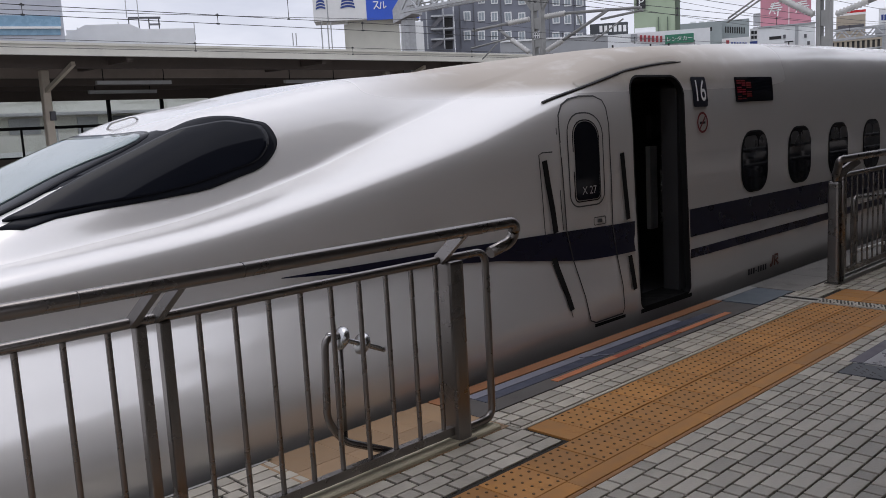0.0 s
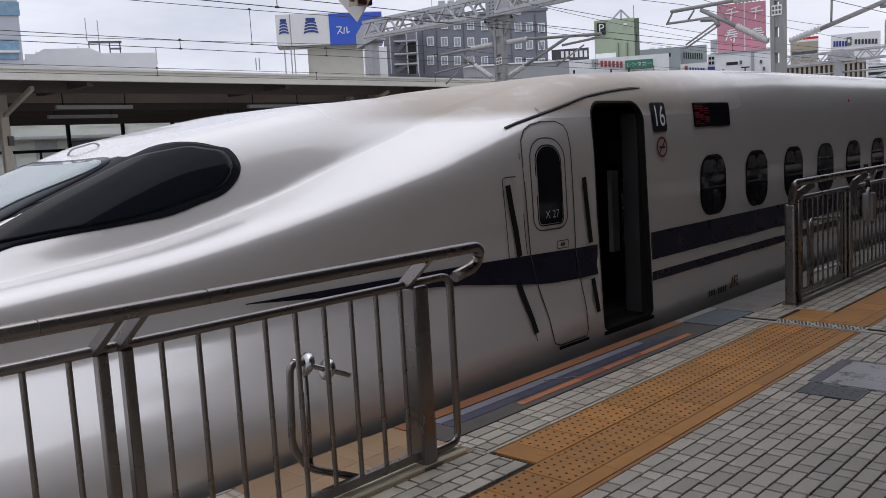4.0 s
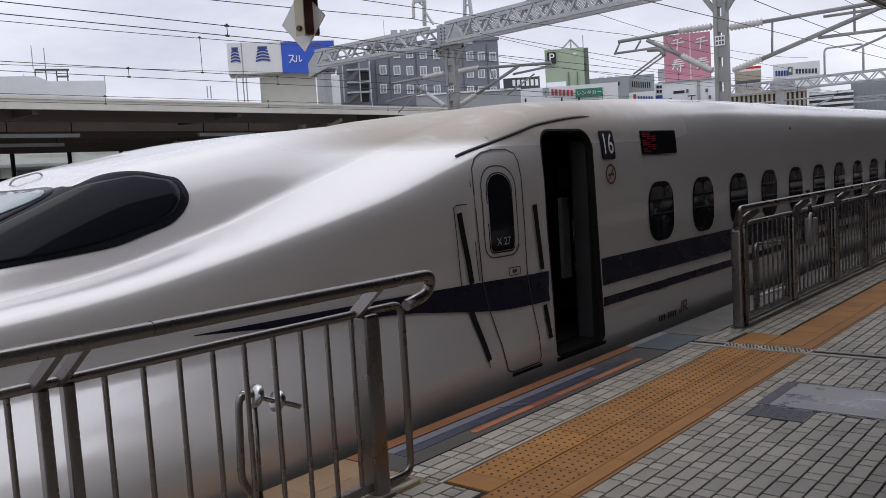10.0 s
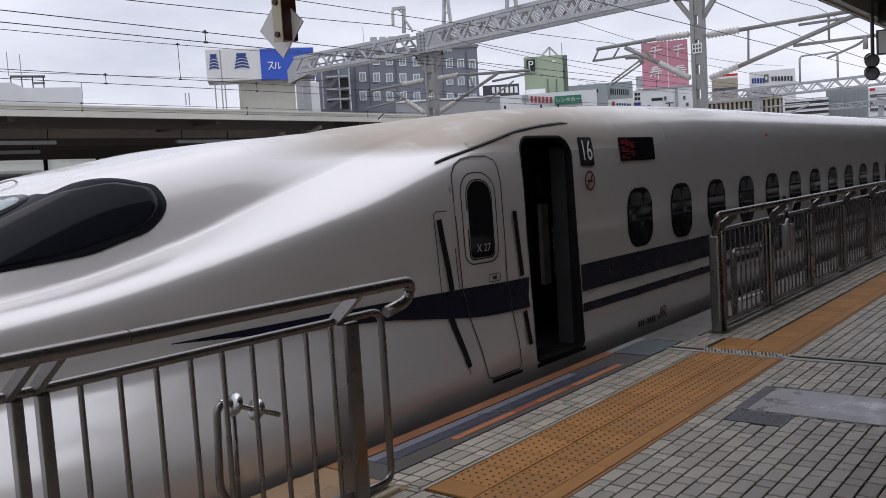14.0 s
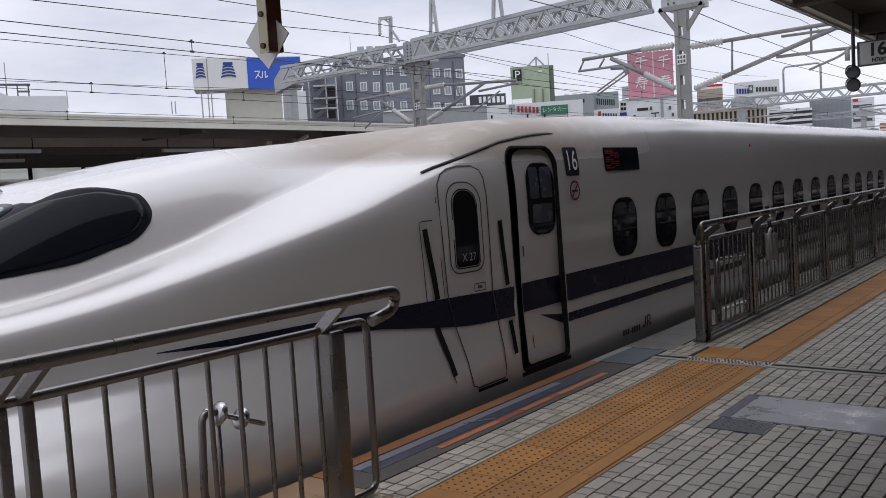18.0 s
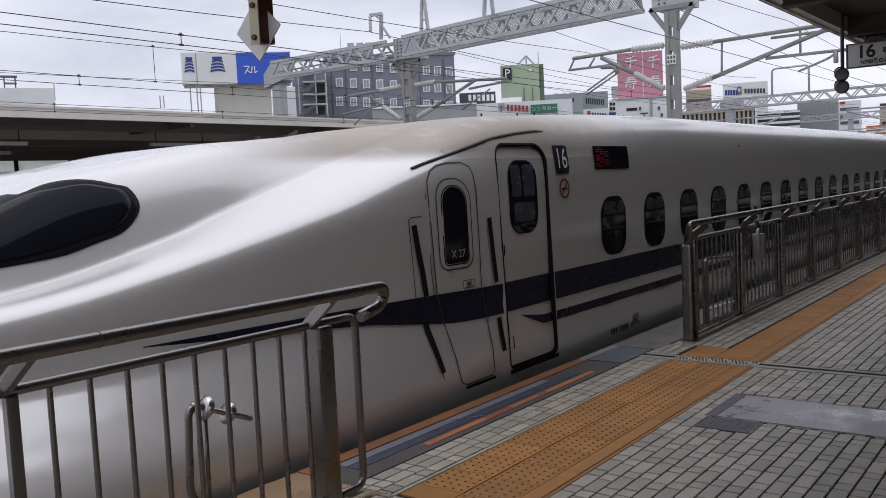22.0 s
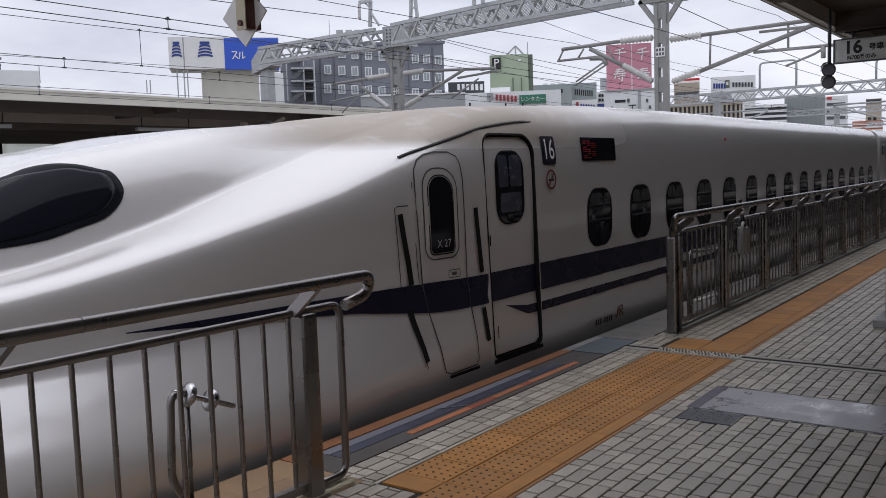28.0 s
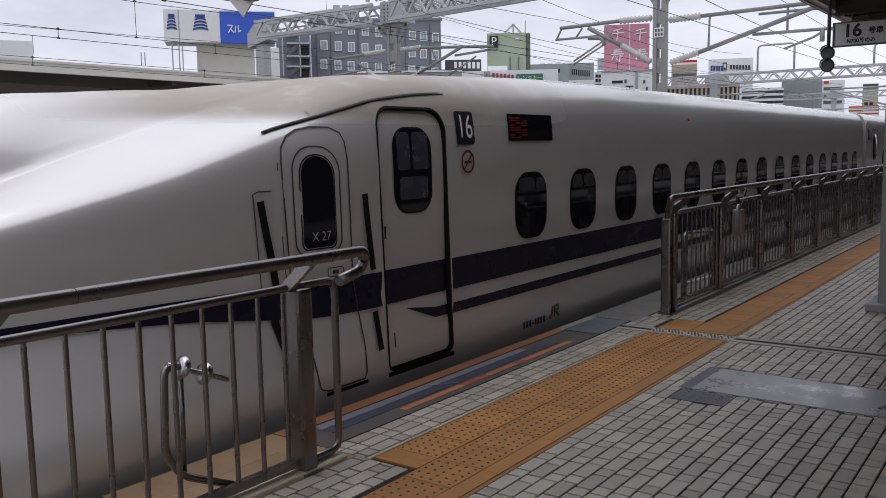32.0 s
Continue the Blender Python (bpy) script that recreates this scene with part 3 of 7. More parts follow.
def draped(name, outline, off, material, parent, label="", grid=14):
    """A skin over the cab dome inside a closed outline of (x, u); u runs from the roof's middle out and down the near side."""
    bm = bmesh.new()
    cx, cd = sum(p[0] for p in outline) / len(outline), sum(p[1] for p in outline) / len(outline)

    def at(x, u):
        v0, v1 = 0.42, 1.0
        crown = skin_at(x, 1.0)[1]
        for _ in range(24):
            mid = (v0 + v1) / 2
            dm, zm = skin_at(x, mid)
            if dm + crown - zm > abs(u):
                v0 = mid
            else:
                v1 = mid
        d, z = skin_at(x, v0)
        return Vector((x, YC - (d if u > 0 else -d), z))

    def lay(x, u, o):
        u = u if abs(u) > 1e-4 else 1e-4
        n = (at(x + 0.01, u) - at(x - 0.01, u)).cross(at(x, u + 6e-3) - at(x, u - 6e-3)).normalized()
        if n.z < 0:
            n.negate()
        return at(x, u) + o * n
    rows = []
    for r in range(grid):
        s = 1 - r / grid
        rows.append([bm.verts.new(lay(cx + (x - cx) * s, cd + (d - cd) * s, off)) for x, d in outline])
    n = len(outline)
    for a, b in zip(rows, rows[1:]):
        for k in range(n):
            bm.faces.new((a[k], a[(k + 1) % n], b[(k + 1) % n], b[k])).smooth = True
    mid = bm.verts.new(lay(cx, cd, off))
    for k in range(n):
        bm.faces.new((rows[-1][k], rows[-1][(k + 1) % n], mid)).smooth = True
    rim = [bm.verts.new(lay(x, d, -0.02)) for x, d in outline]
    for k in range(n):
        bm.faces.new((rim[k], rim[(k + 1) % n], rows[0][(k + 1) % n], rows[0][k]))
    bmesh.ops.recalc_face_normals(bm, faces=list(bm.faces))
    return part(name, bm, material, parent, label)


# cab glazing: black surround over the dome, side panes and the windscreen
def spots(points):
    return [(x, skin_at(x, skin_v(x, z))[0] + skin_at(x, 1.0)[1] - z) for x, z in points]


def roof_spots(points):
    """As spots(), from (x, distance from the middle)."""
    out = []
    for x, d in points:
        v0, v1 = 0.42, 1.0
        for _ in range(26):
            mid = (v0 + v1) / 2
            v0, v1 = (mid, v1) if skin_at(x, mid)[0] > d else (v0, mid)
        out.append((x, d + skin_at(x, 1.0)[1] - skin_at(x, v0)[1]))
    return out


EYE = spots([(1.0, 1.17), (1.425, 1.257), (1.69, 1.288), (1.989, 1.317), (2.319, 1.341), (2.574, 1.367), (2.78, 1.421), (2.929, 1.461), (3.035, 1.528), (3.093, 1.596), (3.106, 1.66), (3.073, 1.738)])
EYE += roof_spots([(3.002, 0.852), (2.887, 0.803), (2.754, 0.752), (2.613, 0.716), (2.47, 0.712), (2.415, 0.62), (2.4, 0.42)])
CENTRE = roof_spots([(2.4, 0.3), (2.41, 0.6), (2.3, 0.71), (1.9, 0.74), (1.5, 0.74), (1.15, 0.6)])
surround = draped("cab_surround", along([(2.395, 0.0)] + CENTRE + [(0.9, 0.0)] + [(x, -u) for x, u in reversed(CENTRE)], 3), 0.0085, M_SURROUND, train, "glossy black surround of the cab windows", 14)
LOBE = EYE[:-1] + roof_spots([(2.2, 0.6), (1.6, 0.6), (1.1, 0.5)])
for s in (1, -1):
    draped("side_surround", along([(x, s * u) for x, u in LOBE], 3), 0.006, M_SURROUND, surround, "", 14)
PANE = roof_spots([(1.462, 0.811), (1.631, 0.805), (1.929, 0.779), (2.201, 0.764), (2.475, 0.754), (2.671, 0.795), (2.827, 0.818), (2.927, 0.851)])
PANE += spots([(3.028, 1.722), (3.05, 1.645), (3.013, 1.576), (2.928, 1.511), (2.782, 1.469), (2.51, 1.406), (2.161, 1.356), (1.849, 1.331), (1.595, 1.303)])
for s in (1, -1):
    draped("side_window", along([(x, s * u) for x, u in PANE], 3), 0.013, M_CABGLASS, surround, "black tear-shaped cab side pane", 14)
WS = roof_spots([(2.355, 0.25), (2.36, 0.6), (2.234, 0.68), (1.854, 0.592), (1.534, 0.567), (1.2, 0.5)])
draped("windscreen", along(WS + [(1.05, 0.2), (1.05, -0.2)] + [(x, -u) for x, u in reversed(WS)], 3), 0.014, M_WINDSHIELD, surround, "cab windscreen with the sky's reflection put into its pale colour", 14)
bm = bmesh.new()
tube(bm, bend([(2.5, 5.86, 1.74), (2.52, 5.85, 1.80), (2.66, 5.73, 1.845), (2.68, 5.72, 1.79)], 0.04), 0.008, 8)
part("grab_loop", bm, M_CHROME, train, "small chrome loop on top of the cab")
# roof gutter over the doors
bm = bmesh.new()
GUT = [(5.103, 1.787), (5.221, 1.82), (5.529, 1.893), (5.8, 1.957), (6.062, 2.016), (6.29, 2.048), (6.504, 2.072), (6.73, 2.09), (6.955, 2.102)]
GX = [5.103 + 1.852 * i / 30 for i in range(31)]
tube(bm, [skin(x, lerp(GUT, x), 0.006) for x in GX], [0.012 - 0.008 * (i / 30) ** 2 for i in range(31)], 8)
part("gutter", bm, M_SEAM, train, "dark curved rain gutter above the doors")
band("gutter_plate", [5.5 + 0.05 * i for i in range(29)], lambda x: lerp(GUT, x) + 0.012, lambda x: lerp(GUT, x) + 0.055, 0.008, M_TRAIN, train, rows=2)

# driver's door
cab = [(5.157, 1.6), (5.175, 1.69), (5.243, 1.765), (5.33, 1.805), (5.45, 1.826), (5.6, 1.824), (5.68, 1.79), (5.708, 1.73), (5.718, 1.6), (5.718, 1.2), (5.722, 0.8), (5.76, 0.53), (5.79, 0.3), (5.793, 0.12), (5.765, 0.075), (5.4, 0.072), (5.33, 0.1), (5.29, 0.3), (5.235, 0.58), (5.18, 0.82), (5.16, 1.2)]
cd = sheet("cab_door", cab, 0.003, M_TRAIN, train, "white flush door to the driver's cab", rows=60, cols=10)
line_ring("door_joint", cab, 0.012, 0.0095, M_SEAM, cd)
line_ring("door_joint", [(5.132, 1.6), (5.135, 1.0), (5.15, 0.83)], 0.008, 0.005, M_SEAM, cd, closed=False)
line_ring("window_frame", round_rect(5.235, 5.635, 0.988, 1.70, 0.1, 0.17), 0.011, 0.0085, M_SEAM, cd)
sheet("window_surround", round_rect(5.243, 5.627, 0.996, 1.692, 0.1, 0.17), 0.006, M_TRAIN, cd, rows=29)
cp = sheet("pane", round_rect(5.30, 5.575, 1.035, 1.635, 0.04, 0.125), 0.011, M_BLACKGLASS, cd, "dark narrow cab door pane", rows=29)
line_ring("window_joint", round_rect(5.29, 5.585, 1.025, 1.645, 0.045, 0.13), 0.01, 0.0095, M_SEAL, cd)
skin_letters("X 27", 0.088, M_GREYPRINT, cp, 5.45, 1.105, 0.0135, 0.95)
line_ring("latch", round_rect(5.5, 5.64, 0.825, 0.885, 0.012), 0.007, 0.006, M_SEAM, cd)
patch("latch_plate", round_rect(5.545, 5.595, 0.842, 0.868, 0.006), 0.008, M_SEAM, cd, rings=2)
line_ring("foot_joint", [(5.38, 0.05), (5.8, 0.05)], 0.026, 0.012, M_SEAL, cd, closed=False)
# hand rails beside it: dark slots bent with the side
for name, pts in (("handrail_slot", [(4.965, 1.366), (4.99, 1.2), (5.03, 1.0), (5.057, 0.82)]), ("handrail_slot", [(5.027, 0.63), (5.04, 0.54), (5.062, 0.44), (5.085, 0.33), (5.105, 0.225)]),
                  ("handrail_slot", [(5.862, 1.368), (5.885, 1.15), (5.925, 0.825)]), ("handrail_slot", [(5.924, 0.525), (5.938, 0.4), (5.955, 0.24)])):
    sl = line_ring(name, pts, 0.056, 0.0125, M_SEAL, train, "black handrail slot", closed=False)
    bm = bmesh.new()
    tube(bm, [skin(x + 0.016, z, 0.006) for x, z in pts], 0.005, 6)
    part("handrail", bm, M_STEEL, sl)
line_ring("slot_joint", [(4.945, 0.82), (4.93, 1.1), (4.915, 1.41), (4.95, 1.425), (5.06, 1.425)], 0.009, 0.009, M_SEAM, train, closed=False)
line_ring("slot_joint", [(5.0, 0.6), (5.03, 0.45), (5.09, 0.25), (5.105, 0.17)], 0.009, 0.009, M_SEAM, train, closed=False)

# passenger doorway
frame_in = round_rect(DOOR_X0 + 0.012, DOOR_X1 - 0.012, DOOR_Z0 + 0.012, DOOR_Z1 - 0.008, 0.06, 0.17, seg=16)
bm = bmesh.new()
mx, mz = (DOOR_X0 + DOOR_X1) / 2, (DOOR_Z0 + DOOR_Z1) / 2
ring = []
for x, z in frame_in:
    k = min((DOOR_X1 + 0.03 - mx) / max(abs(x - mx), 1e-6), (DOOR_Z1 + 0.03 - mz) / max(abs(z - mz), 1e-6))
    ring.append((bm.verts.new(skin(x, z, -0.05)), bm.verts.new(skin(x, z, 0.003)), bm.verts.new(skin(mx + (x - mx) * k, mz + (z - mz) * k, 0.003))))
for k in range(len(ring)):
    a, b = ring[k], ring[(k + 1) % len(ring)]
    bm.faces.new((a[0], b[0], b[1], a[1]))
part("door_jamb", bm, M_SEAL, train, "black rubber-lined door jamb")
bm = bmesh.new()
ring = []
for x, z in frame_in:
    k = min((DOOR_X1 + 0.03 - mx) / max(abs(x - mx), 1e-6), (DOOR_Z1 + 0.03 - mz) / max(abs(z - mz), 1e-6))
    ring.append([bm.verts.new(skin(x + (mx + (x - mx) * k - x) * f, z + (mz + (z - mz) * k - z) * f, 0.004)) for f in (0, 0.33, 0.67, 1)])
for k in range(len(ring)):
    a, b = ring[k], ring[(k + 1) % len(ring)]
    for q in range(3):
        bm.faces.new((a[q], b[q], b[q + 1], a[q + 1])).smooth = True
part("door_frame", bm, M_TRAIN, train)
line_ring("door_seal", frame_in, 0.018, 0.008, M_SEAL, train, "black rubber seal round the doorway")
line_ring("door_sill", [(DOOR_X0, DOOR_Z0 - 0.012), (DOOR_X1, DOOR_Z0 - 0.012)], 0.035, 0.012, M_SEAL, train, "black door sill", closed=False)
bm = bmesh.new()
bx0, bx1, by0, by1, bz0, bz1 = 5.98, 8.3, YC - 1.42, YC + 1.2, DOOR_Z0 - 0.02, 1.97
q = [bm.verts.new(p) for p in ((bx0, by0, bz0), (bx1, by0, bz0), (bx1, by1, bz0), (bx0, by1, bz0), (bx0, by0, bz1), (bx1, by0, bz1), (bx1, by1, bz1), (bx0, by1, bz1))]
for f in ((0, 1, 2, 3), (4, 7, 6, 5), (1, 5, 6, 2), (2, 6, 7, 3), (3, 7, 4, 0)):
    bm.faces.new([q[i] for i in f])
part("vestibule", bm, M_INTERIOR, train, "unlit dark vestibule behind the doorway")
# added block: closes the bright gap below the doorway
bm = bmesh.new()
box(bm, DOOR_X0 - 0.05, DOOR_X1 + 0.05, YC - 1.69, YC - 1.38, DOOR_Z0 - 0.06, DOOR_Z0 + 0.012)
part("door_step", bm, M_SEAL, train, "black step block added to close a bright gap under the doorway")
# added block: stops light leaking between skin and vestibule
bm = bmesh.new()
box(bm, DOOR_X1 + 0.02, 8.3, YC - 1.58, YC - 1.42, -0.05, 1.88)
part("side_lining", bm, M_INTERIOR, train, "dark block added to stop a light leak beside the doorway")
bm = bmesh.new()
box(bm, 7.55, 7.68, 4.78, 4.83, 0.5, 1.34)
part("vestibule_panel", bm, M_WHITE, train, "pale grey panel inside the vestibule")
bm = bmesh.new()
tube(bm, [(7.72, 4.76, 0.5), (7.72, 4.76, 1.34)], 0.014, 8)
part("vestibule_rail", bm, M_CHROME, train)
bm = bmesh.new()
box(bm, 7.62, 7.8, 4.8, 4.86, 1.42, 1.65)
part("vestibule_sign", bm, M_GREYDARK, train)

door = thing("passenger_door", "white sliding passenger door with a narrow window", "")
door.parent = train
lx0, lx1, lz0, lz1 = DOOR_X0 + 0.015, DOOR_X1 - 0.03, DOOR_Z0 + 0.03, DOOR_Z1 - 0.02
sheet("leaf", round_rect(lx0, lx1, lz0, lz1, 0.05, 0.16), -0.018, M_TRAIN, door, "white door leaf", rows=60, cols=8)
sheet("window_seal", round_rect(6.205, 6.672, 1.195, 1.84, 0.16, 0.16), -0.013, M_SEAL, door, rows=29)
sheet("pane", round_rect(6.218, 6.659, 1.208, 1.827, 0.15, 0.15), -0.009, M_BLACKGLASS, door, "dark door pane", rows=29)
# three dim bluish patches laid over the door pane
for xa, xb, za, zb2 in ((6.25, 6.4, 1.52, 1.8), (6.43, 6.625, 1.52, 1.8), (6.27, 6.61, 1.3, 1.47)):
    sheet("inner_panel", round_rect(xa, xb, za, zb2, 0.02, 0.03), -0.0065, M_DOORPATCH, door, "dim bluish patch on the door pane", rows=10, cols=4)
LX = [lx0 + (lx1 - lx0) * i / 12 for i in range(13)]
band("stripe", LX, s0, s1, -0.011, M_NAVY, door, "navy stripe across the door", rows=12)
TX = [6.3 + (lx1 - 6.3) * i / 12 for i in range(13)]
band("thin_stripe", TX, lambda x: max(0.36, 0.487 - 0.36 * (x - 6.3)), lambda x: max(0.44, 0.49 - 0.14 * (x - 6.3)), -0.011, M_NAVY, door, "pointed end of the thin stripe", rows=6)
line_ring("handle", [(6.09, 1.03), (6.09, 1.12)], 0.018, -0.011, M_SEAL, door, "small black recessed handle", closed=False)
line_ring("handle", [(6.14, 0.22), (6.14, 0.33)], 0.012, -0.011, M_SEAL, door, closed=False)

# signs on the side
p16 = sheet("car_number_plate", round_rect(6.995, 7.25, 1.702, 1.968, 0.022), 0.008, M_NAVYSIGN, train, "navy plate with white car number", rows=32)
skin_letters("16", 0.265, M_SIGNWHITE, p16, 7.122, 1.836, 0.0115, 0.8, lean=0.0, bold=0.001)
nos = line_ring("no_smoking_sign", [(7.135 + 0.085 * math.cos(a), 1.563 + 0.085 * math.sin(a)) for a in (2 * math.pi * k / 24 for k in range(24))], 0.02, 0.010, M_DARKRED, train, "round no-smoking sign")
line_ring("cross_bar", [(7.08, 1.503), (7.19, 1.623)], 0.016, 0.011, M_DARKRED, nos, closed=False)
line_ring("cigarette", [(7.085, 1.56), (7.185, 1.56)], 0.02, 0.010, M_INK, nos, closed=False)
line_ring("smoke", [(7.17, 1.58), (7.165, 1.6), (7.18, 1.615)], 0.01, 0.010, M_INK, nos, closed=False)
disp = sheet("destination_display", round_rect(7.78, 8.56, 1.73, 1.965, 0.015), 0.008, M_BLACKGLASS, train, "black destination display with dim red segments", rows=32)
for k in range(9):
    z = 1.76 + 0.021 * k
    for a, b in ((7.815, 7.9), (7.91, 7.985), (8.0, 8.1)):
        if (k * 5 + int(a * 50)) % 4:
            line_ring("segment", [(a, z), (b, z)], 0.012, 0.011, M_FAINTRED if k < 3 or k > 7 or a > 7.98 else M_LED, disp, "dim red lit segment", closed=False)
mark = line_ring("railway_mark", [(8.475, 0.06), (8.49, 0.1), (8.5, 0.155)], 0.034, 0.004, M_LOGO, train, "small dark orange railway mark", closed=False)
line_ring("mark_stroke", [(8.43, 0.065), (8.455, 0.05), (8.475, 0.06)], 0.032, 0.004, M_LOGO, mark, closed=False)
line_ring("mark_stroke", [(8.535, 0.045), (8.545, 0.155), (8.61, 0.15), (8.615, 0.11), (8.56, 0.1), (8.63, 0.045)], 0.03, 0.004, M_LOGO, mark, closed=False)
for k in range(8):
    x = 7.97 + 0.052 * k
    line_ring("number_bar", [(x, 0.03 if k != 3 else 0.045), (x, 0.09 if k != 3 else 0.06)], 0.036, 0.004, M_INK, train, closed=False)
lamp = patch("side_lamp", [(12.18 + 0.03 * math.cos(a), 1.987 + 0.02 * math.sin(a)) for a in (2 * math.pi * k / 12 for k in range(12))], 0.01, M_RED, train, "small red side lamp", rings=2)
# antenna cover over the car end
bm = bmesh.new()
box(bm, 21.8, 22.7, YC - 1.3, YC - 0.9, 2.22, 2.42)
part("roof_cover", bevelled(bm, 0.06), M_GREYPANEL, train, "low grey cover on the roof")
bm = bmesh.new()
box(bm, 23.55, 24.0, YC - 1.55, YC + 1.55, -0.9, 2.2)
part("gangway", bm, M_SEAL, train, "black gangway bellows at the car end")


def plain_car(x0, x1):
    car = thing("bullet_train_car", "white bullet train car with a row of small windows", "train", group="train cars")
    xs = [x0, x0 + 0.03] + [x0 + 1 + 2 * i for i in range(int((x1 - x0 - 1) / 2))] + [x1]
    bm = bmesh.new()
    rows = []
    vs = [i / 36 for i in range(37)]
    for x in xs:
        sec = [skin_at(30, v) for v in vs]
        rows.append([bm.verts.new((x, YC - d, z)) for d, z in sec] + [bm.verts.new((x, YC + d, z)) for d, z in reversed(sec[:-1])])
    for a, b in zip(rows, rows[1:]):
        for k in range(len(a) - 1):
            bm.faces.new((a[k], b[k], b[k + 1], a[k + 1])).smooth = True
    bm.faces.new(rows[0][::-1])
    bm.faces.new(rows[-1])
    part("body", bm, M_TRAIN, car)
    band("stripe", [x0 + 0.02, x1], lambda x: 0.545, lambda x: 0.79, 0.003, M_NAVY, car)
    band("thin_stripe", [x0 + 0.02, x1], lambda x: 0.36, lambda x: 0.44, 0.003, M_NAVY, car)
    d = line_ring("door_joint", round_rect(x0 + 0.75, x0 + 1.6, 0.06, 1.95, 0.05, 0.16), 0.02, 0.005, M_SEAL, car)
    patch("door_pane", round_rect(x0 + 0.95, x0 + 1.4, 1.2, 1.84, 0.15), 0.007, M_BLACKGLASS, d, rings=2)
    patch("car_number_plate", round_rect(x0 + 0.3, x0 + 0.55, 1.71, 1.97, 0.02), 0.006, M_NAVYSIGN, car, rings=2)
    for i in range(20):
        x = x0 + 2.6 + 1.04 * i
        patch("window", round_rect(x - 0.285, x + 0.285, 0.845, 1.45, 0.2, seg=3), 0.006, M_BLACKGLASS, car, rings=2)
    bm = bmesh.new()
    box(bm, x1, x1 + 0.5, YC - 1.55, YC + 1.55, -0.9, 2.2)
    part("gangway", bm, M_SEAL, car)
    return car


cars = [plain_car(24.0, 48.5), plain_car(49.0, 73.5)]

# ---- ground, tracks, platforms ----
EDGE = 3.77
bm = bmesh.new()
box(bm, -1500, 3000, -1500, 3000, RAIL - 1.2, RAIL - 0.6)
whole("ground", bm, M_BALLAST, "dark stony ground under and around the tracks", "ground", kind="structure")
bm = bmesh.new()
box(bm, -60, 400, EDGE + 0.05, 21.8, RAIL - 0.6, RAIL - 0.2)
whole("track_bed", bm, M_CONC, "stained concrete slab under the four tracks", "track bed", kind="structure")
for k, yt in enumerate((YC, 10.4, 15.15, 19.9)):
    rail_pair = thing("railway_track", "pair of steel rails on the concrete bed", "track", (0, 0, RAIL - 0.2), group="tracks")
    for s in (-0.7175, 0.7175):
        bm = bmesh.new()
        box(bm, -60, 400, yt + s - 0.035, yt + s + 0.035, 0.03, 0.2)
        box(bm, -60, 400, yt + s - 0.07, yt + s + 0.07, 0, 0.03)
        part("rail", bm, M_STEEL, rail_pair)
bm = bmesh.new()
box(bm, -25, 200, -5.5, EDGE - 0.03, -1.9, -0.011)
platform = whole("platform", bm, M_GROUT, "platform block with dark mortar bed between tiles", "platform", kind="structure")

# ---- near canopy: roof, edge, beams ----
CZ, CY = 3.44, 2.84
# colour of the added back wall, set by the light it bounces on the train
M_BACK = mat("plain_brown_wall", (0.27, 0.22, 0.175), rough=0.8, vary=0.12, grain=2, spots=0.2)
C0 = -0.6
bm = bmesh.new()
box(bm, C0, 200, -6.5, CY - 0.13, CZ + 0.22, CZ + 0.3)
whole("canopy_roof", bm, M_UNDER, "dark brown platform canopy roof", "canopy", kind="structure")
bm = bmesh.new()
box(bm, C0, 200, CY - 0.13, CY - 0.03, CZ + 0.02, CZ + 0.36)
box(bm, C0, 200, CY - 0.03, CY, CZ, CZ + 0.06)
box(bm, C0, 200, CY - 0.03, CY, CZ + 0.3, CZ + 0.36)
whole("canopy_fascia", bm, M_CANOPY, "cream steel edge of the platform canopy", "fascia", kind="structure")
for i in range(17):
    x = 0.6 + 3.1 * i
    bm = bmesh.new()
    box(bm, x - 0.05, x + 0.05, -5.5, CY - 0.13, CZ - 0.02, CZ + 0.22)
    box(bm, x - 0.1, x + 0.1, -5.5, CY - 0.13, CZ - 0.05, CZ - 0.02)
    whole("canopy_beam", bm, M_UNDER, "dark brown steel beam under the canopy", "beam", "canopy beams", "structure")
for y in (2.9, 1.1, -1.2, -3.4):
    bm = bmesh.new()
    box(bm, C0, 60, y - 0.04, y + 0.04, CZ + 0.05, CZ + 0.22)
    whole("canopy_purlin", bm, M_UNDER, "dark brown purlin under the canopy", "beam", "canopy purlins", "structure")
# back of the platform: unseen wall on piers, added to shape light, open below
bm = bmesh.new()
box(bm, -25, 200, -5.8, -5.5, 0.35, CZ + 0.3)
whole("wall_back", bm, M_BACK, "unseen brown wall added behind the platform to shape the light", "wall", kind="structure")
for i in range(24):
    bm = bmesh.new()
    box(bm, -24.8 + 8 * i, -24.4 + 8 * i, -5.8, -5.5, -1.9, 0.35)
    whole("wall_pier", bm, M_BACK, "brown pier added under the unseen back wall", "pier", "wall piers", "structure")


def canopy_column(x, y):
    c = thing("canopy_column", "grey painted steel column on a concrete foot", "column", (x, y, 0), "canopy columns")
    bm = bmesh.new()
    box(bm, -0.11, 0.11, -0.012, 0.012, 0.06, CZ)
    box(bm, -0.11, -0.095, -0.11, 0.11, 0.06, CZ)
    box(bm, 0.095, 0.11, -0.11, 0.11, 0.06, CZ)
    part("shaft", bm, M_GREYSTEEL, c)
    bm = bmesh.new()
    box(bm, -0.24, 0.24, -0.2, 0.2, 0.0, 0.075)
    part("foot", bevelled(bm, 0.012), M_GREYSTEEL, c, "low steel plate foot")
    return c


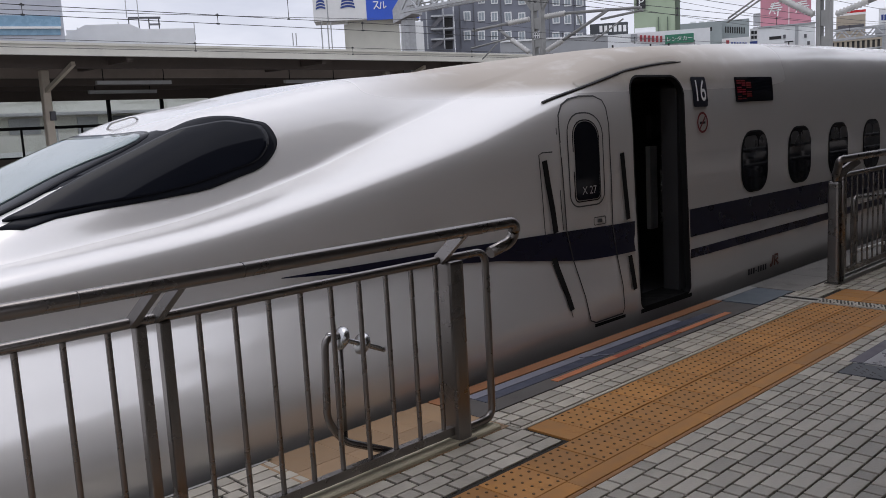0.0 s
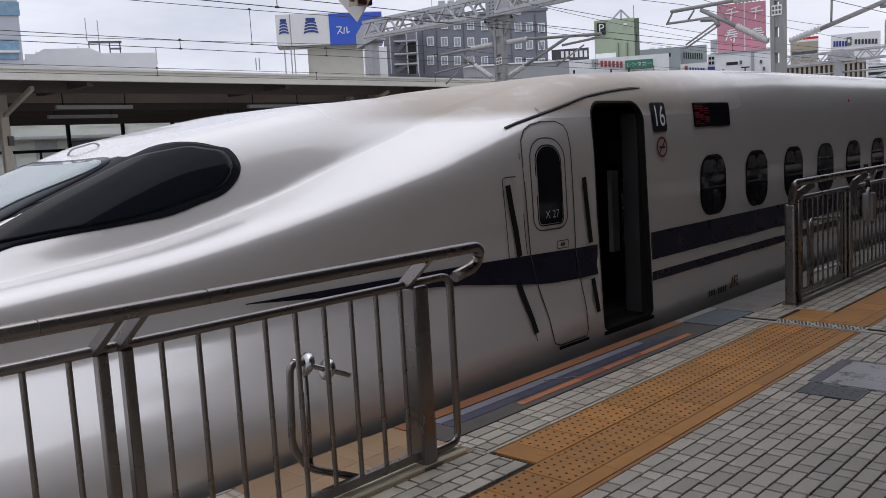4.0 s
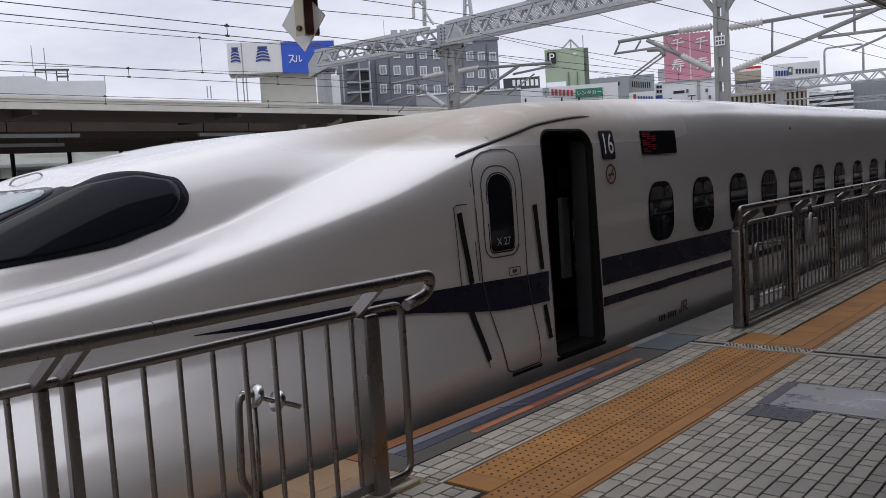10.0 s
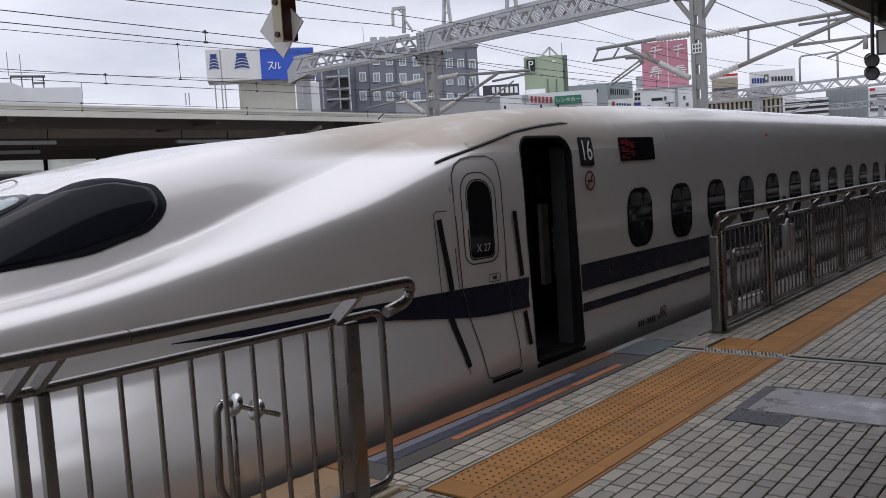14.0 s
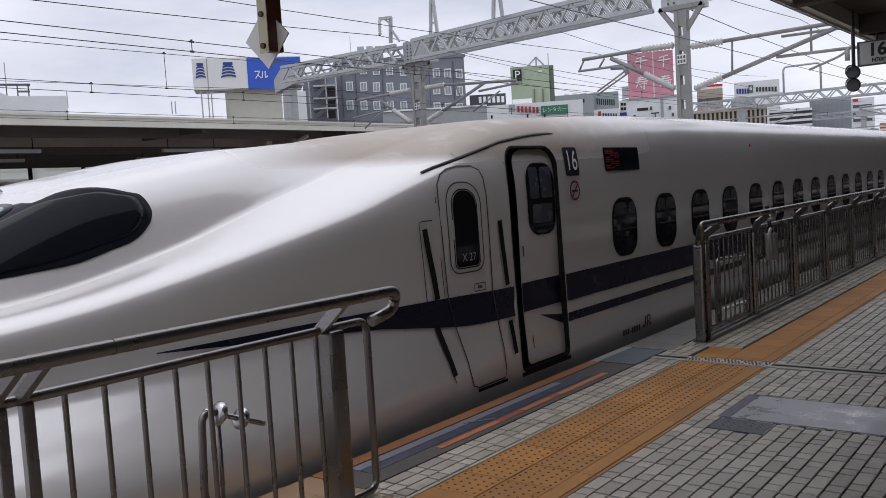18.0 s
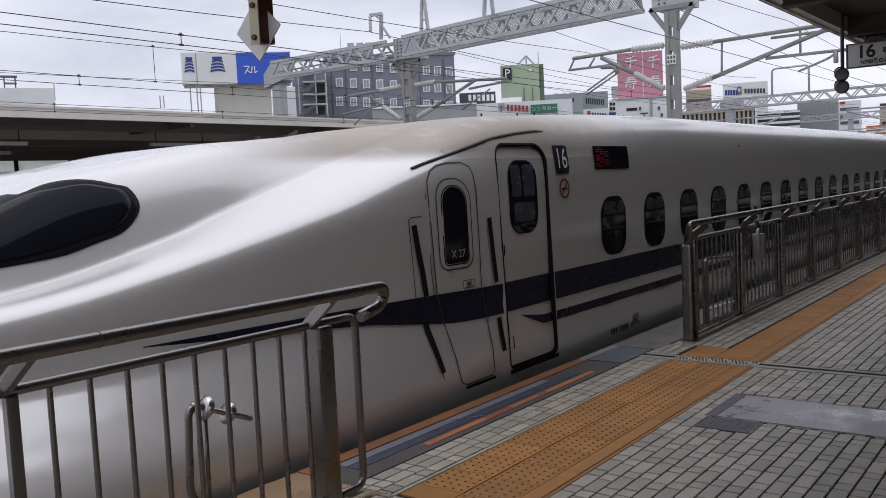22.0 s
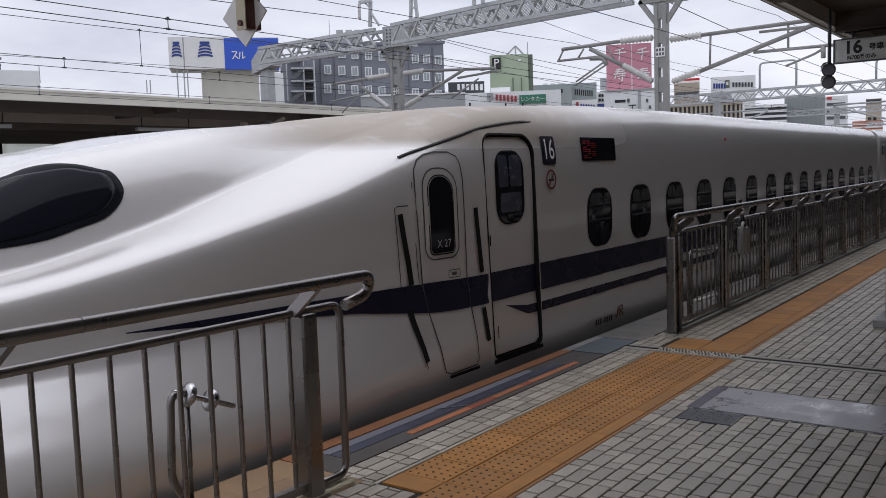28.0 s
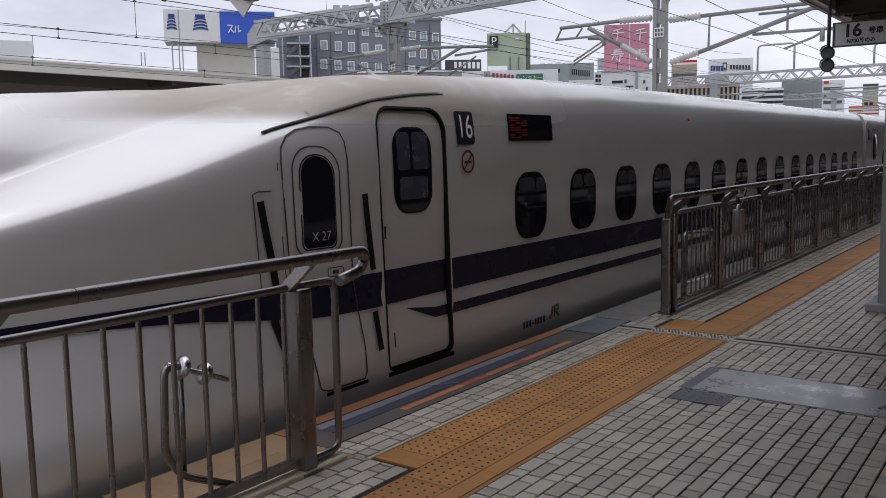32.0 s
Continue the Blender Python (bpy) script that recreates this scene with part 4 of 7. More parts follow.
M_GREYSTEEL = mat("dull_grey_paint", (0.3, 0.3, 0.29), rough=0.5, vary=0.1, grain=4, spots=0.15)
canopy_column(9.42, 1.36)
canopy_column(18.7, 1.36)
canopy_column(28.0, 1.36)

# hanging marker: channel post with a diamond plate, fixed under the canopy
mk = thing("hanging_marker", "pale diamond marker plate on a hanging red-brown post", "marker", (2.18, 2.475, 2.16))
bm = bmesh.new()
box(bm, -0.042, 0.033, -0.06, -0.02, 0.055, CZ + 0.22 - 2.16)
part("post", bevelled(bm, 0.004, 1), M_RUSTRED, mk, "dark red-brown hanging post")
bm = bmesh.new()
box(bm, -0.048, -0.044, -0.064, -0.016, 0.05, CZ + 0.22 - 2.16)
part("front_strip", bm, M_CREAM, mk, "cream strip on the post")
bm = bmesh.new()
vs = [(-0.12, 0.115), (0.0, 0.0), (0.12, 0.115), (0.0, 0.23)]
a = [bm.verts.new((0.002, y, z)) for y, z in vs]
b = [bm.verts.new((0.008, y, z)) for y, z in vs]
bm.faces.new(a)
bm.faces.new(b[::-1])
for k in range(4):
    bm.faces.new((a[k], b[k], b[(k + 1) % 4], a[(k + 1) % 4]))
bmesh.ops.recalc_face_normals(bm, faces=list(bm.faces))
part("diamond_plate", bm, M_WHITE, mk, "pale diamond plate")
for z in (0.075, 0.19, 0.3):
    bm = bmesh.new()
    tube(bm, [(-0.057, -0.04, z), (-0.047, -0.04, z)], 0.011, 8)
    part("bolt", bm, M_RUSTRED, mk)

# car sign
sg = thing("car_position_sign", "white hanging sign with a car number", "sign", (13.0, 0, 2.98))
bm = bmesh.new()
box(bm, -0.03, 0.03, 1.45, 2.72, 0.0, 0.3)
part("panel", bevelled(bm, 0.006, 1), M_SIGNFACE, sg, "white sign panel")
bm = bmesh.new()
for y0, y1, z0, z1 in ((1.43, 2.74, -0.015, 0.0), (1.43, 2.74, 0.3, 0.315), (2.72, 2.74, 0.0, 0.3), (1.43, 1.45, 0.0, 0.3)):
    box(bm, -0.04, 0.04, y0, y1, z0, z1)
part("frame", bm, M_GREYDARK, sg)
letters("16", 0.235, M_INK, sg, (-0.033, 2.49, 0.185), turn=(90, 0, -90), wide=1.0, bold=0.007)
letters("\u53f7\u8eca", 0.095, M_INK, sg, (-0.033, 2.2, 0.17), turn=(90, 0, -90), bold=0.003)
letters("N700\u7cfb\u306e\u307f", 0.072, M_INK, sg, (-0.033, 2.38, 0.05), turn=(90, 0, -90), wide=0.95, bold=0.002)
for y in (1.7, 2.5):
    bm = bmesh.new()
    tube(bm, [(0, y, 0.3), (0, y, CZ - 0.04 - 2.98)], 0.015, 8)
    part("hanger", bm, M_GREYDARK, sg)
# signal lamps on a pipe
sl = thing("platform_signal", "two dark signal lamps on a hanging pipe", "signal lamp", (12.6, 2.71, 2.62))
bm = bmesh.new()
tube(bm, bend([(0, 0, 0.25), (0, 0, 1.35), (0, -0.2, 1.45), (0, -0.5, 1.45)], 0.08), 0.024, 8)
tube(bm, [(0, 0, 1.4), (0, 0, CZ + 0.22 - 2.62)], 0.018, 8)
part("pipe", bm, M_GREYDARK, sl)
for z in (0.07, 0.235):
    bm = bmesh.new()
    tube(bm, [(-0.05, 0, z), (-0.02, 0, z), (0.05, 0, z), (0.09, 0, z)], [0.088, 0.088, 0.07, 0.02], 16)
    lamp_body = part("lamp", bm, M_INK, sl, "black round lamp housing")
    bm = bmesh.new()
    cols = []
    for k in range(13):
        a = radians(-10 + 200 * k / 12)
        y, h = 0.09 * math.cos(a), 0.09 * math.sin(a)
        cols.append((bm.verts.new((-0.05, y, z + h)), bm.verts.new((-0.05 - 0.11 * max(0.15, math.sin(a)), y, z + h)), bm.verts.new((-0.05, y * 1.06, z + h * 1.06)), bm.verts.new((-0.05 - 0.11 * max(0.15, math.sin(a)), y * 1.06, z + h * 1.06))))
    for p, q in zip(cols, cols[1:]):
        bm.faces.new((p[0], p[1], q[1], q[0]))
        bm.faces.new((p[2], q[2], q[3], p[3]))
        bm.faces.new((p[1], p[3], q[3], q[1]))
    part("hood", bm, M_INK, lamp_body, "black hood over the lens")
    bm = bmesh.new()
    tube(bm, [(-0.058, 0, z), (-0.052, 0, z)], 0.075, 16)
    part("lens", bm, M_GREYDARK, lamp_body, "dull grey unlit lens")
bm = bmesh.new()
box(bm, -0.03, 0.03, -0.03, 0.03, -0.01, 0.02)
box(bm, -0.015, 0.015, -0.015, 0.015, 0.02, 0.25)
part("bracket", bm, M_GREYDARK, sl)
# cable under the beam
cb = thing("ceiling_cable", "thin black cable clipped under the canopy", "cable", (13.0, 0, CZ - 0.062))
bm = bmesh.new()
tube(bm, [(0.03 * math.sin(i * 1.3), 2.6 - 0.12 * i, 0.003) for i in range(18)], 0.012, 6)
part("cable_run", bm, M_SEAL, cb)

# ---- far platform ----
bm = bmesh.new()
box(bm, -60, 200, 21.8, 30.4, -1.9, 0)
whole("far_platform", bm, M_CONC, "grey concrete platform across the tracks", "platform", kind="structure")
FZ = 4.13
M_BEIGEDIM = mat("dull_brown_steel", (0.3, 0.25, 0.215), rough=0.7, vary=0.15, grain=3, spots=0.2)
bm = bmesh.new()
box(bm, -60, 120, 21.5, 21.6, FZ - 0.31, FZ)
box(bm, -60, 120, 21.47, 21.5, FZ - 0.31, FZ - 0.25)
box(bm, -60, 120, 21.46, 21.5, FZ - 0.06, FZ)
whole("far_fascia", bm, M_CANOPY, "cream steel edge of the far canopy", "fascia", kind="structure")
bm = bmesh.new()
box(bm, -60, 120, 21.6, 30.6, FZ - 0.12, FZ - 0.02)
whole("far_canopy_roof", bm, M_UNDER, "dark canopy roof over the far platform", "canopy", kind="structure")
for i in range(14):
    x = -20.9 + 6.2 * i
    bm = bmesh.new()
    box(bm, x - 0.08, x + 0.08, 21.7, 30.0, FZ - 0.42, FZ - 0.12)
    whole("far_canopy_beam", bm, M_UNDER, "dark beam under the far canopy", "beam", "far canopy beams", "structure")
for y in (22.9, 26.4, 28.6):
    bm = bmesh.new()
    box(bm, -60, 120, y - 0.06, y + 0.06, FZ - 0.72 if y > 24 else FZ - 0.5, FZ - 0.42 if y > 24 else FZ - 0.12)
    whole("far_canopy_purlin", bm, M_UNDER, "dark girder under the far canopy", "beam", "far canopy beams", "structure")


def far_pillar(x):
    p = thing("far_canopy_pillar", "beige steel pillar with a slanted brace across the tracks", "pillar", (x, 24.5, 0), "far pillars")
    bm = bmesh.new()
    box(bm, -0.11, 0.11, -0.11, 0.11, 0, FZ - 0.42)
    part("shaft", bevelled(bm, 0.02, 1), M_BEIGESTEEL, p)
    bm = bmesh.new()
    bar(bm, (0, -0.1, 3.15), (0, -2.1, FZ - 0.42), 0.1)
    part("brace", bm, M_BEIGESTEEL, p, "slanted beige brace")
    bm = bmesh.new()
    box(bm, 0.0, 0.13, -0.21, -0.11, 2.35, 2.6)
    part("junction_box", bm, M_GREYDARK, p, "small dark box on the pillar")
    return p


p0 = far_pillar(8.93)
for x in (-3.6, 21.2, 33.6):
    copy_thing(p0, pose(x, 24.5, 0))
bm = bmesh.new()
box(bm, -60, 120, 24.9, 25.0, 3.53, 3.86)
whole("far_canopy_girder", bm, M_BEIGEDIM, "dull brown girder along the far pillars", "beam", kind="structure")
# window wall behind the far platform
bm = bmesh.new()
box(bm, -60, 120, 30.0, 30.25, 0, 1.3)
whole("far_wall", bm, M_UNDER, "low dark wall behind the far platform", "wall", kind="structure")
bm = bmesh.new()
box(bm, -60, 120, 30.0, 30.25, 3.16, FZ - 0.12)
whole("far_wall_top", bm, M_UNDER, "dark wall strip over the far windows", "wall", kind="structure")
fw = thing("far_window_frame", "dark steel window frame behind the far platform", "window", (14.05, 30.1, 1.3), "far windows", "structure")
bm = bmesh.new()
box(bm, -1.04, -0.93, -0.05, 0.05, 0, 1.86)
part("frame_post", bm, M_SEAL, fw)
for z0, z1 in ((0.0, 0.06), (0.93, 1.03)):
    bm = bmesh.new()
    box(bm, -0.93, 0.96, -0.05, 0.05, z0, z1)
    part("frame_rail", bm, M_SEAL, fw)
bm = bmesh.new()
box(bm, -0.03, 0.03, -0.03, 0.03, 0.06, 0.93)
part("mullion", bm, M_SEAL, fw)
bm = bmesh.new()
box(bm, -0.93, 0.96, 0.01, 0.02, 0.06, 1.86)
gl = part("pane", bm, M_CLEAR, fw)
gl.visible_shadow = False
for i in [j for j in range(-14, 10) if j]:
    copy_thing(fw, pose(14.05 + i * 2.0, 30.1, 1.3))
# pale building beyond those windows
rear = thing("rear_building", "low pale building with railings behind the far platform", "building", (0, 46, 0))
for n0, x0, x1, y0, y1, z0, z1, m in (("wall", -30, 60, 0.0, 8.0, -1.85, 5.2, M_CANOPY), ("ledge", -30, 60, -1.2, 0.0, 1.15, 1.45, M_WHITE), ("ledge", -30, 60, -0.8, 0.0, 3.2, 3.35, M_GREYPANEL)):
    bm = bmesh.new()
    box(bm, x0, x1, y0, y1, z0, z1)
    part(n0, bm, m, rear)
for i in range(16):
    x = -6 + 2.9 * i + 0.5 * (i % 3)
    bm = bmesh.new()
    box(bm, x, x + 1.1 + 0.4 * (i % 2), -0.06, 0.0, 2.0 + 0.3 * (i % 2), 3.1)
    part("window", bm, M_GREYPANEL if i % 3 else M_GREYDARK, rear)
    bm = bmesh.new()
    box(bm, x + 1.9, x + 1.96, -1.1, -1.04, 1.45, 2.5)
    part("railing_post", bm, M_GREYPANEL, rear)
# strip lamps under the far canopy
for i in range(9):
    for y, z in ((23.9, 3.28), (26.9, 3.2)):
        lp = thing("far_strip_light", "unlit white strip light hung under the far canopy", "light", (6.2 * i - 7.4 + (7.2 if y > 25 else 0), y, z), "far strip lights")
        bm = bmesh.new()
        box(bm, -1.1, 1.1, -0.07, 0.07, 0, 0.1)
        part("housing", bm, M_GREYPANEL, lp)
        for q in (-0.9, 0.9):
            bm = bmesh.new()
            box(bm, q - 0.01, q + 0.01, -0.01, 0.01, 0.1, FZ - 0.12 - z if y < 25 else FZ - 0.12 - z)
            part("hanger", bm, M_SEAL, lp)

# ---- fences ----
FY, HY = 3.17, 3.04          # fence line and its hand rail
STEP = 0.166


def fence_bars(f, xs, z0=0.09, z1=0.97, r=0.0125):
    bm = bmesh.new()
    tube(bm, [(0, FY, z0), (0, FY, z1)], r, 8, cap=False)
    me = bpy.data.meshes.new("bar")
    bm.to_mesh(me)
    bm.free()
    me.materials.append(M_STEEL)
    for x in xs:
        b = new("bar", me)
        b.parent = f
        b.location = (x, 0, 0)


def post(f, x, w=0.11, z1=0.96, d=0.1):
    bm = bmesh.new()
    box(bm, x - w / 2, x + w / 2, FY - d / 2, FY + d / 2, 0.0, z1)
    p = part("post", bevelled(bm, 0.2 * min(w, d), 2), M_STEEL, f, "square steel post with rounded edges")
    bm = bmesh.new()
    box(bm, x - w / 2 - 0.015, x + w / 2 + 0.015, FY - d / 2 - 0.015, FY + d / 2 + 0.015, 0.0, 0.012)
    part("base_plate", bm, M_STEEL, p)
    return p


def bracket(f, x, w=0.05, top=1.135):
    bm = bmesh.new()
    bar(bm, (x - 0.03, FY, 0.985), (x + 0.03, HY, top), w, 0.03, up=(1, 0, 0))
    part("bracket", bm, M_STEEL, f, "slanted hand rail bracket")


# fence before the nose
f1 = thing("steel_fence", "brushed steel platform fence with a curled hand rail end", "fence", group="platform fences")
bm = bmesh.new()
tube(bm, bend([(-3.0, HY, 1.146), (3.0, HY, 1.136), (3.46, HY, 1.136), (3.46, HY + 0.03, 1.03), (3.29, HY + 0.04, 0.99)], 0.055, 7), 0.031, 14)
part("hand_rail", bm, M_STEEL, f1, "round steel hand rail with curled end")
bm = bmesh.new()
tube(bm, bend([(-3.0, FY, 0.998), (3.345, FY, 0.985), (3.345, FY, 0.05), (3.1, FY, 0.05)], 0.07, 6), 0.021, 12)
part("top_rail", bm, M_STEEL, f1)
bm = bmesh.new()
box(bm, -3.0, 3.05, FY - 0.02, FY + 0.02, 0.045, 0.09)
part("bottom_rail", bm, M_STEEL, f1)
post(f1, 3.077, 0.101, 0.975, 0.11)
post(f1, 1.39, 0.045, 0.975, 0.05)
post(f1, 1.49, 0.045, 0.975, 0.05)
post(f1, -0.3, 0.045, 0.975, 0.05)
post(f1, -0.18, 0.045, 0.975, 0.05)
for x in (1.39, 1.49, -0.29, -0.19, 3.03):
    bracket(f1, x, 0.045 if x < 3 else 0.06)
fence_bars(f1, [1.64 + STEP * i for i in range(9)] + [1.268 - STEP * i for i in range(9)] + [-0.47 - STEP * i for i in range(14)])
for x in (1.12, 1.78):
    bm = bmesh.new()
    tube(bm, [(x, HY, 1.139), (x + 0.003, HY, 1.139)], 0.0318, 14)
    part("rail_joint", bm, M_SEAM, f1)
# latch behind the bars: bent stay, rod and two round stops
latch = thing("gate_latch", "chrome latch rod with two round stops and a bent stay", "latch", group="")
bm = bmesh.new()
tube(bm, bend([(2.42, 3.3, 0.695), (2.345, 3.3, 0.7), (2.325, 3.3, 0.3), (2.4, 3.29, 0.17), (2.62, 3.19, 0.075)], 0.05, 5), 0.019, 10)
part("stay", bm, M_STEEL, latch, "bent steel stay")
bm = bmesh.new()
tube(bm, [(2.36, 3.3, 0.71), (2.69, 3.28, 0.568)], 0.013, 10)
part("rod", bm, M_CHROME, latch, "chrome rod")
bm = bmesh.new()
tube(bm, [(2.435, 3.3, 0.66), (2.42, 3.29, 0.15)], 0.011, 8)
part("drop_bar", bm, M_STEEL, latch)
for c, r in (((2.442, 3.297, 0.678), 0.058), ((2.562, 3.29, 0.626), 0.055)):
    d = Vector((0.33, -0.02, -0.142)).normalized()
    bm = bmesh.new()
    tube(bm, [Vector(c) + d * s for s in (-0.028, -0.024, -0.01, 0.004, 0.018, 0.03)], [0.018, 0.042, r, r, 0.042, 0.016], 16)
    part("stop", bm, M_CHROME, latch, "round chrome stop")

# fence along the cars beyond the doorway
f2 = thing("steel_fence", "long brushed steel platform fence with round hand rail", "fence", group="platform fences")
X2 = 8.1
bm = bmesh.new()
tube(bm, bend([(X2, FY, 0.88), (X2 - 0.02, FY - 0.01, 1.0), (X2 - 0.24, HY, 1.17), (70, HY, 1.17)], 0.07, 8), 0.034, 14)
part("hand_rail", bm, M_STEEL, f2, "round steel hand rail bent down at its end")
bm = bmesh.new()
tube(bm, bend([(X2 + 0.03, FY - 0.06, 0.02), (X2 + 0.03, FY - 0.06, 1.0), (X2 + 0.25, FY, 1.0), (70, FY, 1.0)], 0.06, 5), 0.021, 10)
part("top_rail", bm, M_STEEL, f2)
bm = bmesh.new()
box(bm, X2, 70, FY - 0.02, FY + 0.02, 0.06, 0.105)
part("bottom_rail", bm, M_STEEL, f2)
PITCH = 1.545
for i in range(30):
    x = X2 + PITCH * i
    post(f2, x, 0.1)
    if i < 10:
        bm = bmesh.new()
        for p, q in (((x, FY - 0.02, 0.94), (x + 0.05, FY - 0.06, 1.06)), ((x + 0.045, FY - 0.055, 1.05), (x + 0.2, HY, 1.14))):
            bar(bm, p, q, 0.03, 0.07)
        part("bracket", bm, M_STEEL, f2, "curved steel gusset under the hand rail")
    if i:
        post(f2, x - 0.12, 0.05, 0.97, 0.06)
fence_bars(f2, [X2 + 0.12 + 0.14 * i for i in range(100) if 0.06 < (0.12 + 0.14 * i) % PITCH < PITCH - 0.16], 0.1, 0.99, 0.0095)
bm = bmesh.new()
for i in range(119, 300):
    box(bm, X2 + 0.12 + 0.118 * i - 0.01, X2 + 0.12 + 0.118 * i + 0.01, FY - 0.01, FY + 0.01, 0.1, 0.99)
tagged(part("far_bars", bm, M_STEEL, f2, "far run of steel bars"), kind="stuff")
bm = bmesh.new()
box(bm, X2 + 0.05, 70, FY - 0.07, FY + 0.07, 0.0, 0.035)
whole("fence_kerb", bm, M_CONC, "low pale kerb under the fence", "kerb", kind="structure")
bm = bmesh.new()
box(bm, -3, 3.35, FY - 0.06, FY + 0.045, -0.01, 0.022)
whole("fence_kerb", bevelled(bm, 0.008, 1), M_KERB, "low cream kerb under the fence", "kerb", kind="structure")

# box and bent arm on the long fence
cbx = thing("control_box", "slim pale grey box with bent cover on the fence", "control box", (10.07, 3.09, 0.6))
bm = bmesh.new()
box(bm, -0.045, 0.075, -0.06, 0.06, 0.0, 0.31)
part("case", bevelled(bm, 0.012, 1), M_GREYPANEL, cbx, "pale grey case")
bm = bmesh.new()
tube(bm, bend([(-0.085, -0.02, -0.05), (-0.085, -0.02, 0.34), (-0.02, -0.01, 0.36)], 0.04), 0.02, 8)
part("conduit", bm, M_GREYPANEL, cbx, "pale conduit beside the case")
bm = bmesh.new()
tube(bm, bend([(0.03, 0.0, 0.3), (0.04, 0.02, 0.42), (0.13, 0.05, 0.5), (0.1, 0.06, 0.62)], 0.05), 0.022, 8)
part("cable", bm, M_SEAL, cbx, "black cable rising from the case")
bm = bmesh.new()
bar(bm, (-0.13, -0.05, 0.47), (-0.02, -0.05, 0.555), 0.09, 0.025)
bar(bm, (-0.02, -0.05, 0.555), (0.13, -0.03, 0.545), 0.09, 0.025)
part("cover", bm, M_GREYPANEL, cbx, "bent pale cover plate over the rail")
bm = bmesh.new()
box(bm, -0.1, 0.1, 0.06, 0.085, 0.05, 0.35)
part("back_plate", bm, M_STEEL, cbx)
gt = thing("folding_gate", "white folded gate rungs behind the fence", "gate", (9.0, 3.33, 0))
bm = bmesh.new()
tube(bm, bend([(0.0, 0, 0.0), (0.0, 0, 0.72), (0.9, 0, 0.66)], 0.08), 0.02, 8)
part("upright", bm, M_STEEL, gt)
for z in (0.69, 0.16):
    bm = bmesh.new()
    tube(bm, [(0.0, 0, z), (1.0, 0, z - 0.03)], 0.019, 8)
    part("rung", bm, M_WHITE, gt, "white rung")
bm = bmesh.new()
tube(bm, [(0.9, 0, 0.0), (0.9, 0, 0.67)], 0.018, 8)
part("upright", bm, M_STEEL, gt)

# ---- overhead line ----
def lattice(f, a, b, tall, deep, step, name="girder", single=True):
    """A box girder of four chords with zigzag bracing on its sides, from a to b (lower near chord)."""
    a, b = Vector(a), Vector(b)
    n = max(2, int((b - a).length / step))
    side = (b - a).normalized().cross(Vector((0, 0, 1))).normalized() * deep
    up = Vector((0, 0, tall))
    bm = bmesh.new()
    for o in (Vector(), up, side, up + side):
        bar(bm, a + o, b + o, 0.1)
    g = part(name, bm, M_GALV, f, "lattice girder chords")
    ends = []
    for i in range(n):
        p, q, r = a.lerp(b, i / n), a.lerp(b, (i + 0.5) / n), a.lerp(b, (i + 1) / n)
        for o in (Vector(), side):
            ends += [(p + o, q + o + up, 0.06), (q + o + up, r + o, 0.06)]
        if not single:
            ends += [(p, q + side, 0.04), (p + up, q + side + up, 0.04)]
    bm = bmesh.new()
    for p, q, w in ends:
        bar(bm, p, q, w)
        if single:
            part("brace", bm, M_GALV, g)
            bm = bmesh.new()
    if single:
        bm.free()
    else:
        tagged(part("bracing", bm, M_GALV, g, "distant zigzag bracing"), kind="stuff")
    return g


def insulator(parent, a, b, r=0.075, n=9):
    a, b = Vector(a), Vector(b)
    pts, rs = [], []
    for i in range(2 * n + 1):
        pts.append(a.lerp(b, i / (2 * n)))
        rs.append((r if i % 2 else r * 0.62) * (0.6 if i in (0, 2 * n) else 1.0))
    bm = bmesh.new()
    tube(bm, pts, rs, 12)
    return part("insulator", bm, M_PORCELAIN, parent, "ribbed pale grey insulator")


def pipe(parent, pts, r, name="tube", material=None):
    bm = bmesh.new()
    tube(bm, pts, r, 8)
    return part(name, bm, material or M_MAST, parent)


def mast(name, x, y, w, top):
    m = thing(name, "galvanised lattice mast carrying the overhead line", "mast", (x, y, RAIL - 0.2), "overhead masts")
    z1 = top - RAIL + 0.2
    for s in (-1, 1):
        bm = bmesh.new()
        box(bm, -0.1, 0.1, s * w / 2 - 0.05, s * w / 2 + 0.045, 0, z1)
        part("flange", bm, M_MAST, m)
    z = 0.3
    while z < z1 - 0.2:
        bm = bmesh.new()
        box(bm, -0.08, 0.08, -w / 2 + 0.05, w / 2 - 0.05, z, z + 0.34)
        z += 0.56
        part("batten", bm, M_MAST, m)
    bm = bmesh.new()
    for s in (-1, 1):
        bar(bm, (0, s * w / 2, z1 - 0.45), (0, s * (w / 2 + 0.42), z1 + 0.12), 0.1)
    bar(bm, (0, -w / 2 - 0.42, z1 + 0.1), (0, w / 2 + 0.42, z1 + 0.1), 0.1)
    part("head", bm, M_MAST, m, "flared mast head")
    bm = bmesh.new()
    box(bm, -0.115, -0.101, -0.12, 0.1, 4.14 - RAIL + 0.2, 4.36 - RAIL + 0.2)
    p = part("number_plate", bm, M_WHITE, m, "small white plate")
    bm = bmesh.new()
    for k in range(3):
        for h in (4.17, 4.265):
            box(bm, -0.119, -0.115, -0.1 + 0.07 * k, -0.055 + 0.07 * k, h - RAIL + 0.2, h + 0.065 - RAIL + 0.2)
    part("plate_bar", bm, M_GREYDARK, p)
    return m


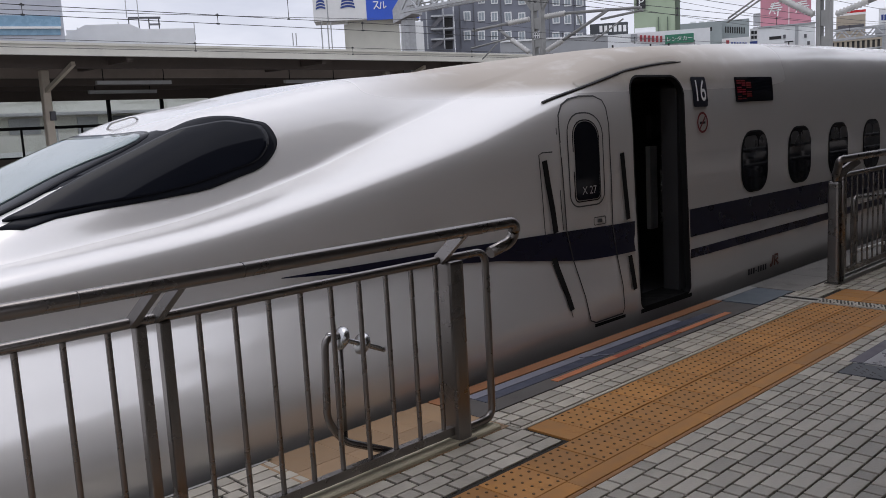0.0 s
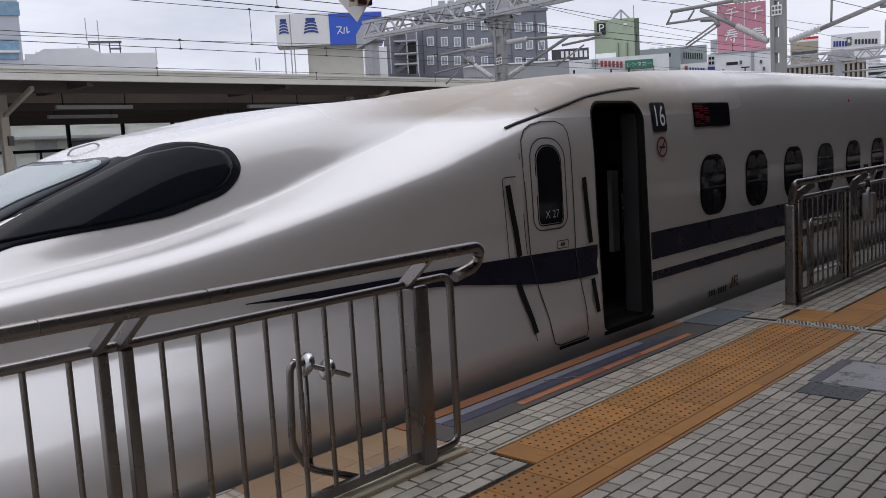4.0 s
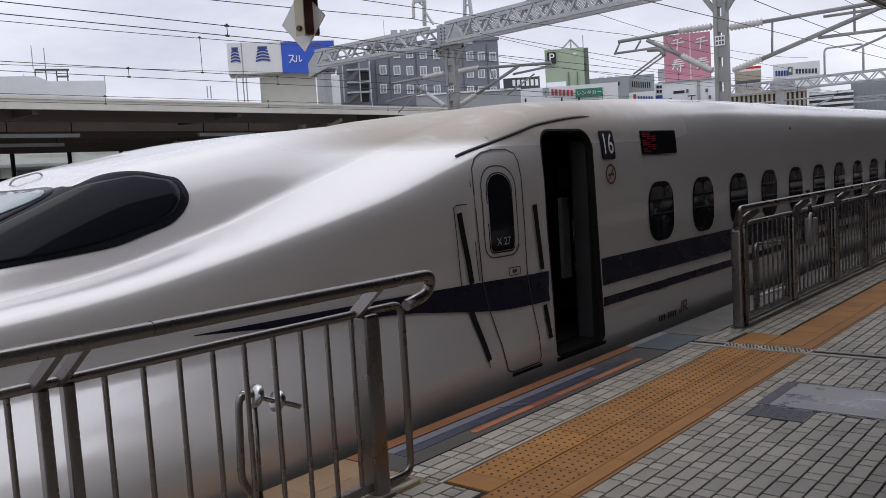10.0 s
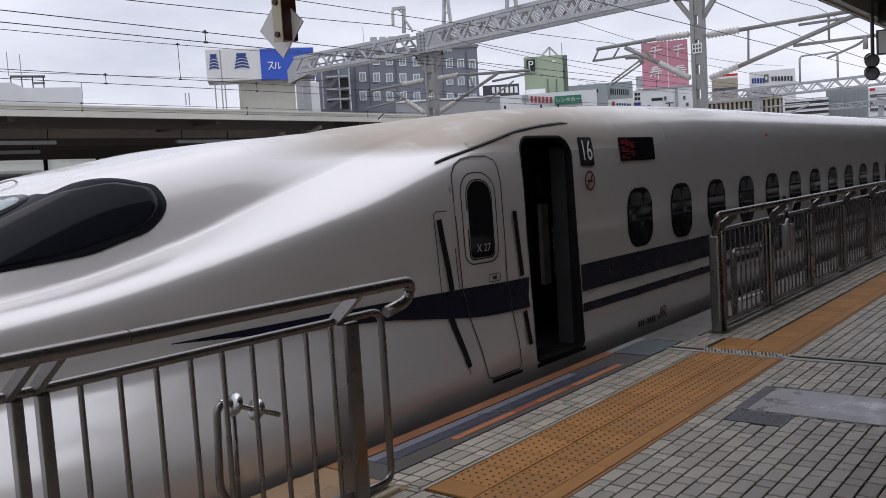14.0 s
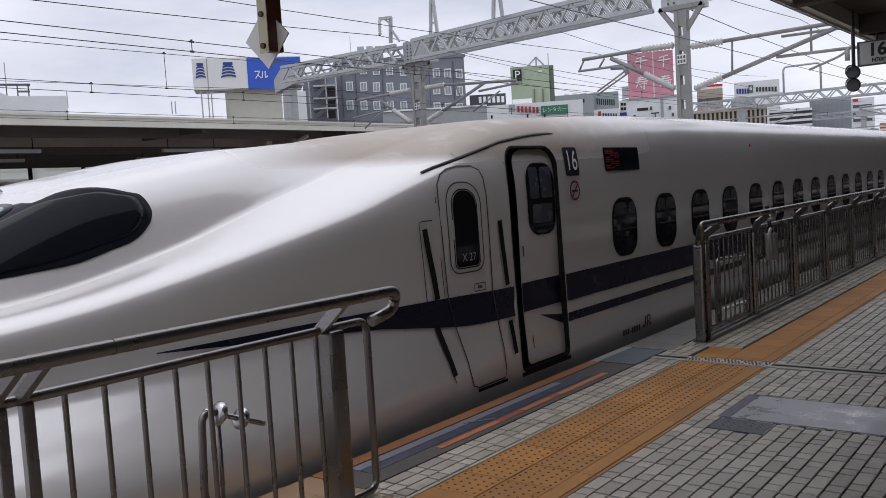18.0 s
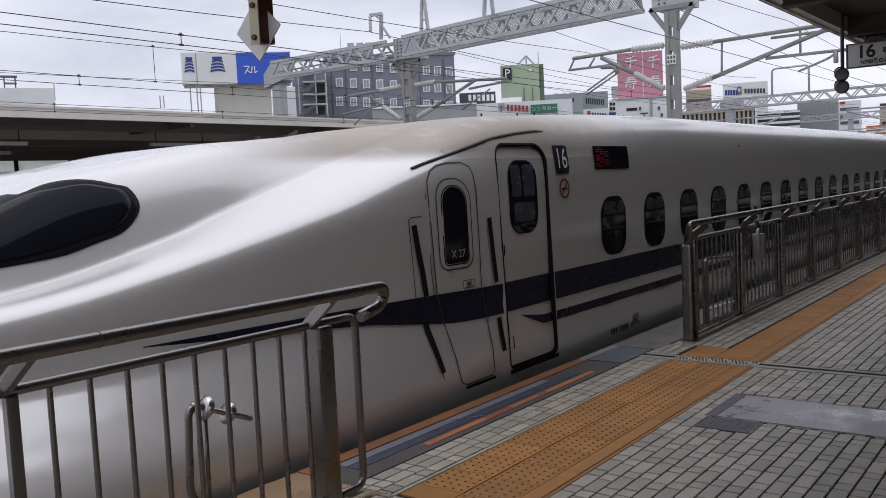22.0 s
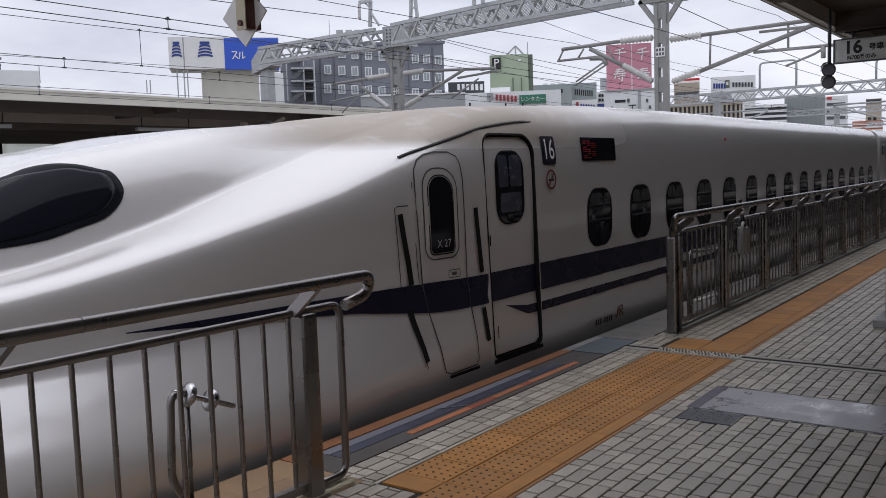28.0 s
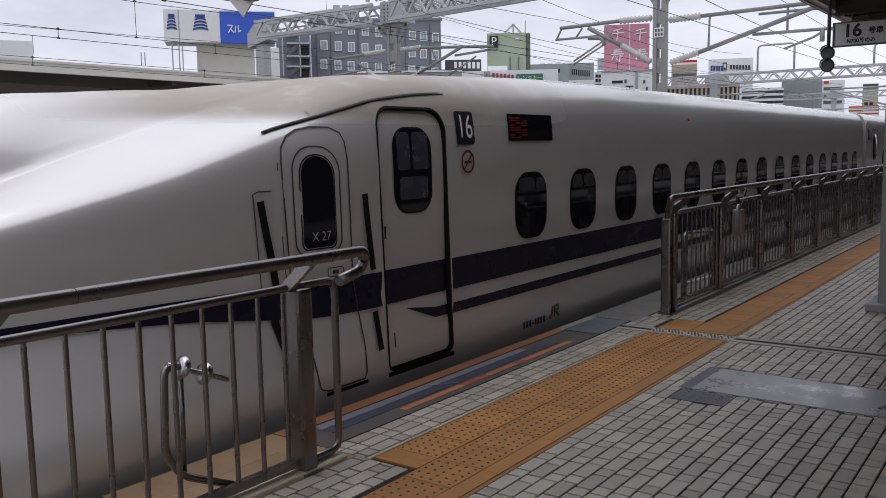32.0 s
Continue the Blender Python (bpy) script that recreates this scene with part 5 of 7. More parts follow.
M_PORCELAIN = mat("glazed_porcelain", (0.5, 0.49, 0.47), rough=0.25, vary=0.08, grain=6)
near_mast = mast("overhead_mast", 19.4, 7.82, 0.2, 5.35)
far_mast = mast("overhead_mast", 21.5, 17.47, 0.3, 5.45)
gan = thing("overhead_gantry", "galvanised steel lattice gantry across four tracks", "gantry", (0, 0, 0))
g1 = lattice(gan, (21.95, 23.75, 5.78), (21.5, 17.85, 5.67), 0.52, 0.5, 0.85)
g2 = lattice(gan, (21.35, 17.0, 5.66), (19.62, 8.6, 5.52), 0.55, 0.5, 0.85)
# netting inside the girder over the middle tracks: fine crossing strands
bm = bmesh.new()
a, b = Vector((21.3, 16.95, 5.7)), Vector((19.57, 8.6, 5.56))
for i in range(150):
    p, q = a.lerp(b, i / 150), a.lerp(b, min(1.0, (i + 6) / 150))
    bar(bm, p, q + Vector((0, 0, 0.46)), 0.012)
    bar(bm, p + Vector((0, 0, 0.46)), q, 0.012)
tagged(part("netting", bm, M_GREYSTEEL, g2, "grey netting inside the girder"), kind="stuff")
bm = bmesh.new()
bar(bm, (21.72, 23.72, 5.97), (21.27, 17.85, 5.9), 0.02, 0.05)
part("inner_rail", bm, M_MAST, g1)
lattice(gan, (19.25, 7.1, 5.5), (18.3, 2.6, 5.5), 0.55, 0.5, 0.85)
for x, y, z in ((21.4, 17.43, 5.64), (19.43, 7.85, 5.46)):
    bm = bmesh.new()
    box(bm, x - 0.06, x + 0.62, y - 0.44, y + 0.44, z, z + 0.66)
    jb = part("joint_box", bm, M_GALV, gan, "riveted joint box over the mast")
    for s in (0.12, 0.26):
        for k in range(5):
            bm = bmesh.new()
            tube(bm, [(x - 0.08, y + s, z + 0.1 + 0.11 * k), (x - 0.055, y + s, z + 0.1 + 0.11 * k)], 0.026, 6)
            part("rivet", bm, M_GREYDARK, jb)
bm = bmesh.new()
vs = [(23.7, 5.72), (24.72, 5.5), (24.72, 6.0), (24.35, 6.33), (23.7, 6.33)]
a = [bm.verts.new((21.9, y, z)) for y, z in vs]
b = [bm.verts.new((22.45, y, z)) for y, z in vs]
bm.faces.new(a)
bm.faces.new(b[::-1])
for k in range(5):
    bm.faces.new((a[k], b[k], b[(k + 1) % 5], a[(k + 1) % 5]))
box(bm, 22.0, 22.35, 24.0, 24.4, 0.0, 5.62)
part("end_post", bm, M_GALV, gan, "pale grey gantry end plate and post")
# stays standing on the gantry: a hooked bracket with an insulator, and two A-shaped posts
stay = part("stay", bar(bmesh.new(), (21.05, 18.12, 6.3), (21.0, 18.02, 7.1), 0.09), M_GALV, gan, "hooked steel stay on the girder")
bm = bmesh.new()
bar(bm, (21.05, 17.75, 6.3), (21.02, 18.03, 6.72), 0.06)
bar(bm, (21.0, 17.98, 7.08), (20.8, 18.34, 7.06), 0.09)
bar(bm, (21.02, 18.02, 6.85), (20.9, 18.2, 7.06), 0.05)
part("arm", bm, M_GALV, stay)
insulator(stay, (20.8, 18.32, 7.05), (20.76, 18.3, 6.53), 0.06, 5)
for x, y, h in ((21.1, 16.4, 1.3), (19.86, 13.2, 1.3), (19.9, 9.9, 1.0)):
    st_post = part("post", bar(bmesh.new(), (x, y + 0.14, 6.15), (x, y + 0.03, 6.15 + h), 0.08), M_GALV, gan, "A-shaped post on the girder")
    bm = bmesh.new()
    bar(bm, (x, y - 0.16, 6.15), (x, y - 0.03, 6.15 + h), 0.08)
    bar(bm, (x, y - 0.1, 6.15 + h * 0.4), (x, y + 0.1, 6.15 + h * 0.4), 0.05)
    part("leg", bm, M_GALV, st_post)

# arms on the near mast: over the near track and the next one
arm = thing("overhead_bracket", "tubular overhead line bracket with ribbed insulators", "bracket", group="overhead brackets")
AX = 19.4
insulator(arm, (AX, 7.62, 4.52), (AX, 6.86, 4.53), 0.085)
pipe(arm, [(AX, 6.9, 4.53), (AX, 4.55, 4.56)], 0.045)
insulator(arm, (AX, 7.58, 3.55), (AX, 6.9, 3.74), 0.08)
pipe(arm, [(AX, 6.95, 3.72), (AX, 4.45, 4.47)], 0.05)
pipe(arm, [(AX, 6.67, 4.52), (AX, 6.69, 3.82)], 0.025)
pipe(arm, [(AX, 5.0, 4.54), (AX, 5.0, 4.02)], 0.025)
pipe(arm, [(AX, 5.72, 4.02), (AX, 4.1, 4.0)], 0.035)
pipe(arm, bend([(AX, 4.3, 3.95), (AX, 4.45, 3.86), (AX, 5.05, 3.66)], 0.1), 0.025)
pipe(arm, [(AX, 4.3, 4.0), (AX, 4.3, 3.75)], 0.05)
pipe(arm, [(AX, 4.4, 4.43), (AX, 5.6, 4.44)], 0.03)
arm2 = thing("overhead_bracket", "tubular overhead line bracket with a square end frame", "bracket", group="overhead brackets")
insulator(arm2, (AX, 8.02, 4.61), (AX, 8.85, 4.62), 0.085)
pipe(arm2, [(AX, 8.8, 4.62), (AX, 10.42, 4.6)], 0.045)
insulator(arm2, (AX, 8.04, 3.6), (AX, 8.8, 4.05), 0.085, 12)
pipe(arm2, [(AX, 8.75, 4.02), (AX, 9.65, 4.53)], 0.05)
pipe(arm2, [(AX, 10.38, 4.59), (AX, 10.53, 4.33)], 0.025)
pipe(arm2, [(AX, 9.82, 4.55), (AX, 9.98, 4.34)], 0.025)
pipe(arm2, [(AX, 10.55, 4.33), (AX, 9.35, 4.32)], 0.03)
pipe(arm2, bend([(AX, 9.65, 4.3), (AX, 9.3, 4.27), (AX, 9.22, 4.1)], 0.08), 0.055)
pipe(arm2, [(AX, 9.24, 4.2), (AX, 10.05, 3.77)], 0.022)
pipe(arm2, [(AX, 9.24, 4.1), (AX, 10.07, 3.68)], 0.022)
pipe(arm2, [(AX, 9.2, 4.52), (AX, 9.0, 4.2)], 0.02)
BX = 21.5
arm3 = thing("overhead_bracket", "tubular overhead line bracket with ribbed insulators", "bracket", group="overhead brackets")
insulator(arm3, (BX, 17.2, 4.79), (BX, 16.4, 4.8), 0.09)
pipe(arm3, [(BX, 16.45, 4.8), (BX, 13.75, 4.62)], 0.045)
insulator(arm3, (BX, 17.17, 3.76), (BX, 16.5, 4.02), 0.09)
pipe(arm3, [(BX, 16.55, 4.0), (BX, 14.85, 4.7)], 0.05)
pipe(arm3, [(BX, 15.11, 4.46), (BX, 13.69, 4.54)], 0.035)
pipe(arm3, [(BX, 15.36, 3.88), (BX, 14.35, 4.38)], 0.025)
pipe(arm3, [(BX, 16.0, 4.76), (BX, 15.8, 4.32)], 0.025)
arm4 = thing("overhead_bracket", "tubular overhead line bracket with ribbed insulators", "bracket", group="overhead brackets")
insulator(arm4, (BX, 17.8, 4.8), (BX, 18.7, 4.77), 0.09)
pipe(arm4, [(BX, 18.6, 4.77), (BX, 20.3, 4.72)], 0.045)
insulator(arm4, (BX, 17.86, 3.77), (BX, 18.6, 4.25), 0.09)
pipe(arm4, [(BX, 18.55, 4.22), (BX, 19.1, 4.62)], 0.05)
pipe(arm4, [(BX, 18.6, 4.3), (BX, 20.4, 4.15)], 0.03)
pipe(arm4, [(BX, 19.2, 4.2), (BX, 19.9, 3.75)], 0.022)

# wires along the four tracks
def cable(y, x0, z0, x1, z1, sag=0.0, r=0.0064):
    """A wire hung between two supports, with its sag."""
    n = 24 if sag else 6
    pts = []
    for i in range(n + 1):
        u = i / n
        pts.append((x0 + (x1 - x0) * u, y, z0 + (z1 - z0) * u - sag * 4 * u * (1 - u)))
    w = thing("overhead_wire", "thin dark overhead wire above the tracks", "wire", group="overhead wires")
    bm = bmesh.new()
    tube(bm, pts, r, 5)
    part("strand", bm, M_WIRE, w)
    return w


def clamp(w, x, y, z0, z1):
    """A dropper with its two clamps, from the contact wire up."""
    bm = bmesh.new()
    bar(bm, (x, y, z0), (x, y, z1), 0.009)
    tube(bm, [(x - 0.04, y, z1), (x + 0.04, y, z1)], 0.014, 6)
    tube(bm, [(x - 0.03, y, z0), (x + 0.03, y, z0)], 0.016, 6)
    box(bm, x - 0.012, x + 0.012, y - 0.012, y + 0.012, z1 - 0.01, z1 + 0.03)
    part("dropper", bm, M_WIRE, w)


# contact wire and its auxiliary over each track
for y, zc, za, x_first, step in ((YC, 3.9, None, 0, 5), (10.4, 3.815, 3.955, 2.72, 5.0), (15.15, 3.83, 3.99, 1.7, 3.6), (19.9, 3.82, 4.0, 1.0, 5.0)):
    c = cable(y, -60, zc, 200, zc)
    if za:
        cable(y, -60, za, 200, za)
        for k in range(18):
            clamp(c, x_first + step * k, y, zc, za)
# messenger wires, span by span
for y, x0, z0, x1, z1, sag in ((YC, -8, 4.98, 21, 5.0, 0.3), (YC, 21, 5.0, 50, 5.0, 0.3), (10.4, -37, 4.81, -8.5, 4.81, 0.2), (10.4, -8.5, 4.81, 20, 4.81, 0.203), (10.4, 20, 4.81, 52, 4.81, 0.25),
                               (15.15, -31.5, 4.97, -5.5, 4.97, 0.304), (15.15, -5.5, 4.97, 20.5, 4.97, 0.304), (15.15, 20.5, 4.97, 52, 4.97, 0.35), (19.9, -29.5, 4.98, 20.5, 4.98, 0.47), (19.9, 20.5, 4.98, 70.5, 4.98, 0.47)):
    m = cable(y, x0, z0, x1, z1, sag)
    if y == 15.15 and x0 == -5.5:
        clamp(m, 10.55, y, 3.99, 4.69)
# feeders on the gantry and on the mast tops
cable(18.3, -30, 6.53, 20.66, 6.53, 0.5, 0.011)
cable(18.3, 20.66, 6.53, 70, 6.53, 0.5, 0.011)
cable(8.0, 20, 5.56, 59, 5.56, 0.4, 0.011)
cable(10.4, 18.3, 5.18, 34, 5.1, 0.27)
cable(14.0, 18.5, 5.26, 46, 5.26, 0.467)

# gantries further down the line
def far_gantry(x, z, y0, y1, tall, frames=()):
    g = thing("overhead_gantry", "distant lattice gantry across the tracks", "gantry", (x, 0, 0), "far gantries")
    lattice(g, (0, y1, z), (0, y0, z), tall, 0.6, 0.95, single=False)
    for y in (17.47, 7.8):
        bm = bmesh.new()
        box(bm, -0.2, 0.2, y - 0.2, y + 0.2, RAIL - 0.2, z)
        box(bm, -0.1, 0.7, y - 0.6, y + 0.6, z - 0.02, z + tall + 0.04)
        part("mast", bm, M_GALV, g, "far mast with joint box")
    for ya, yb, h in frames:
        bm = bmesh.new()
        tube(bm, bend([(0.3, ya, z + tall), (0.3, ya, z + tall + h), (0.3, yb, z + tall + h), (0.3, yb, z + tall)], 0.25), 0.06, 8)
        part("portal", bm, M_GALV, g, "tubular portal on the gantry")
    for y in (YC, 10.4, 15.15, 19.9):
        s = -1 if y in (YC, 15.15) else 1
        m0 = 7.8 if y < 12 else 17.47
        bm = bmesh.new()
        tube(bm, [(0, m0, 4.6), (0, y + s * 0.6, 4.6)], 0.05, 6)
        tube(bm, [(0, m0, 3.5), (0, y + s * 0.6, 4.5)], 0.05, 6)
        part("bracket", bm, M_GALV, g)
    return g


far_gantry(52.0, 5.22, 3.0, 20.3, 0.52, ((15.1, 13.05, 1.6), (8.9, 6.0, 1.2)))
far_gantry(84.0, 5.6, 3.0, 21.6, 0.45)
far_gantry(122.0, 5.6, 3.0, 21.6, 0.45)

# ---- town beyond the far platform ----
M_GREYB = mat("blue_grey_cladding", (0.19, 0.2, 0.232), rough=0.7, vary=0.06, grain=1.5, spots=0.1)
M_GREYWALL = mat("grey_render", (0.36, 0.37, 0.38), rough=0.8, vary=0.08, grain=1.5)
M_GREYHALL = mat("pale_grey_cladding", (0.32, 0.36, 0.36), rough=0.75, vary=0.08, grain=1.2)
M_WHITEWALL = mat("white_render", (0.78, 0.79, 0.79), rough=0.8, vary=0.06, grain=1.2, spots=0.08)
M_CREAMWALL = mat("cream_render", (0.56, 0.55, 0.49), rough=0.8, vary=0.07, grain=1.2, spots=0.1)
M_GREEN = mat("pale_green_cladding", (0.34, 0.41, 0.29), rough=0.7, vary=0.06, grain=1.2)
M_GREENDARK = mat("dark_green_cladding", (0.13, 0.16, 0.12), rough=0.7, vary=0.08, grain=1.2)
M_PINK = mat("faded_pink_sign", (0.5, 0.22, 0.27), rough=0.7, vary=0.07, grain=1.0)
M_PALEPINK = mat("pale_pink_paint", (0.62, 0.5, 0.52), rough=0.7, vary=0.05)
M_GREENSIGN = mat("green_sign", (0.04, 0.2, 0.12), rough=0.6, vary=0.06)
M_SIGNRED = mat("faded_red_sign", (0.34, 0.05, 0.06), rough=0.6, vary=0.1)
M_SIGNDARK = mat("dark_sign", (0.05, 0.055, 0.06), rough=0.6, vary=0.1)
M_BLUEDARK = mat("dark_blue_sign", (0.03, 0.06, 0.25), rough=0.6, vary=0.08)
M_BEIGEB = mat("beige_cladding", (0.42, 0.37, 0.29), rough=0.75, vary=0.08, grain=1.2)
M_DARKBAND = mat("dark_window_band", (0.06, 0.06, 0.065), rough=0.4, vary=0.15)
M_ORANGEROOF = mat("orange_roof", (0.5, 0.16, 0.08), rough=0.7, vary=0.12)
# pale blue-grey wall with the distance haze put into its colour
M_HAZEWALL = mat("pale_blue_grey_cladding", (0.5, 0.52, 0.57), rough=0.7, vary=0.06, grain=1.2)
M_BLUEGLASS = mat("blue_glass_band", (0.2, 0.34, 0.46), rough=0.25, vary=0.12, grain=2)


def front(name, label, category, bearing, distance):
    """A building's root: it stands at a bearing from the track's direction and fronts the station."""
    a = radians(bearing)
    ob = thing(name, label, category, (distance * math.cos(a), distance * math.sin(a), 0))
    ob.rotation_euler = (0, 0, a - math.pi / 2)
    return ob


def slab(root, name, x0, x1, z0, z1, y0, y1, material, label=""):
    bm = bmesh.new()
    box(bm, x0, x1, y0, y1, z0, z1)
    return part(name, bm, material, root, label)


def office_window(root, x, z):
    w = slab(root, "window", x - 0.46, x + 0.46, z - 0.62, z + 0.6, -0.12, 0.0, M_WHITE, "white-framed office window")
    slab(w, "pane", x - 0.33, x - 0.03, z - 0.48, z + 0.46, -0.16, -0.11, M_PALEGLASS)
    slab(w, "pane", x + 0.03, x + 0.33, z - 0.48, z + 0.46, -0.16, -0.11, M_PALEGLASS)


def tower_icon(root, x0, x1, z0, z1, y):
    """Plain tower-shaped mark of curved dark blue bands."""
    n, h = 5, (z1 - z0)
    for k in range(n):
        bm = bmesh.new()
        a0, a1 = z0 + h * k / n, z0 + h * (k + 0.62) / n
        inset = 0.22 * (x1 - x0) * k / n
        cols = []
        for i in range(9):
            u = i / 8
            x = x0 + inset + (x1 - x0 - 2 * inset) * u
            lift = h * 0.1 * (1 - (2 * u - 1) ** 2) * (k < 4)
            cols.append((bm.verts.new((x, y, a0 + lift)), bm.verts.new((x, y, (a1 + lift) if k < 4 else z1))))
        for a, b in zip(cols, cols[1:]):
            bm.faces.new((a[0], b[0], b[1], a[1]))
        part("mark_band", bm, M_BLUEDARK, root)


def strokes(root, x0, x1, z0, z1, y, material):
    w, h = x1 - x0, z1 - z0
    bm = bmesh.new()
    for (a, b), (c, d) in (((0, 1), (0.4, 1)), ((0.4, 1), (0.05, 0)), ((0.25, 0.45), (0.48, 0.05)), ((0.62, 0.95), (0.55, 0.05)), ((0.8, 1), (0.8, 0.08)), ((0.8, 0.08), (1.0, 0.35))):
        bar(bm, (x0 + a * w, y, z0 + b * h), (x0 + c * w, y, z0 + d * h), 0.14 * h, 0.06, up=(0, 1, 0))
    part("white_strokes", bm, material, root)


def brush(root, x, z, kind, s):
    sets = ((((-0.7, 0.55), (0.6, 0.85)), ((-0.95, 0.1), (0.95, 0.25)), ((0.0, 0.7), (-0.15, -0.95))),
            (((-0.6, 0.8), (0.6, 0.9)), ((-0.7, 0.5), (0.7, 0.58)), ((-0.95, 0.15), (0.95, 0.25)), ((-0.1, 1.0), (-0.85, -0.6)), ((-0.4, -0.2), (0.8, -0.1)), ((0.4, 0.1), (0.3, -1.0)), ((-0.2, -0.45), (0.0, -0.65))))[kind]
    bm = bmesh.new()
    for (a, b), (c, d) in sets:
        bar(bm, (x + a * s, -0.2, z + b * s), (x + c * s, -0.2, z + d * s), 0.17 * s, 0.1, up=(0, 1, 0))
    part("brush_stroke", bm, M_WHITE, root, "white brush-stroke shape")


def flight(root, x0, z0, x1, z1, y):
    bm = bmesh.new()
    bar(bm, (x0, y, z0), (x1, y, z1), 0.35, 0.5)
    part("flight", bm, M_GREYDARK, root, "dark steel stair flight")


def parking_sign(root, x0, x1, z0, z1):
    s = slab(root, "parking_sign", x0, x1, z0, z1, -0.5, 0.0, M_INK, "black and white parking sign")
    letters("P", (z1 - z0) * 1.0, M_WHITE, s, ((x0 + x1) / 2, -0.55, (z0 + z1) / 2), wide=1.0)


def roof_frame(root, a, b, c):
    bm = bmesh.new()
    for p, q in ((a, b), (b, c), (b, (b[0], a[1]))):
        bar(bm, (p[0], 2, p[1]), (q[0], 2, q[1]), 0.3)
    part("roof_frame", bm, M_GALV, root, "open steel roof frame")


def gable(root, pts):
    bm = bmesh.new()
    z0 = min(p[1] for p in pts) - 1
    pts = [(pts[0][0], z0)] + list(pts) + [(pts[-1][0], z0)]
    a = [bm.verts.new((x, -0.1, z)) for x, z in pts]
    b = [bm.verts.new((x, 8, z)) for x, z in pts]
    n = len(pts)
    bm.faces.new(a)
    bm.faces.new(b[::-1])
    for k in range(n):
        bm.faces.new((a[k], b[k], b[(k + 1) % n], a[(k + 1) % n]))
    part("gable", bm, M_WHITEWALL, root, "low white gable")


M_PALEGLASS = mat("pale_window_glass", (0.3, 0.34, 0.36), rough=0.15, vary=0.25, grain=2)
bb = front("billboard", "white box billboard with a blue panel on a steel frame", "billboard", 50.16, 85)
slab(bb, "wall", -5.01, 5.16, 12.05, 15.00, 0.0, 3.2, M_WHITE)
# thin grey line drawn for the edge between front and side face
slab(bb, "corner_post", -3.70, -3.60, 12.02, 14.99, -0.04, 0.0, M_GREYWALL)
slab(bb, "blue_panel", 0.05, 5.10, 11.93, 14.90, -0.05, 0.0, M_BLUE, 'bright blue curved panel')
tower_icon(bb, -2.40, -1.02, 13.11, 14.58, -0.06)
tower_icon(bb, -4.74, -3.83, 13.12, 14.57, -0.06)
strokes(bb, 0.72, 1.97, 12.94, 13.63, -0.08, M_WHITE)
slab(bb, "leg", -4.42, -4.32, -1.85, 12.28, 0.2, 0.6, M_GALV)
slab(bb, "leg", -3.81, -3.71, -1.85, 12.28, 0.2, 0.6, M_GALV)
slab(bb, "leg", -3.50, -3.40, -1.85, 12.28, 0.2, 0.6, M_GALV)
slab(bb, "foot", -1.80, 3.16, -1.85, 12.05, 1.0, 3.0, M_CREAMWALL)
blk = front("apartment_block", "cream rendered block behind the far canopy", "building", 50.06, 92)
slab(blk, "wall", -2.52, 2.56, -1.85, 12.56, 0.0, 10, M_CREAMWALL)
slab(blk, "roof_cap", -2.50, 2.69, 12.44, 12.67, -0.3, 10.2, M_WHITEWALL)
slab(blk, "parapet", -1.93, -0.92, 12.57, 12.97, 1, 3, M_GREYWALL)
wb = front("white_block", "plain white rendered block", "building", 47.26, 96)
slab(wb, "wall", -1.26, 1.27, -1.85, 12.87, 0.0, 10, M_WHITEWALL)
st = front("stair_tower", "dark grey stair tower with open landings", "building", 45.58, 112)
slab(st, "wall", -2.12, 2.13, -1.85, 16.59, 0.0, 6, M_GREYB)
slab(st, "landing", -1.08, 0.69, 16.31, 16.53, -1.5, 0.0, M_GALV, 'pale steel landing')
slab(st, "landing", -0.79, 2.12, 15.03, 15.24, -1.5, 0.0, M_GALV, 'pale steel landing')
slab(st, "landing", -0.86, 2.05, 13.47, 13.68, -1.5, 0.0, M_GALV, 'pale steel landing')
slab(st, "landing", -0.93, 1.99, 12.19, 12.40, -1.5, 0.0, M_GALV, 'pale steel landing')
slab(st, "column", -1.41, -1.27, 11.16, 16.61, -1.5, -1.3, M_GALV)
slab(st, "column", 0.71, 0.85, 11.12, 16.58, -1.5, -1.3, M_GALV)
slab(st, "column", 1.99, 2.13, 11.09, 16.57, -1.5, -1.3, M_GALV)
flight(st, -0.87, 13.57, 0.70, 15.10, -1.2)
flight(st, -0.84, 11.29, 0.70, 12.26, -1.2)
# flat black slabs: the shade of open recesses is put into their colour
slab(st, "recess", 0.94, 1.94, 13.67, 14.95, -0.05, 0.0, M_INK)
slab(st, "recess", 0.88, 1.87, 12.39, 13.38, -0.05, 0.0, M_INK)
slab(st, "recess", 0.89, 1.81, 11.11, 12.10, -0.05, 0.0, M_INK)
of = front("office_building", "blue-grey office block with rows of small white-framed windows", "building", 40.26, 115)
slab(of, "wall", -8.46, 8.55, -1.85, 18.47, 0.0, 16, M_GREYB)
slab(of, "parapet", -8.66, 8.75, 18.47, 18.82, -0.15, 0.4, M_GREYB)
slab(of, "penthouse", -8.92, -2.15, 18.61, 20.06, 3, 9, M_GREYWALL, 'grey roof storey')
slab(of, "roof_unit", -5.62, -4.74, 20.20, 21.21, 4, 5, M_GALV)
slab(of, "roof_unit", -4.37, -3.49, 20.17, 21.18, 4, 5, M_GALV)
slab(of, "roof_unit", -3.20, -2.31, 20.14, 21.16, 4, 5, M_GALV)
slab(of, "antenna", -6.55, -6.48, 20.09, 22.62, 4, 4.1, M_GALV)
office_window(of, -6.65, 17.69)
office_window(of, -6.75, 15.46)
office_window(of, -6.86, 13.01)
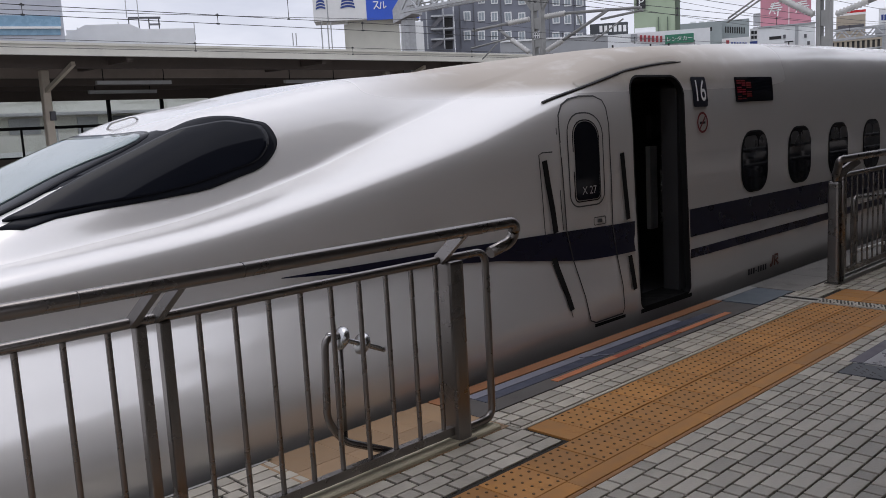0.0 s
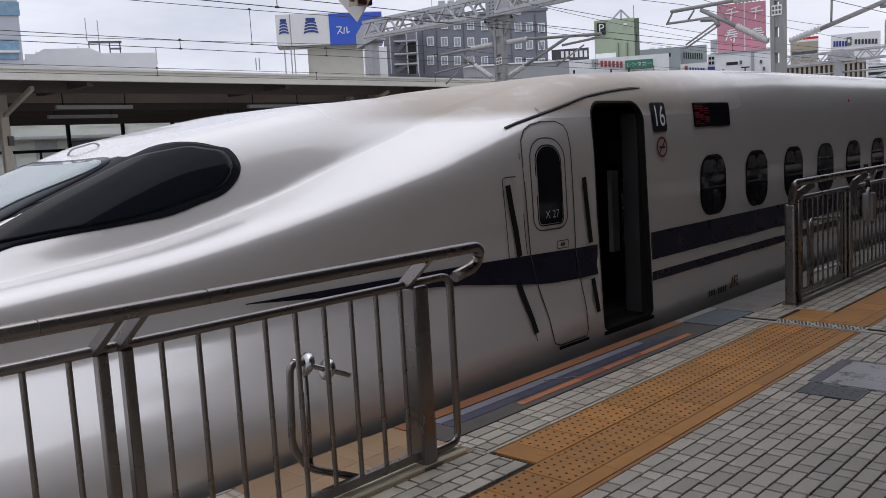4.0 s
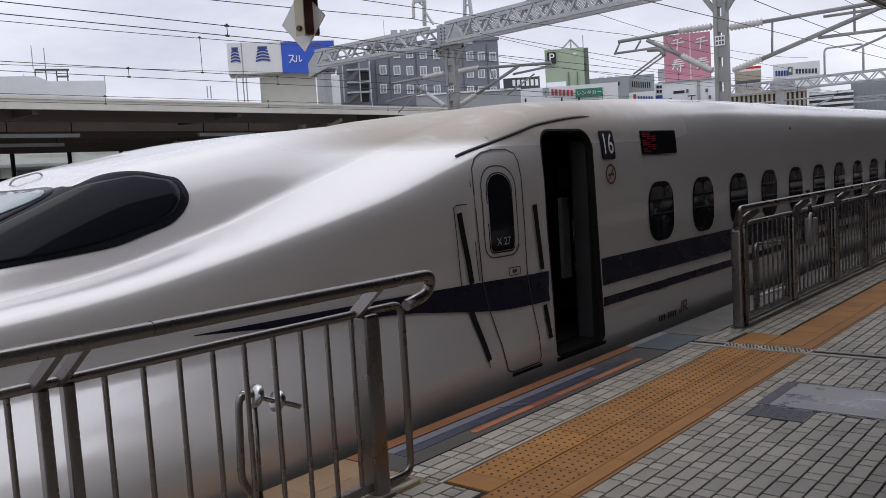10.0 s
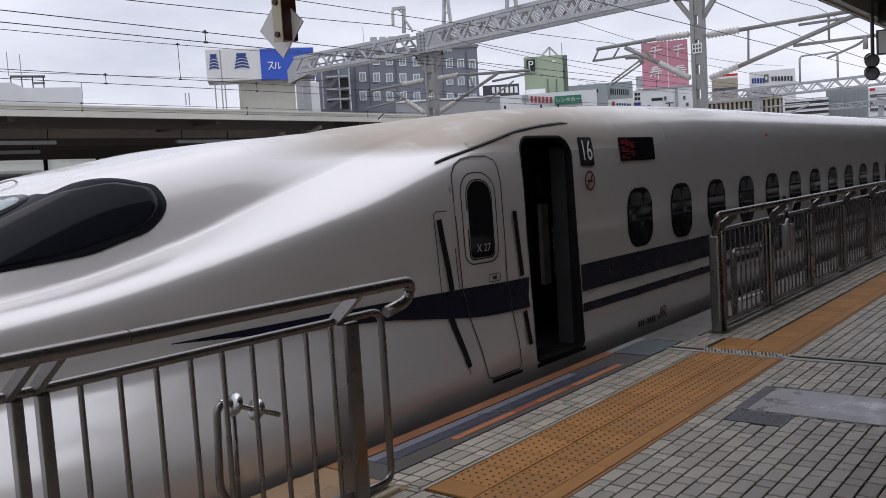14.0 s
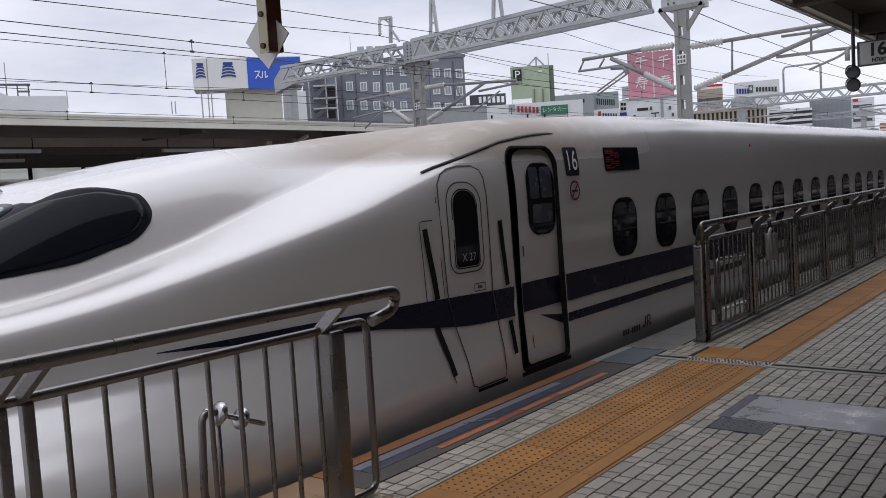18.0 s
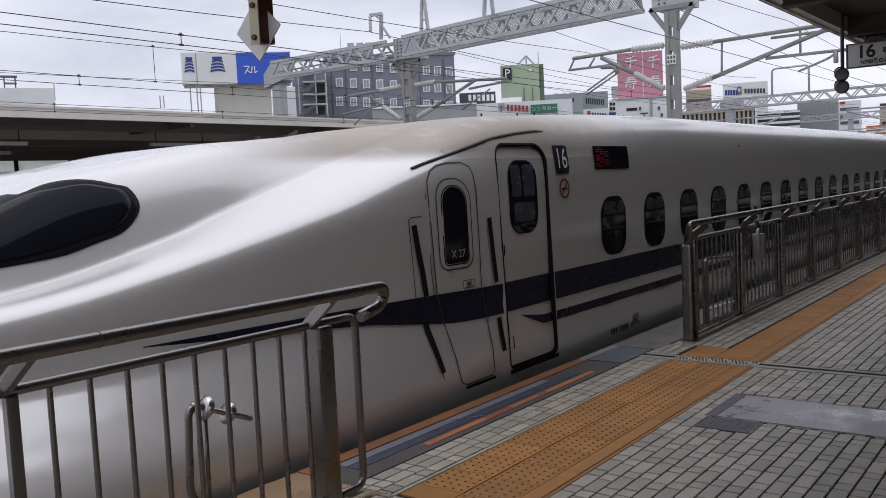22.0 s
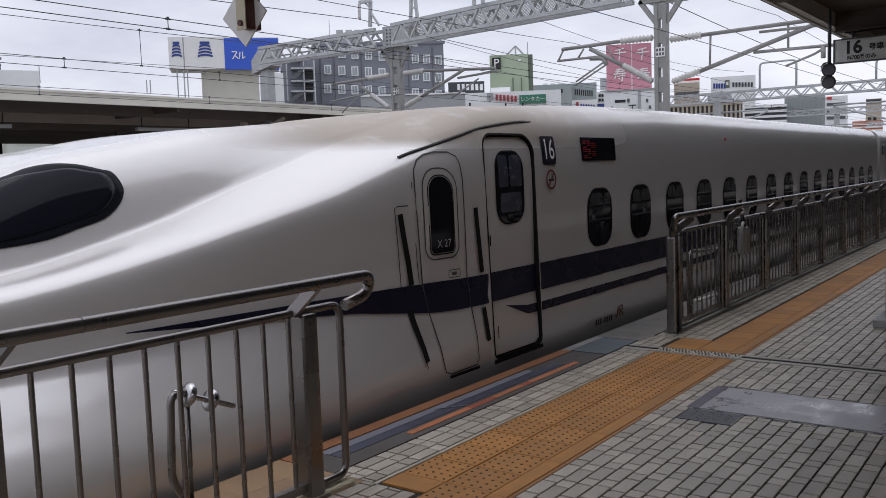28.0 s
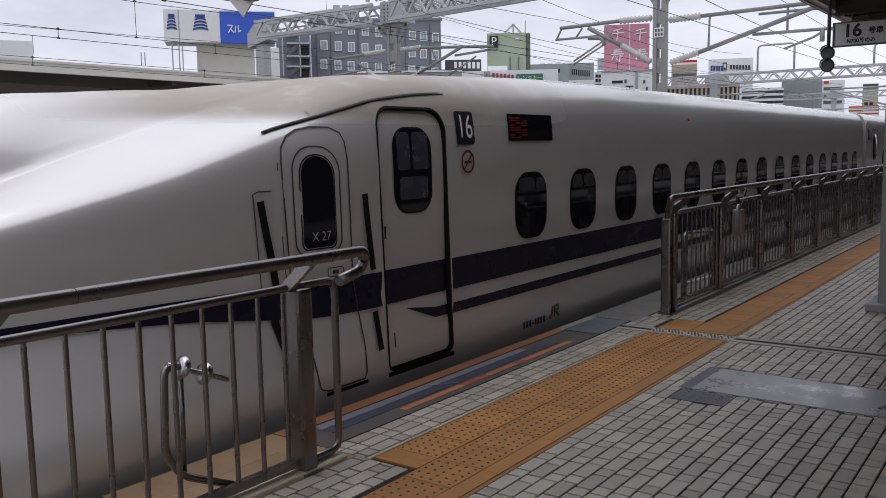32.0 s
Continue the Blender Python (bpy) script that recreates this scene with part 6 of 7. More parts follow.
office_window(of, -4.81, 17.53)
office_window(of, -4.91, 15.31)
office_window(of, -5.02, 12.88)
office_window(of, -3.12, 17.38)
office_window(of, -3.21, 15.17)
office_window(of, -3.32, 12.76)
office_window(of, -1.35, 17.22)
office_window(of, -1.44, 15.03)
office_window(of, -1.54, 12.64)
office_window(of, 0.43, 17.04)
office_window(of, 0.34, 14.84)
office_window(of, 0.24, 12.48)
office_window(of, 4.80, 16.59)
office_window(of, 4.72, 14.38)
office_window(of, 4.64, 12.10)
office_window(of, 6.29, 16.45)
office_window(of, 6.21, 14.22)
office_window(of, 6.13, 11.95)
office_window(of, 7.82, 16.30)
office_window(of, 7.74, 14.05)
office_window(of, 7.67, 11.79)
slab(of, "drainpipe", -7.78, -7.69, 11.35, 18.36, -0.12, -0.02, M_GREYDARK)
slab(of, "drainpipe", -5.94, -5.85, 11.29, 18.32, -0.12, -0.02, M_GREYDARK)
slab(of, "drainpipe", -2.39, -2.30, 11.19, 18.23, -0.12, -0.02, M_GREYDARK)
slab(of, "drainpipe", 1.47, 1.56, 11.08, 18.14, -0.12, -0.02, M_GREYDARK)
slab(of, "drainpipe", 3.79, 3.87, 11.01, 18.08, -0.12, -0.02, M_GREYDARK)
slab(of, "drainpipe", 7.00, 7.09, 10.92, 18.00, -0.12, -0.02, M_GREYDARK)
lh = front("low_hall", "low pale grey hall in front of the office block", "building", 38.13, 108)
slab(lh, "wall", -6.49, 6.52, -1.85, 11.32, 0.0, 6, M_GREYWALL)
slab(lh, "roof_edge", -6.44, 6.55, 11.19, 11.39, -0.2, 0.4, M_WHITEWALL)
gr = front("green_tower", "pale green tower with a parking sign", "building", 31.74, 165)
slab(gr, "wall", -3.63, 3.61, -1.85, 23.12, 0.0, 14, M_GREEN)
# right face: its shade is put into a darker green
slab(gr, "right_face", 3.61, 4.51, -1.85, 23.12, 1.0, 14, M_GREENDARK)
parking_sign(gr, -3.14, -1.54, 20.49, 22.60)
roof_frame(gr, (-0.53, 23.15), (1.32, 24.95), (3.08, 22.99))
slab(gr, "antenna", 3.53, 3.69, 22.96, 25.47, 1, 1.3, M_GALV)
slab(gr, "lamp", 1.67, 2.31, 21.88, 22.19, -0.3, 0, M_WHITE)
slab(gr, "vent_shaft", 0.58, 0.79, 15.40, 18.78, -0.3, 0, M_GREENDARK)
slab(gr, "vent_shaft", 2.18, 2.39, 15.33, 18.71, -0.3, 0, M_GREENDARK)
ren = front("rental_shop", "long low white shop with a coloured sign band", "building", 31.55, 150)
slab(ren, "wall", -8.33, 8.26, -1.85, 14.92, 0.0, 12, M_WHITEWALL)
slab(ren, "roof_box", -3.77, -0.38, 14.92, 15.88, 2, 6, M_WHITEWALL)
slab(ren, "green_sign", 1.13, 5.67, 12.77, 14.21, -0.3, 0, M_GREENSIGN, 'green sign panel')
slab(ren, "red_letter_shape", -2.94, -2.55, 13.50, 14.51, -0.25, 0, M_SIGNRED)
slab(ren, "red_letter_shape", -2.29, -1.90, 13.42, 14.44, -0.25, 0, M_SIGNRED)
slab(ren, "red_letter_shape", -1.64, -1.25, 13.35, 14.36, -0.25, 0, M_SIGNRED)
slab(ren, "red_letter_shape", -0.99, -0.60, 13.27, 14.29, -0.25, 0, M_SIGNRED)
slab(ren, "red_letter_shape", -0.34, 0.05, 13.20, 14.21, -0.25, 0, M_SIGNRED)
slab(ren, "red_letter_shape", 0.31, 0.69, 13.13, 14.14, -0.25, 0, M_SIGNRED)
letters("\u30ec\u30f3\u30bf\u30ab\u30fc", 0.85, M_WHITE, ren, (3.40, -0.34, 13.44))
slab(ren, "round_mark", -4.40, -3.32, 13.64, 14.80, -0.2, 0, M_GREYWALL)
slab(ren, "floodlight", -7.52, -7.22, 12.62, 13.20, -1.0, -0.6, M_INK)
slab(ren, "floodlight", -1.37, -1.08, 12.38, 12.95, -1.0, -0.6, M_INK)
slab(ren, "floodlight", 1.54, 1.83, 12.26, 12.84, -1.0, -0.6, M_INK)
ds = front("roof_sign", "dark roof sign with white bars", "sign", 34.58, 158)
slab(ds, "wall", -3.29, 3.28, 15.66, 17.69, 0.0, 2, M_SIGNDARK)
slab(ds, "sign_bar", -1.64, -1.13, 16.22, 17.33, -0.1, 0, M_WHITE)
slab(ds, "sign_bar", -0.82, -0.31, 16.19, 17.30, -0.1, 0, M_WHITE)
slab(ds, "sign_bar", 0.00, 0.51, 16.16, 17.27, -0.1, 0, M_WHITE)
slab(ds, "sign_bar", 0.82, 1.34, 16.13, 17.24, -0.1, 0, M_WHITE)
slab(ds, "sign_bar", 1.64, 2.16, 16.10, 17.21, -0.1, 0, M_WHITE)
slab(ds, "sign_bar", 2.46, 2.98, 16.07, 17.18, -0.1, 0, M_WHITE)
slab(ds, "support", -2.29, 2.28, -1.85, 15.66, 0.5, 1.5, M_GREYWALL)
gw = front("grey_hall", "light grey hall with a row of dark windows", "building", 29.11, 200)
slab(gw, "wall", -4.95, 4.92, -1.85, 20.49, 0.0, 20, M_GREYHALL)
slab(gw, "window", -1.19, -0.42, 18.43, 19.26, -0.1, 0, M_INK)
slab(gw, "window", -0.09, 0.68, 18.46, 19.29, -0.1, 0, M_INK)
slab(gw, "window", 1.02, 1.78, 18.48, 19.31, -0.1, 0, M_INK)
slab(gw, "window", 2.12, 2.88, 18.51, 19.34, -0.1, 0, M_INK)
slab(gw, "roof_unit", -1.66, -0.50, 20.55, 21.19, 4, 6, M_WHITEWALL)
slab(gw, "roof_unit", 0.14, 1.29, 20.53, 21.16, 4, 6, M_WHITEWALL)
slab(gw, "roof_unit", 1.93, 3.08, 20.51, 21.14, 4, 6, M_WHITEWALL)
gf = front("louvred_building", "grey-green front with louvred windows", "building", 26.90, 202)
slab(gf, "wall", -2.82, 2.81, -1.85, 20.69, 0.0, 20, M_GREYHALL)
slab(gf, "louvre", -2.15, -1.90, 18.04, 19.38, -0.1, 0, M_INK)
slab(gf, "louvre", -1.68, -1.42, 17.98, 19.32, -0.1, 0, M_INK)
slab(gf, "louvre", -1.21, -0.95, 17.91, 19.26, -0.1, 0, M_INK)
slab(gf, "louvre", -0.73, -0.48, 17.85, 19.20, -0.1, 0, M_INK)
slab(gf, "louvre", -0.26, -0.00, 17.79, 19.14, -0.1, 0, M_INK)
slab(gf, "louvre", 0.21, 0.47, 17.73, 19.07, -0.1, 0, M_INK)
slab(gf, "louvre", 0.69, 0.94, 17.67, 19.01, -0.1, 0, M_INK)
slab(gf, "louvre", 1.16, 1.41, 17.61, 18.95, -0.1, 0, M_INK)
slab(gf, "louvre", 1.63, 1.88, 17.55, 18.89, -0.1, 0, M_INK)
sz = front("shop_sign", "white shop sign with a red mark and blue letters", "sign", 26.89, 199)
slab(sz, "wall", -2.85, 2.83, 13.96, 16.62, 0.0, 1, M_WHITE)
slab(sz, "red_mark", -1.96, -1.33, 14.54, 16.19, -0.2, 0, M_SIGNRED)
slab(sz, "blue_letter_shape", -0.95, -0.62, 14.63, 15.77, -0.2, 0, M_BLUEDARK)
slab(sz, "blue_letter_shape", -0.38, -0.05, 14.57, 15.71, -0.2, 0, M_BLUEDARK)
slab(sz, "blue_letter_shape", 0.19, 0.51, 14.50, 15.64, -0.2, 0, M_BLUEDARK)
slab(sz, "blue_letter_shape", 0.75, 1.08, 14.44, 15.58, -0.2, 0, M_BLUEDARK)
slab(sz, "blue_letter_shape", 1.32, 1.65, 14.38, 15.51, -0.2, 0, M_BLUEDARK)
slab(sz, "blue_letter_shape", 1.88, 2.21, 14.31, 15.45, -0.2, 0, M_BLUEDARK)
slab(sz, "support", -2.85, 2.83, -1.85, 13.96, 0.2, 0.9, M_GREYHALL)
ss = front("small_sign", "narrow white sign column with dark bars", "sign", 25.83, 204)
slab(ss, "wall", -0.84, 0.83, -1.85, 18.62, 0.0, 1, M_WHITE)
slab(ss, "sign_bar", -0.56, -0.04, 17.48, 18.12, -0.1, 0, M_INK)
slab(ss, "sign_bar", 0.08, 0.60, 17.45, 18.09, -0.1, 0, M_INK)
slab(ss, "sign_bar", -0.58, -0.06, 16.44, 17.09, -0.1, 0, M_INK)
slab(ss, "sign_bar", 0.07, 0.58, 16.41, 17.06, -0.1, 0, M_INK)
slab(ss, "blue_band", -0.86, 0.69, 15.14, 15.91, -0.12, 0, M_BLUEDARK)
wh = front("white_building", "broad white building with a vent", "building", 24.17, 230)
slab(wh, "wall", -7.21, 7.11, -1.85, 20.87, 0.0, 20, M_WHITEWALL)
slab(wh, "vent", -3.15, -0.42, 17.78, 18.50, -0.1, 0, M_INK)
slab(wh, "pilaster", 2.71, 3.42, 14.06, 20.56, -0.4, 0, M_GREYWALL)
slab(wh, "parapet", -6.86, 7.15, 20.72, 21.08, -0.3, 1, M_GREYWALL)
slab(wh, "fitting", -4.19, -3.61, 15.99, 16.86, -0.3, 0, M_GREYDARK)
slab(wh, "fitting", 0.01, 0.58, 17.82, 18.69, -0.3, 0, M_GREYDARK)
slab(wh, "fitting", 4.71, 5.28, 17.58, 18.44, -0.3, 0, M_GREYDARK)
slab(wh, "fitting", 5.40, 5.97, 15.81, 16.68, -0.3, 0, M_GREYDARK)
slab(wh, "wall_lamp", 1.12, 1.40, 14.29, 17.04, -1, -0.8, M_INK)
slab(wh, "wall_lamp", 0.28, 2.28, 16.75, 17.04, -1, -0.8, M_INK)
pk = front("pink_billboard", "faded pink billboard with white brush strokes", "billboard", 24.03, 240)
slab(pk, "wall", -5.98, 5.92, 21.68, 33.97, 0.0, 3, M_PINK)
slab(pk, "divider", 0.59, 0.89, 21.64, 33.93, -0.15, 0, M_PALEPINK)
brush(pk, -2.33, 31.43, 0, 1.73)
brush(pk, -2.42, 25.88, 1, 1.73)
brush(pk, 3.60, 31.21, 0, 1.73)
brush(pk, 3.83, 25.67, 1, 1.73)
slab(pk, "stand", -3.98, 3.92, -1.85, 21.68, 0.5, 2.5, M_WHITEWALL)
slab(pk, "side_box", -7.71, -6.05, 22.35, 25.37, 0.2, 2, M_GREYWALL)
be = front("beige_building", "beige building with a red and white sign strip", "building", 20.46, 260)
slab(be, "wall", -3.54, 3.51, -1.85, 24.52, 0.0, 12, M_BEIGEB)
slab(be, "red_strip", -2.70, 3.55, 25.14, 25.78, 0.5, 2, M_RED)
slab(be, "white_strip", -3.02, 3.55, 24.51, 25.15, 0.5, 2, M_WHITE)
slab(be, "window_band", -3.21, 3.21, 21.15, 21.95, -0.1, 0, M_GREYDARK)
sr = front("white_sign_building", "white building with a broad sign of blue and dark bars", "building", 17.67, 340)
slab(sr, "wall", -7.90, 7.78, -1.85, 32.99, 0.0, 14, M_WHITEWALL)
slab(sr, "blue_bar", -7.09, -6.41, 28.87, 30.74, -0.2, 0, M_BLUEDARK)
slab(sr, "blue_bar", -6.17, -5.49, 28.81, 30.68, -0.2, 0, M_BLUEDARK)
slab(sr, "blue_bar", -5.25, -4.56, 28.75, 30.62, -0.2, 0, M_BLUEDARK)
slab(sr, "blue_bar", -4.32, -3.64, 28.69, 30.56, -0.2, 0, M_BLUEDARK)
slab(sr, "blue_bar", -3.40, -2.73, 28.63, 30.50, -0.2, 0, M_BLUEDARK)
slab(sr, "dark_bar", -0.30, 0.42, 29.06, 30.71, -0.2, 0, M_SIGNDARK)
slab(sr, "dark_bar", 0.78, 1.49, 28.99, 30.64, -0.2, 0, M_SIGNDARK)
slab(sr, "dark_bar", 1.84, 2.56, 28.92, 30.57, -0.2, 0, M_SIGNDARK)
slab(sr, "dark_bar", 2.91, 3.62, 28.85, 30.50, -0.2, 0, M_SIGNDARK)
slab(sr, "dark_bar", 3.98, 4.68, 28.79, 30.44, -0.2, 0, M_SIGNDARK)
slab(sr, "dark_bar", 5.04, 5.74, 28.72, 30.37, -0.2, 0, M_SIGNDARK)
slab(sr, "dark_bar", 6.10, 6.80, 28.65, 30.30, -0.2, 0, M_SIGNDARK)
slab(sr, "dark_frame", -2.88, -1.29, 28.78, 31.68, -0.2, 0, M_GREENDARK)
slab(sr, "white_core", -2.48, -1.69, 29.82, 31.06, -0.3, -0.2, M_WHITE)
sp = front("ribbed_building", "pale building with tall vertical ribs and dark bands", "building", 19.39, 248)
slab(sp, "wall", -10.04, 9.80, -1.85, 17.38, 0.0, 8, M_DARKBAND)
slab(sp, "rib", -9.59, -9.01, 10.76, 17.58, -0.8, 0, M_BEIGEB, 'tall beige rib')
slab(sp, "rib", -8.41, -7.83, 10.70, 17.58, -0.8, 0, M_BEIGEB, 'tall beige rib')
slab(sp, "rib", -7.23, -6.66, 10.65, 17.58, -0.8, 0, M_BEIGEB, 'tall beige rib')
slab(sp, "rib", -6.06, -5.49, 10.59, 17.58, -0.8, 0, M_BEIGEB, 'tall beige rib')
slab(sp, "rib", -4.89, -4.32, 10.54, 17.57, -0.8, 0, M_BEIGEB, 'tall beige rib')
slab(sp, "rib", -3.72, -3.15, 10.49, 17.57, -0.8, 0, M_BEIGEB, 'tall beige rib')
slab(sp, "rib", -2.55, -1.99, 10.43, 17.57, -0.8, 0, M_BEIGEB, 'tall beige rib')
slab(sp, "rib", -1.39, -0.83, 10.38, 17.56, -0.8, 0, M_BEIGEB, 'tall beige rib')
slab(sp, "rib", -0.24, 0.33, 10.32, 17.56, -0.8, 0, M_BEIGEB, 'tall beige rib')
slab(sp, "rib", 0.92, 1.48, 10.27, 17.56, -0.8, 0, M_BEIGEB, 'tall beige rib')
slab(sp, "rib", 2.07, 2.63, 10.22, 17.56, -0.8, 0, M_BEIGEB, 'tall beige rib')
slab(sp, "rib", 3.22, 3.77, 10.16, 17.55, -0.8, 0, M_BEIGEB, 'tall beige rib')
slab(sp, "rib", 4.36, 4.92, 10.11, 17.55, -0.8, 0, M_BEIGEB, 'tall beige rib')
slab(sp, "rib", 5.50, 6.06, 10.06, 17.55, -0.8, 0, M_BEIGEB, 'tall beige rib')
slab(sp, "rib", 6.64, 7.19, 10.00, 17.54, -0.8, 0, M_BEIGEB, 'tall beige rib')
slab(sp, "rib", 7.77, 8.32, 9.95, 17.54, -0.8, 0, M_BEIGEB, 'tall beige rib')
slab(sp, "rib", 8.90, 9.45, 9.90, 17.54, -0.8, 0, M_BEIGEB, 'tall beige rib')
slab(sp, "cornice", -10.00, 9.81, 16.92, 17.84, -1.0, 0.5, M_BEIGEB)
pd = front("parking_deck", "grey parking deck with open levels", "building", 15.77, 252)
slab(pd, "wall", -5.38, 5.29, -1.85, 16.57, 0.0, 20, M_GREYDARK)
slab(pd, "deck", -5.37, 5.29, 15.81, 16.42, -1.2, 2, M_WHITEWALL, 'pale concrete deck edge')
slab(pd, "deck", -5.37, 5.29, 14.44, 15.05, -1.2, 2, M_WHITEWALL, 'pale concrete deck edge')
slab(pd, "deck", -5.38, 5.29, 13.07, 13.68, -1.2, 2, M_WHITEWALL, 'pale concrete deck edge')
slab(pd, "deck", -5.38, 5.29, 11.69, 12.30, -1.2, 2, M_WHITEWALL, 'pale concrete deck edge')
slab(pd, "deck", -5.38, 5.30, 10.32, 10.93, -1.2, 2, M_WHITEWALL, 'pale concrete deck edge')
gc = front("grey_drum_building", "pale grey drum-shaped building with vertical panels", "building", 13.54, 256)
slab(gc, "wall", -5.15, 5.07, -1.85, 18.49, 0.0, 18, M_GREYHALL)
slab(gc, "panel_rib", -4.72, -4.50, 8.80, 18.64, -0.5, 0, M_GREYWALL)
slab(gc, "panel_rib", -3.57, -3.35, 8.74, 18.56, -0.5, 0, M_GREYWALL)
slab(gc, "panel_rib", -2.42, -2.21, 8.69, 18.49, -0.5, 0, M_GREYWALL)
slab(gc, "panel_rib", -1.28, -1.07, 8.63, 18.42, -0.5, 0, M_GREYWALL)
slab(gc, "panel_rib", -0.14, 0.07, 8.58, 18.34, -0.5, 0, M_GREYWALL)
slab(gc, "panel_rib", 0.99, 1.20, 8.52, 18.27, -0.5, 0, M_GREYWALL)
slab(gc, "panel_rib", 2.12, 2.33, 8.46, 18.20, -0.5, 0, M_GREYWALL)
slab(gc, "panel_rib", 3.25, 3.46, 8.41, 18.12, -0.5, 0, M_GREYWALL)
slab(gc, "panel_rib", 4.37, 4.58, 8.36, 18.05, -0.5, 0, M_GREYWALL)
w2 = front("white_tower", "white building with a small red sign", "building", 11.79, 300)
slab(w2, "wall", -3.25, 3.22, -1.85, 20.95, 0.0, 14, M_WHITEWALL)
slab(w2, "red_sign", -2.79, -1.33, 20.03, 20.74, -0.3, 0, M_RED)
slab(w2, "window_band", -2.78, 2.56, 17.97, 18.85, -0.2, 0, M_GREYDARK)
slab(w2, "window_band", -2.77, 2.57, 15.85, 16.73, -0.2, 0, M_GREYDARK)
slab(w2, "window_band", -2.76, 2.59, 13.73, 14.62, -0.2, 0, M_GREYDARK)
b2 = front("brown_tower", "brown building under the far wires", "building", 9.78, 400)
slab(b2, "wall", -2.93, 2.91, -1.85, 25.27, 0.0, 14, M_BEIGEB)
slab(b2, "dark_band", -2.78, 2.64, 23.42, 25.04, -0.2, 0, M_SIGNDARK)
slab(b2, "window", -2.09, -0.83, 16.57, 17.73, -0.2, 0, M_INK)
slab(b2, "window", -0.20, 1.05, 16.46, 17.62, -0.2, 0, M_INK)
rd = front("orange_roof_shop", "low building with orange roof bands", "building", 10.10, 350)
slab(rd, "wall", -5.00, 4.93, -1.85, 14.54, 0.0, 10, M_ORANGEROOF)
slab(rd, "pale_band", -5.01, 4.92, 13.12, 13.73, -0.3, 0, M_WHITE)
slab(rd, "pale_band", -5.00, 4.93, 11.90, 12.51, -0.3, 0, M_WHITE)
slab(rd, "pale_band", -4.99, 4.94, 10.68, 11.29, -0.3, 0, M_WHITE)
lb = front("office_building", "pale blue-grey office building with blue glass bands", "building", 71.09, 80)
slab(lb, "wall", -3.42, 3.57, -1.85, 16.31, 0.0, 14, M_HAZEWALL)
slab(lb, "glass_band", -3.59, 3.36, 11.47, 12.37, -0.1, 0, M_BLUEGLASS, 'blue glass band')
slab(lb, "glass_band", -3.70, 3.26, 10.79, 11.29, -0.1, 0, M_BLUEGLASS, 'blue glass band')
slab(lb, "pale_band", -3.66, 3.34, 11.29, 11.47, -0.3, 0, M_WHITEWALL)
slab(lb, "glass_band", -3.25, 3.69, 14.30, 15.42, -0.1, 0, M_BLUEGLASS)
lw = front("white_hall", "white hall with a low gable and roof frame", "building", 64.81, 90)
slab(lw, "wall", -5.71, 5.98, -1.85, 12.39, 0.0, 14, M_WHITEWALL)
gable(lw, [(-6.01, 11.76), (-4.02, 12.83), (-0.06, 12.88), (1.52, 12.16)])
slab(lw, "frame_post", -0.11, -0.01, 12.29, 13.56, 1, 1.3, M_GREYDARK)
slab(lw, "frame_post", 0.82, 0.92, 12.28, 13.55, 1, 1.3, M_GREYDARK)
slab(lw, "frame_post", 1.75, 1.86, 12.26, 13.54, 1, 1.3, M_GREYDARK)
slab(lw, "frame_post", 2.69, 2.80, 12.24, 13.53, 1, 1.3, M_GREYDARK)
slab(lw, "frame_beam", -0.09, 2.92, 13.49, 13.65, 0.8, 1.5, M_GREYDARK)
slab(lw, "frame_beam", 1.81, 2.86, 12.89, 13.00, 0.8, 1.5, M_GREYDARK)
slab(lw, "pole", -4.78, -4.71, 11.53, 12.68, 0.5, 0.7, M_GALV)
slab(lw, "pole", -1.08, -1.01, 11.46, 13.15, 0.5, 0.7, M_GALV)
slab(lw, "pole", 5.99, 6.07, 11.32, 12.95, 0.5, 0.7, M_GALV)
slab(lw, "pole", 4.09, 4.17, 11.35, 12.44, 0.5, 0.7, M_GALV)
slab(lw, "pole", 15.70, 15.78, 10.56, 11.80, 0.5, 0.7, M_GALV)
slab(lw, "pole", 16.05, 16.13, 10.55, 11.80, 0.5, 0.7, M_GALV)
slab(lw, "mast", -0.23, -0.15, 13.57, 15.78, 0.5, 0.8, M_GALV)
slab(lw, "mast", 0.84, 0.92, 13.55, 15.57, 0.5, 0.8, M_GALV)

# ---- paving: laid last ----
COL, GAP = 0.0925, 0.0098
paving = thing("paving", "grey rectangular platform tiles laid in rows with dark joints", "paving", kind="structure")


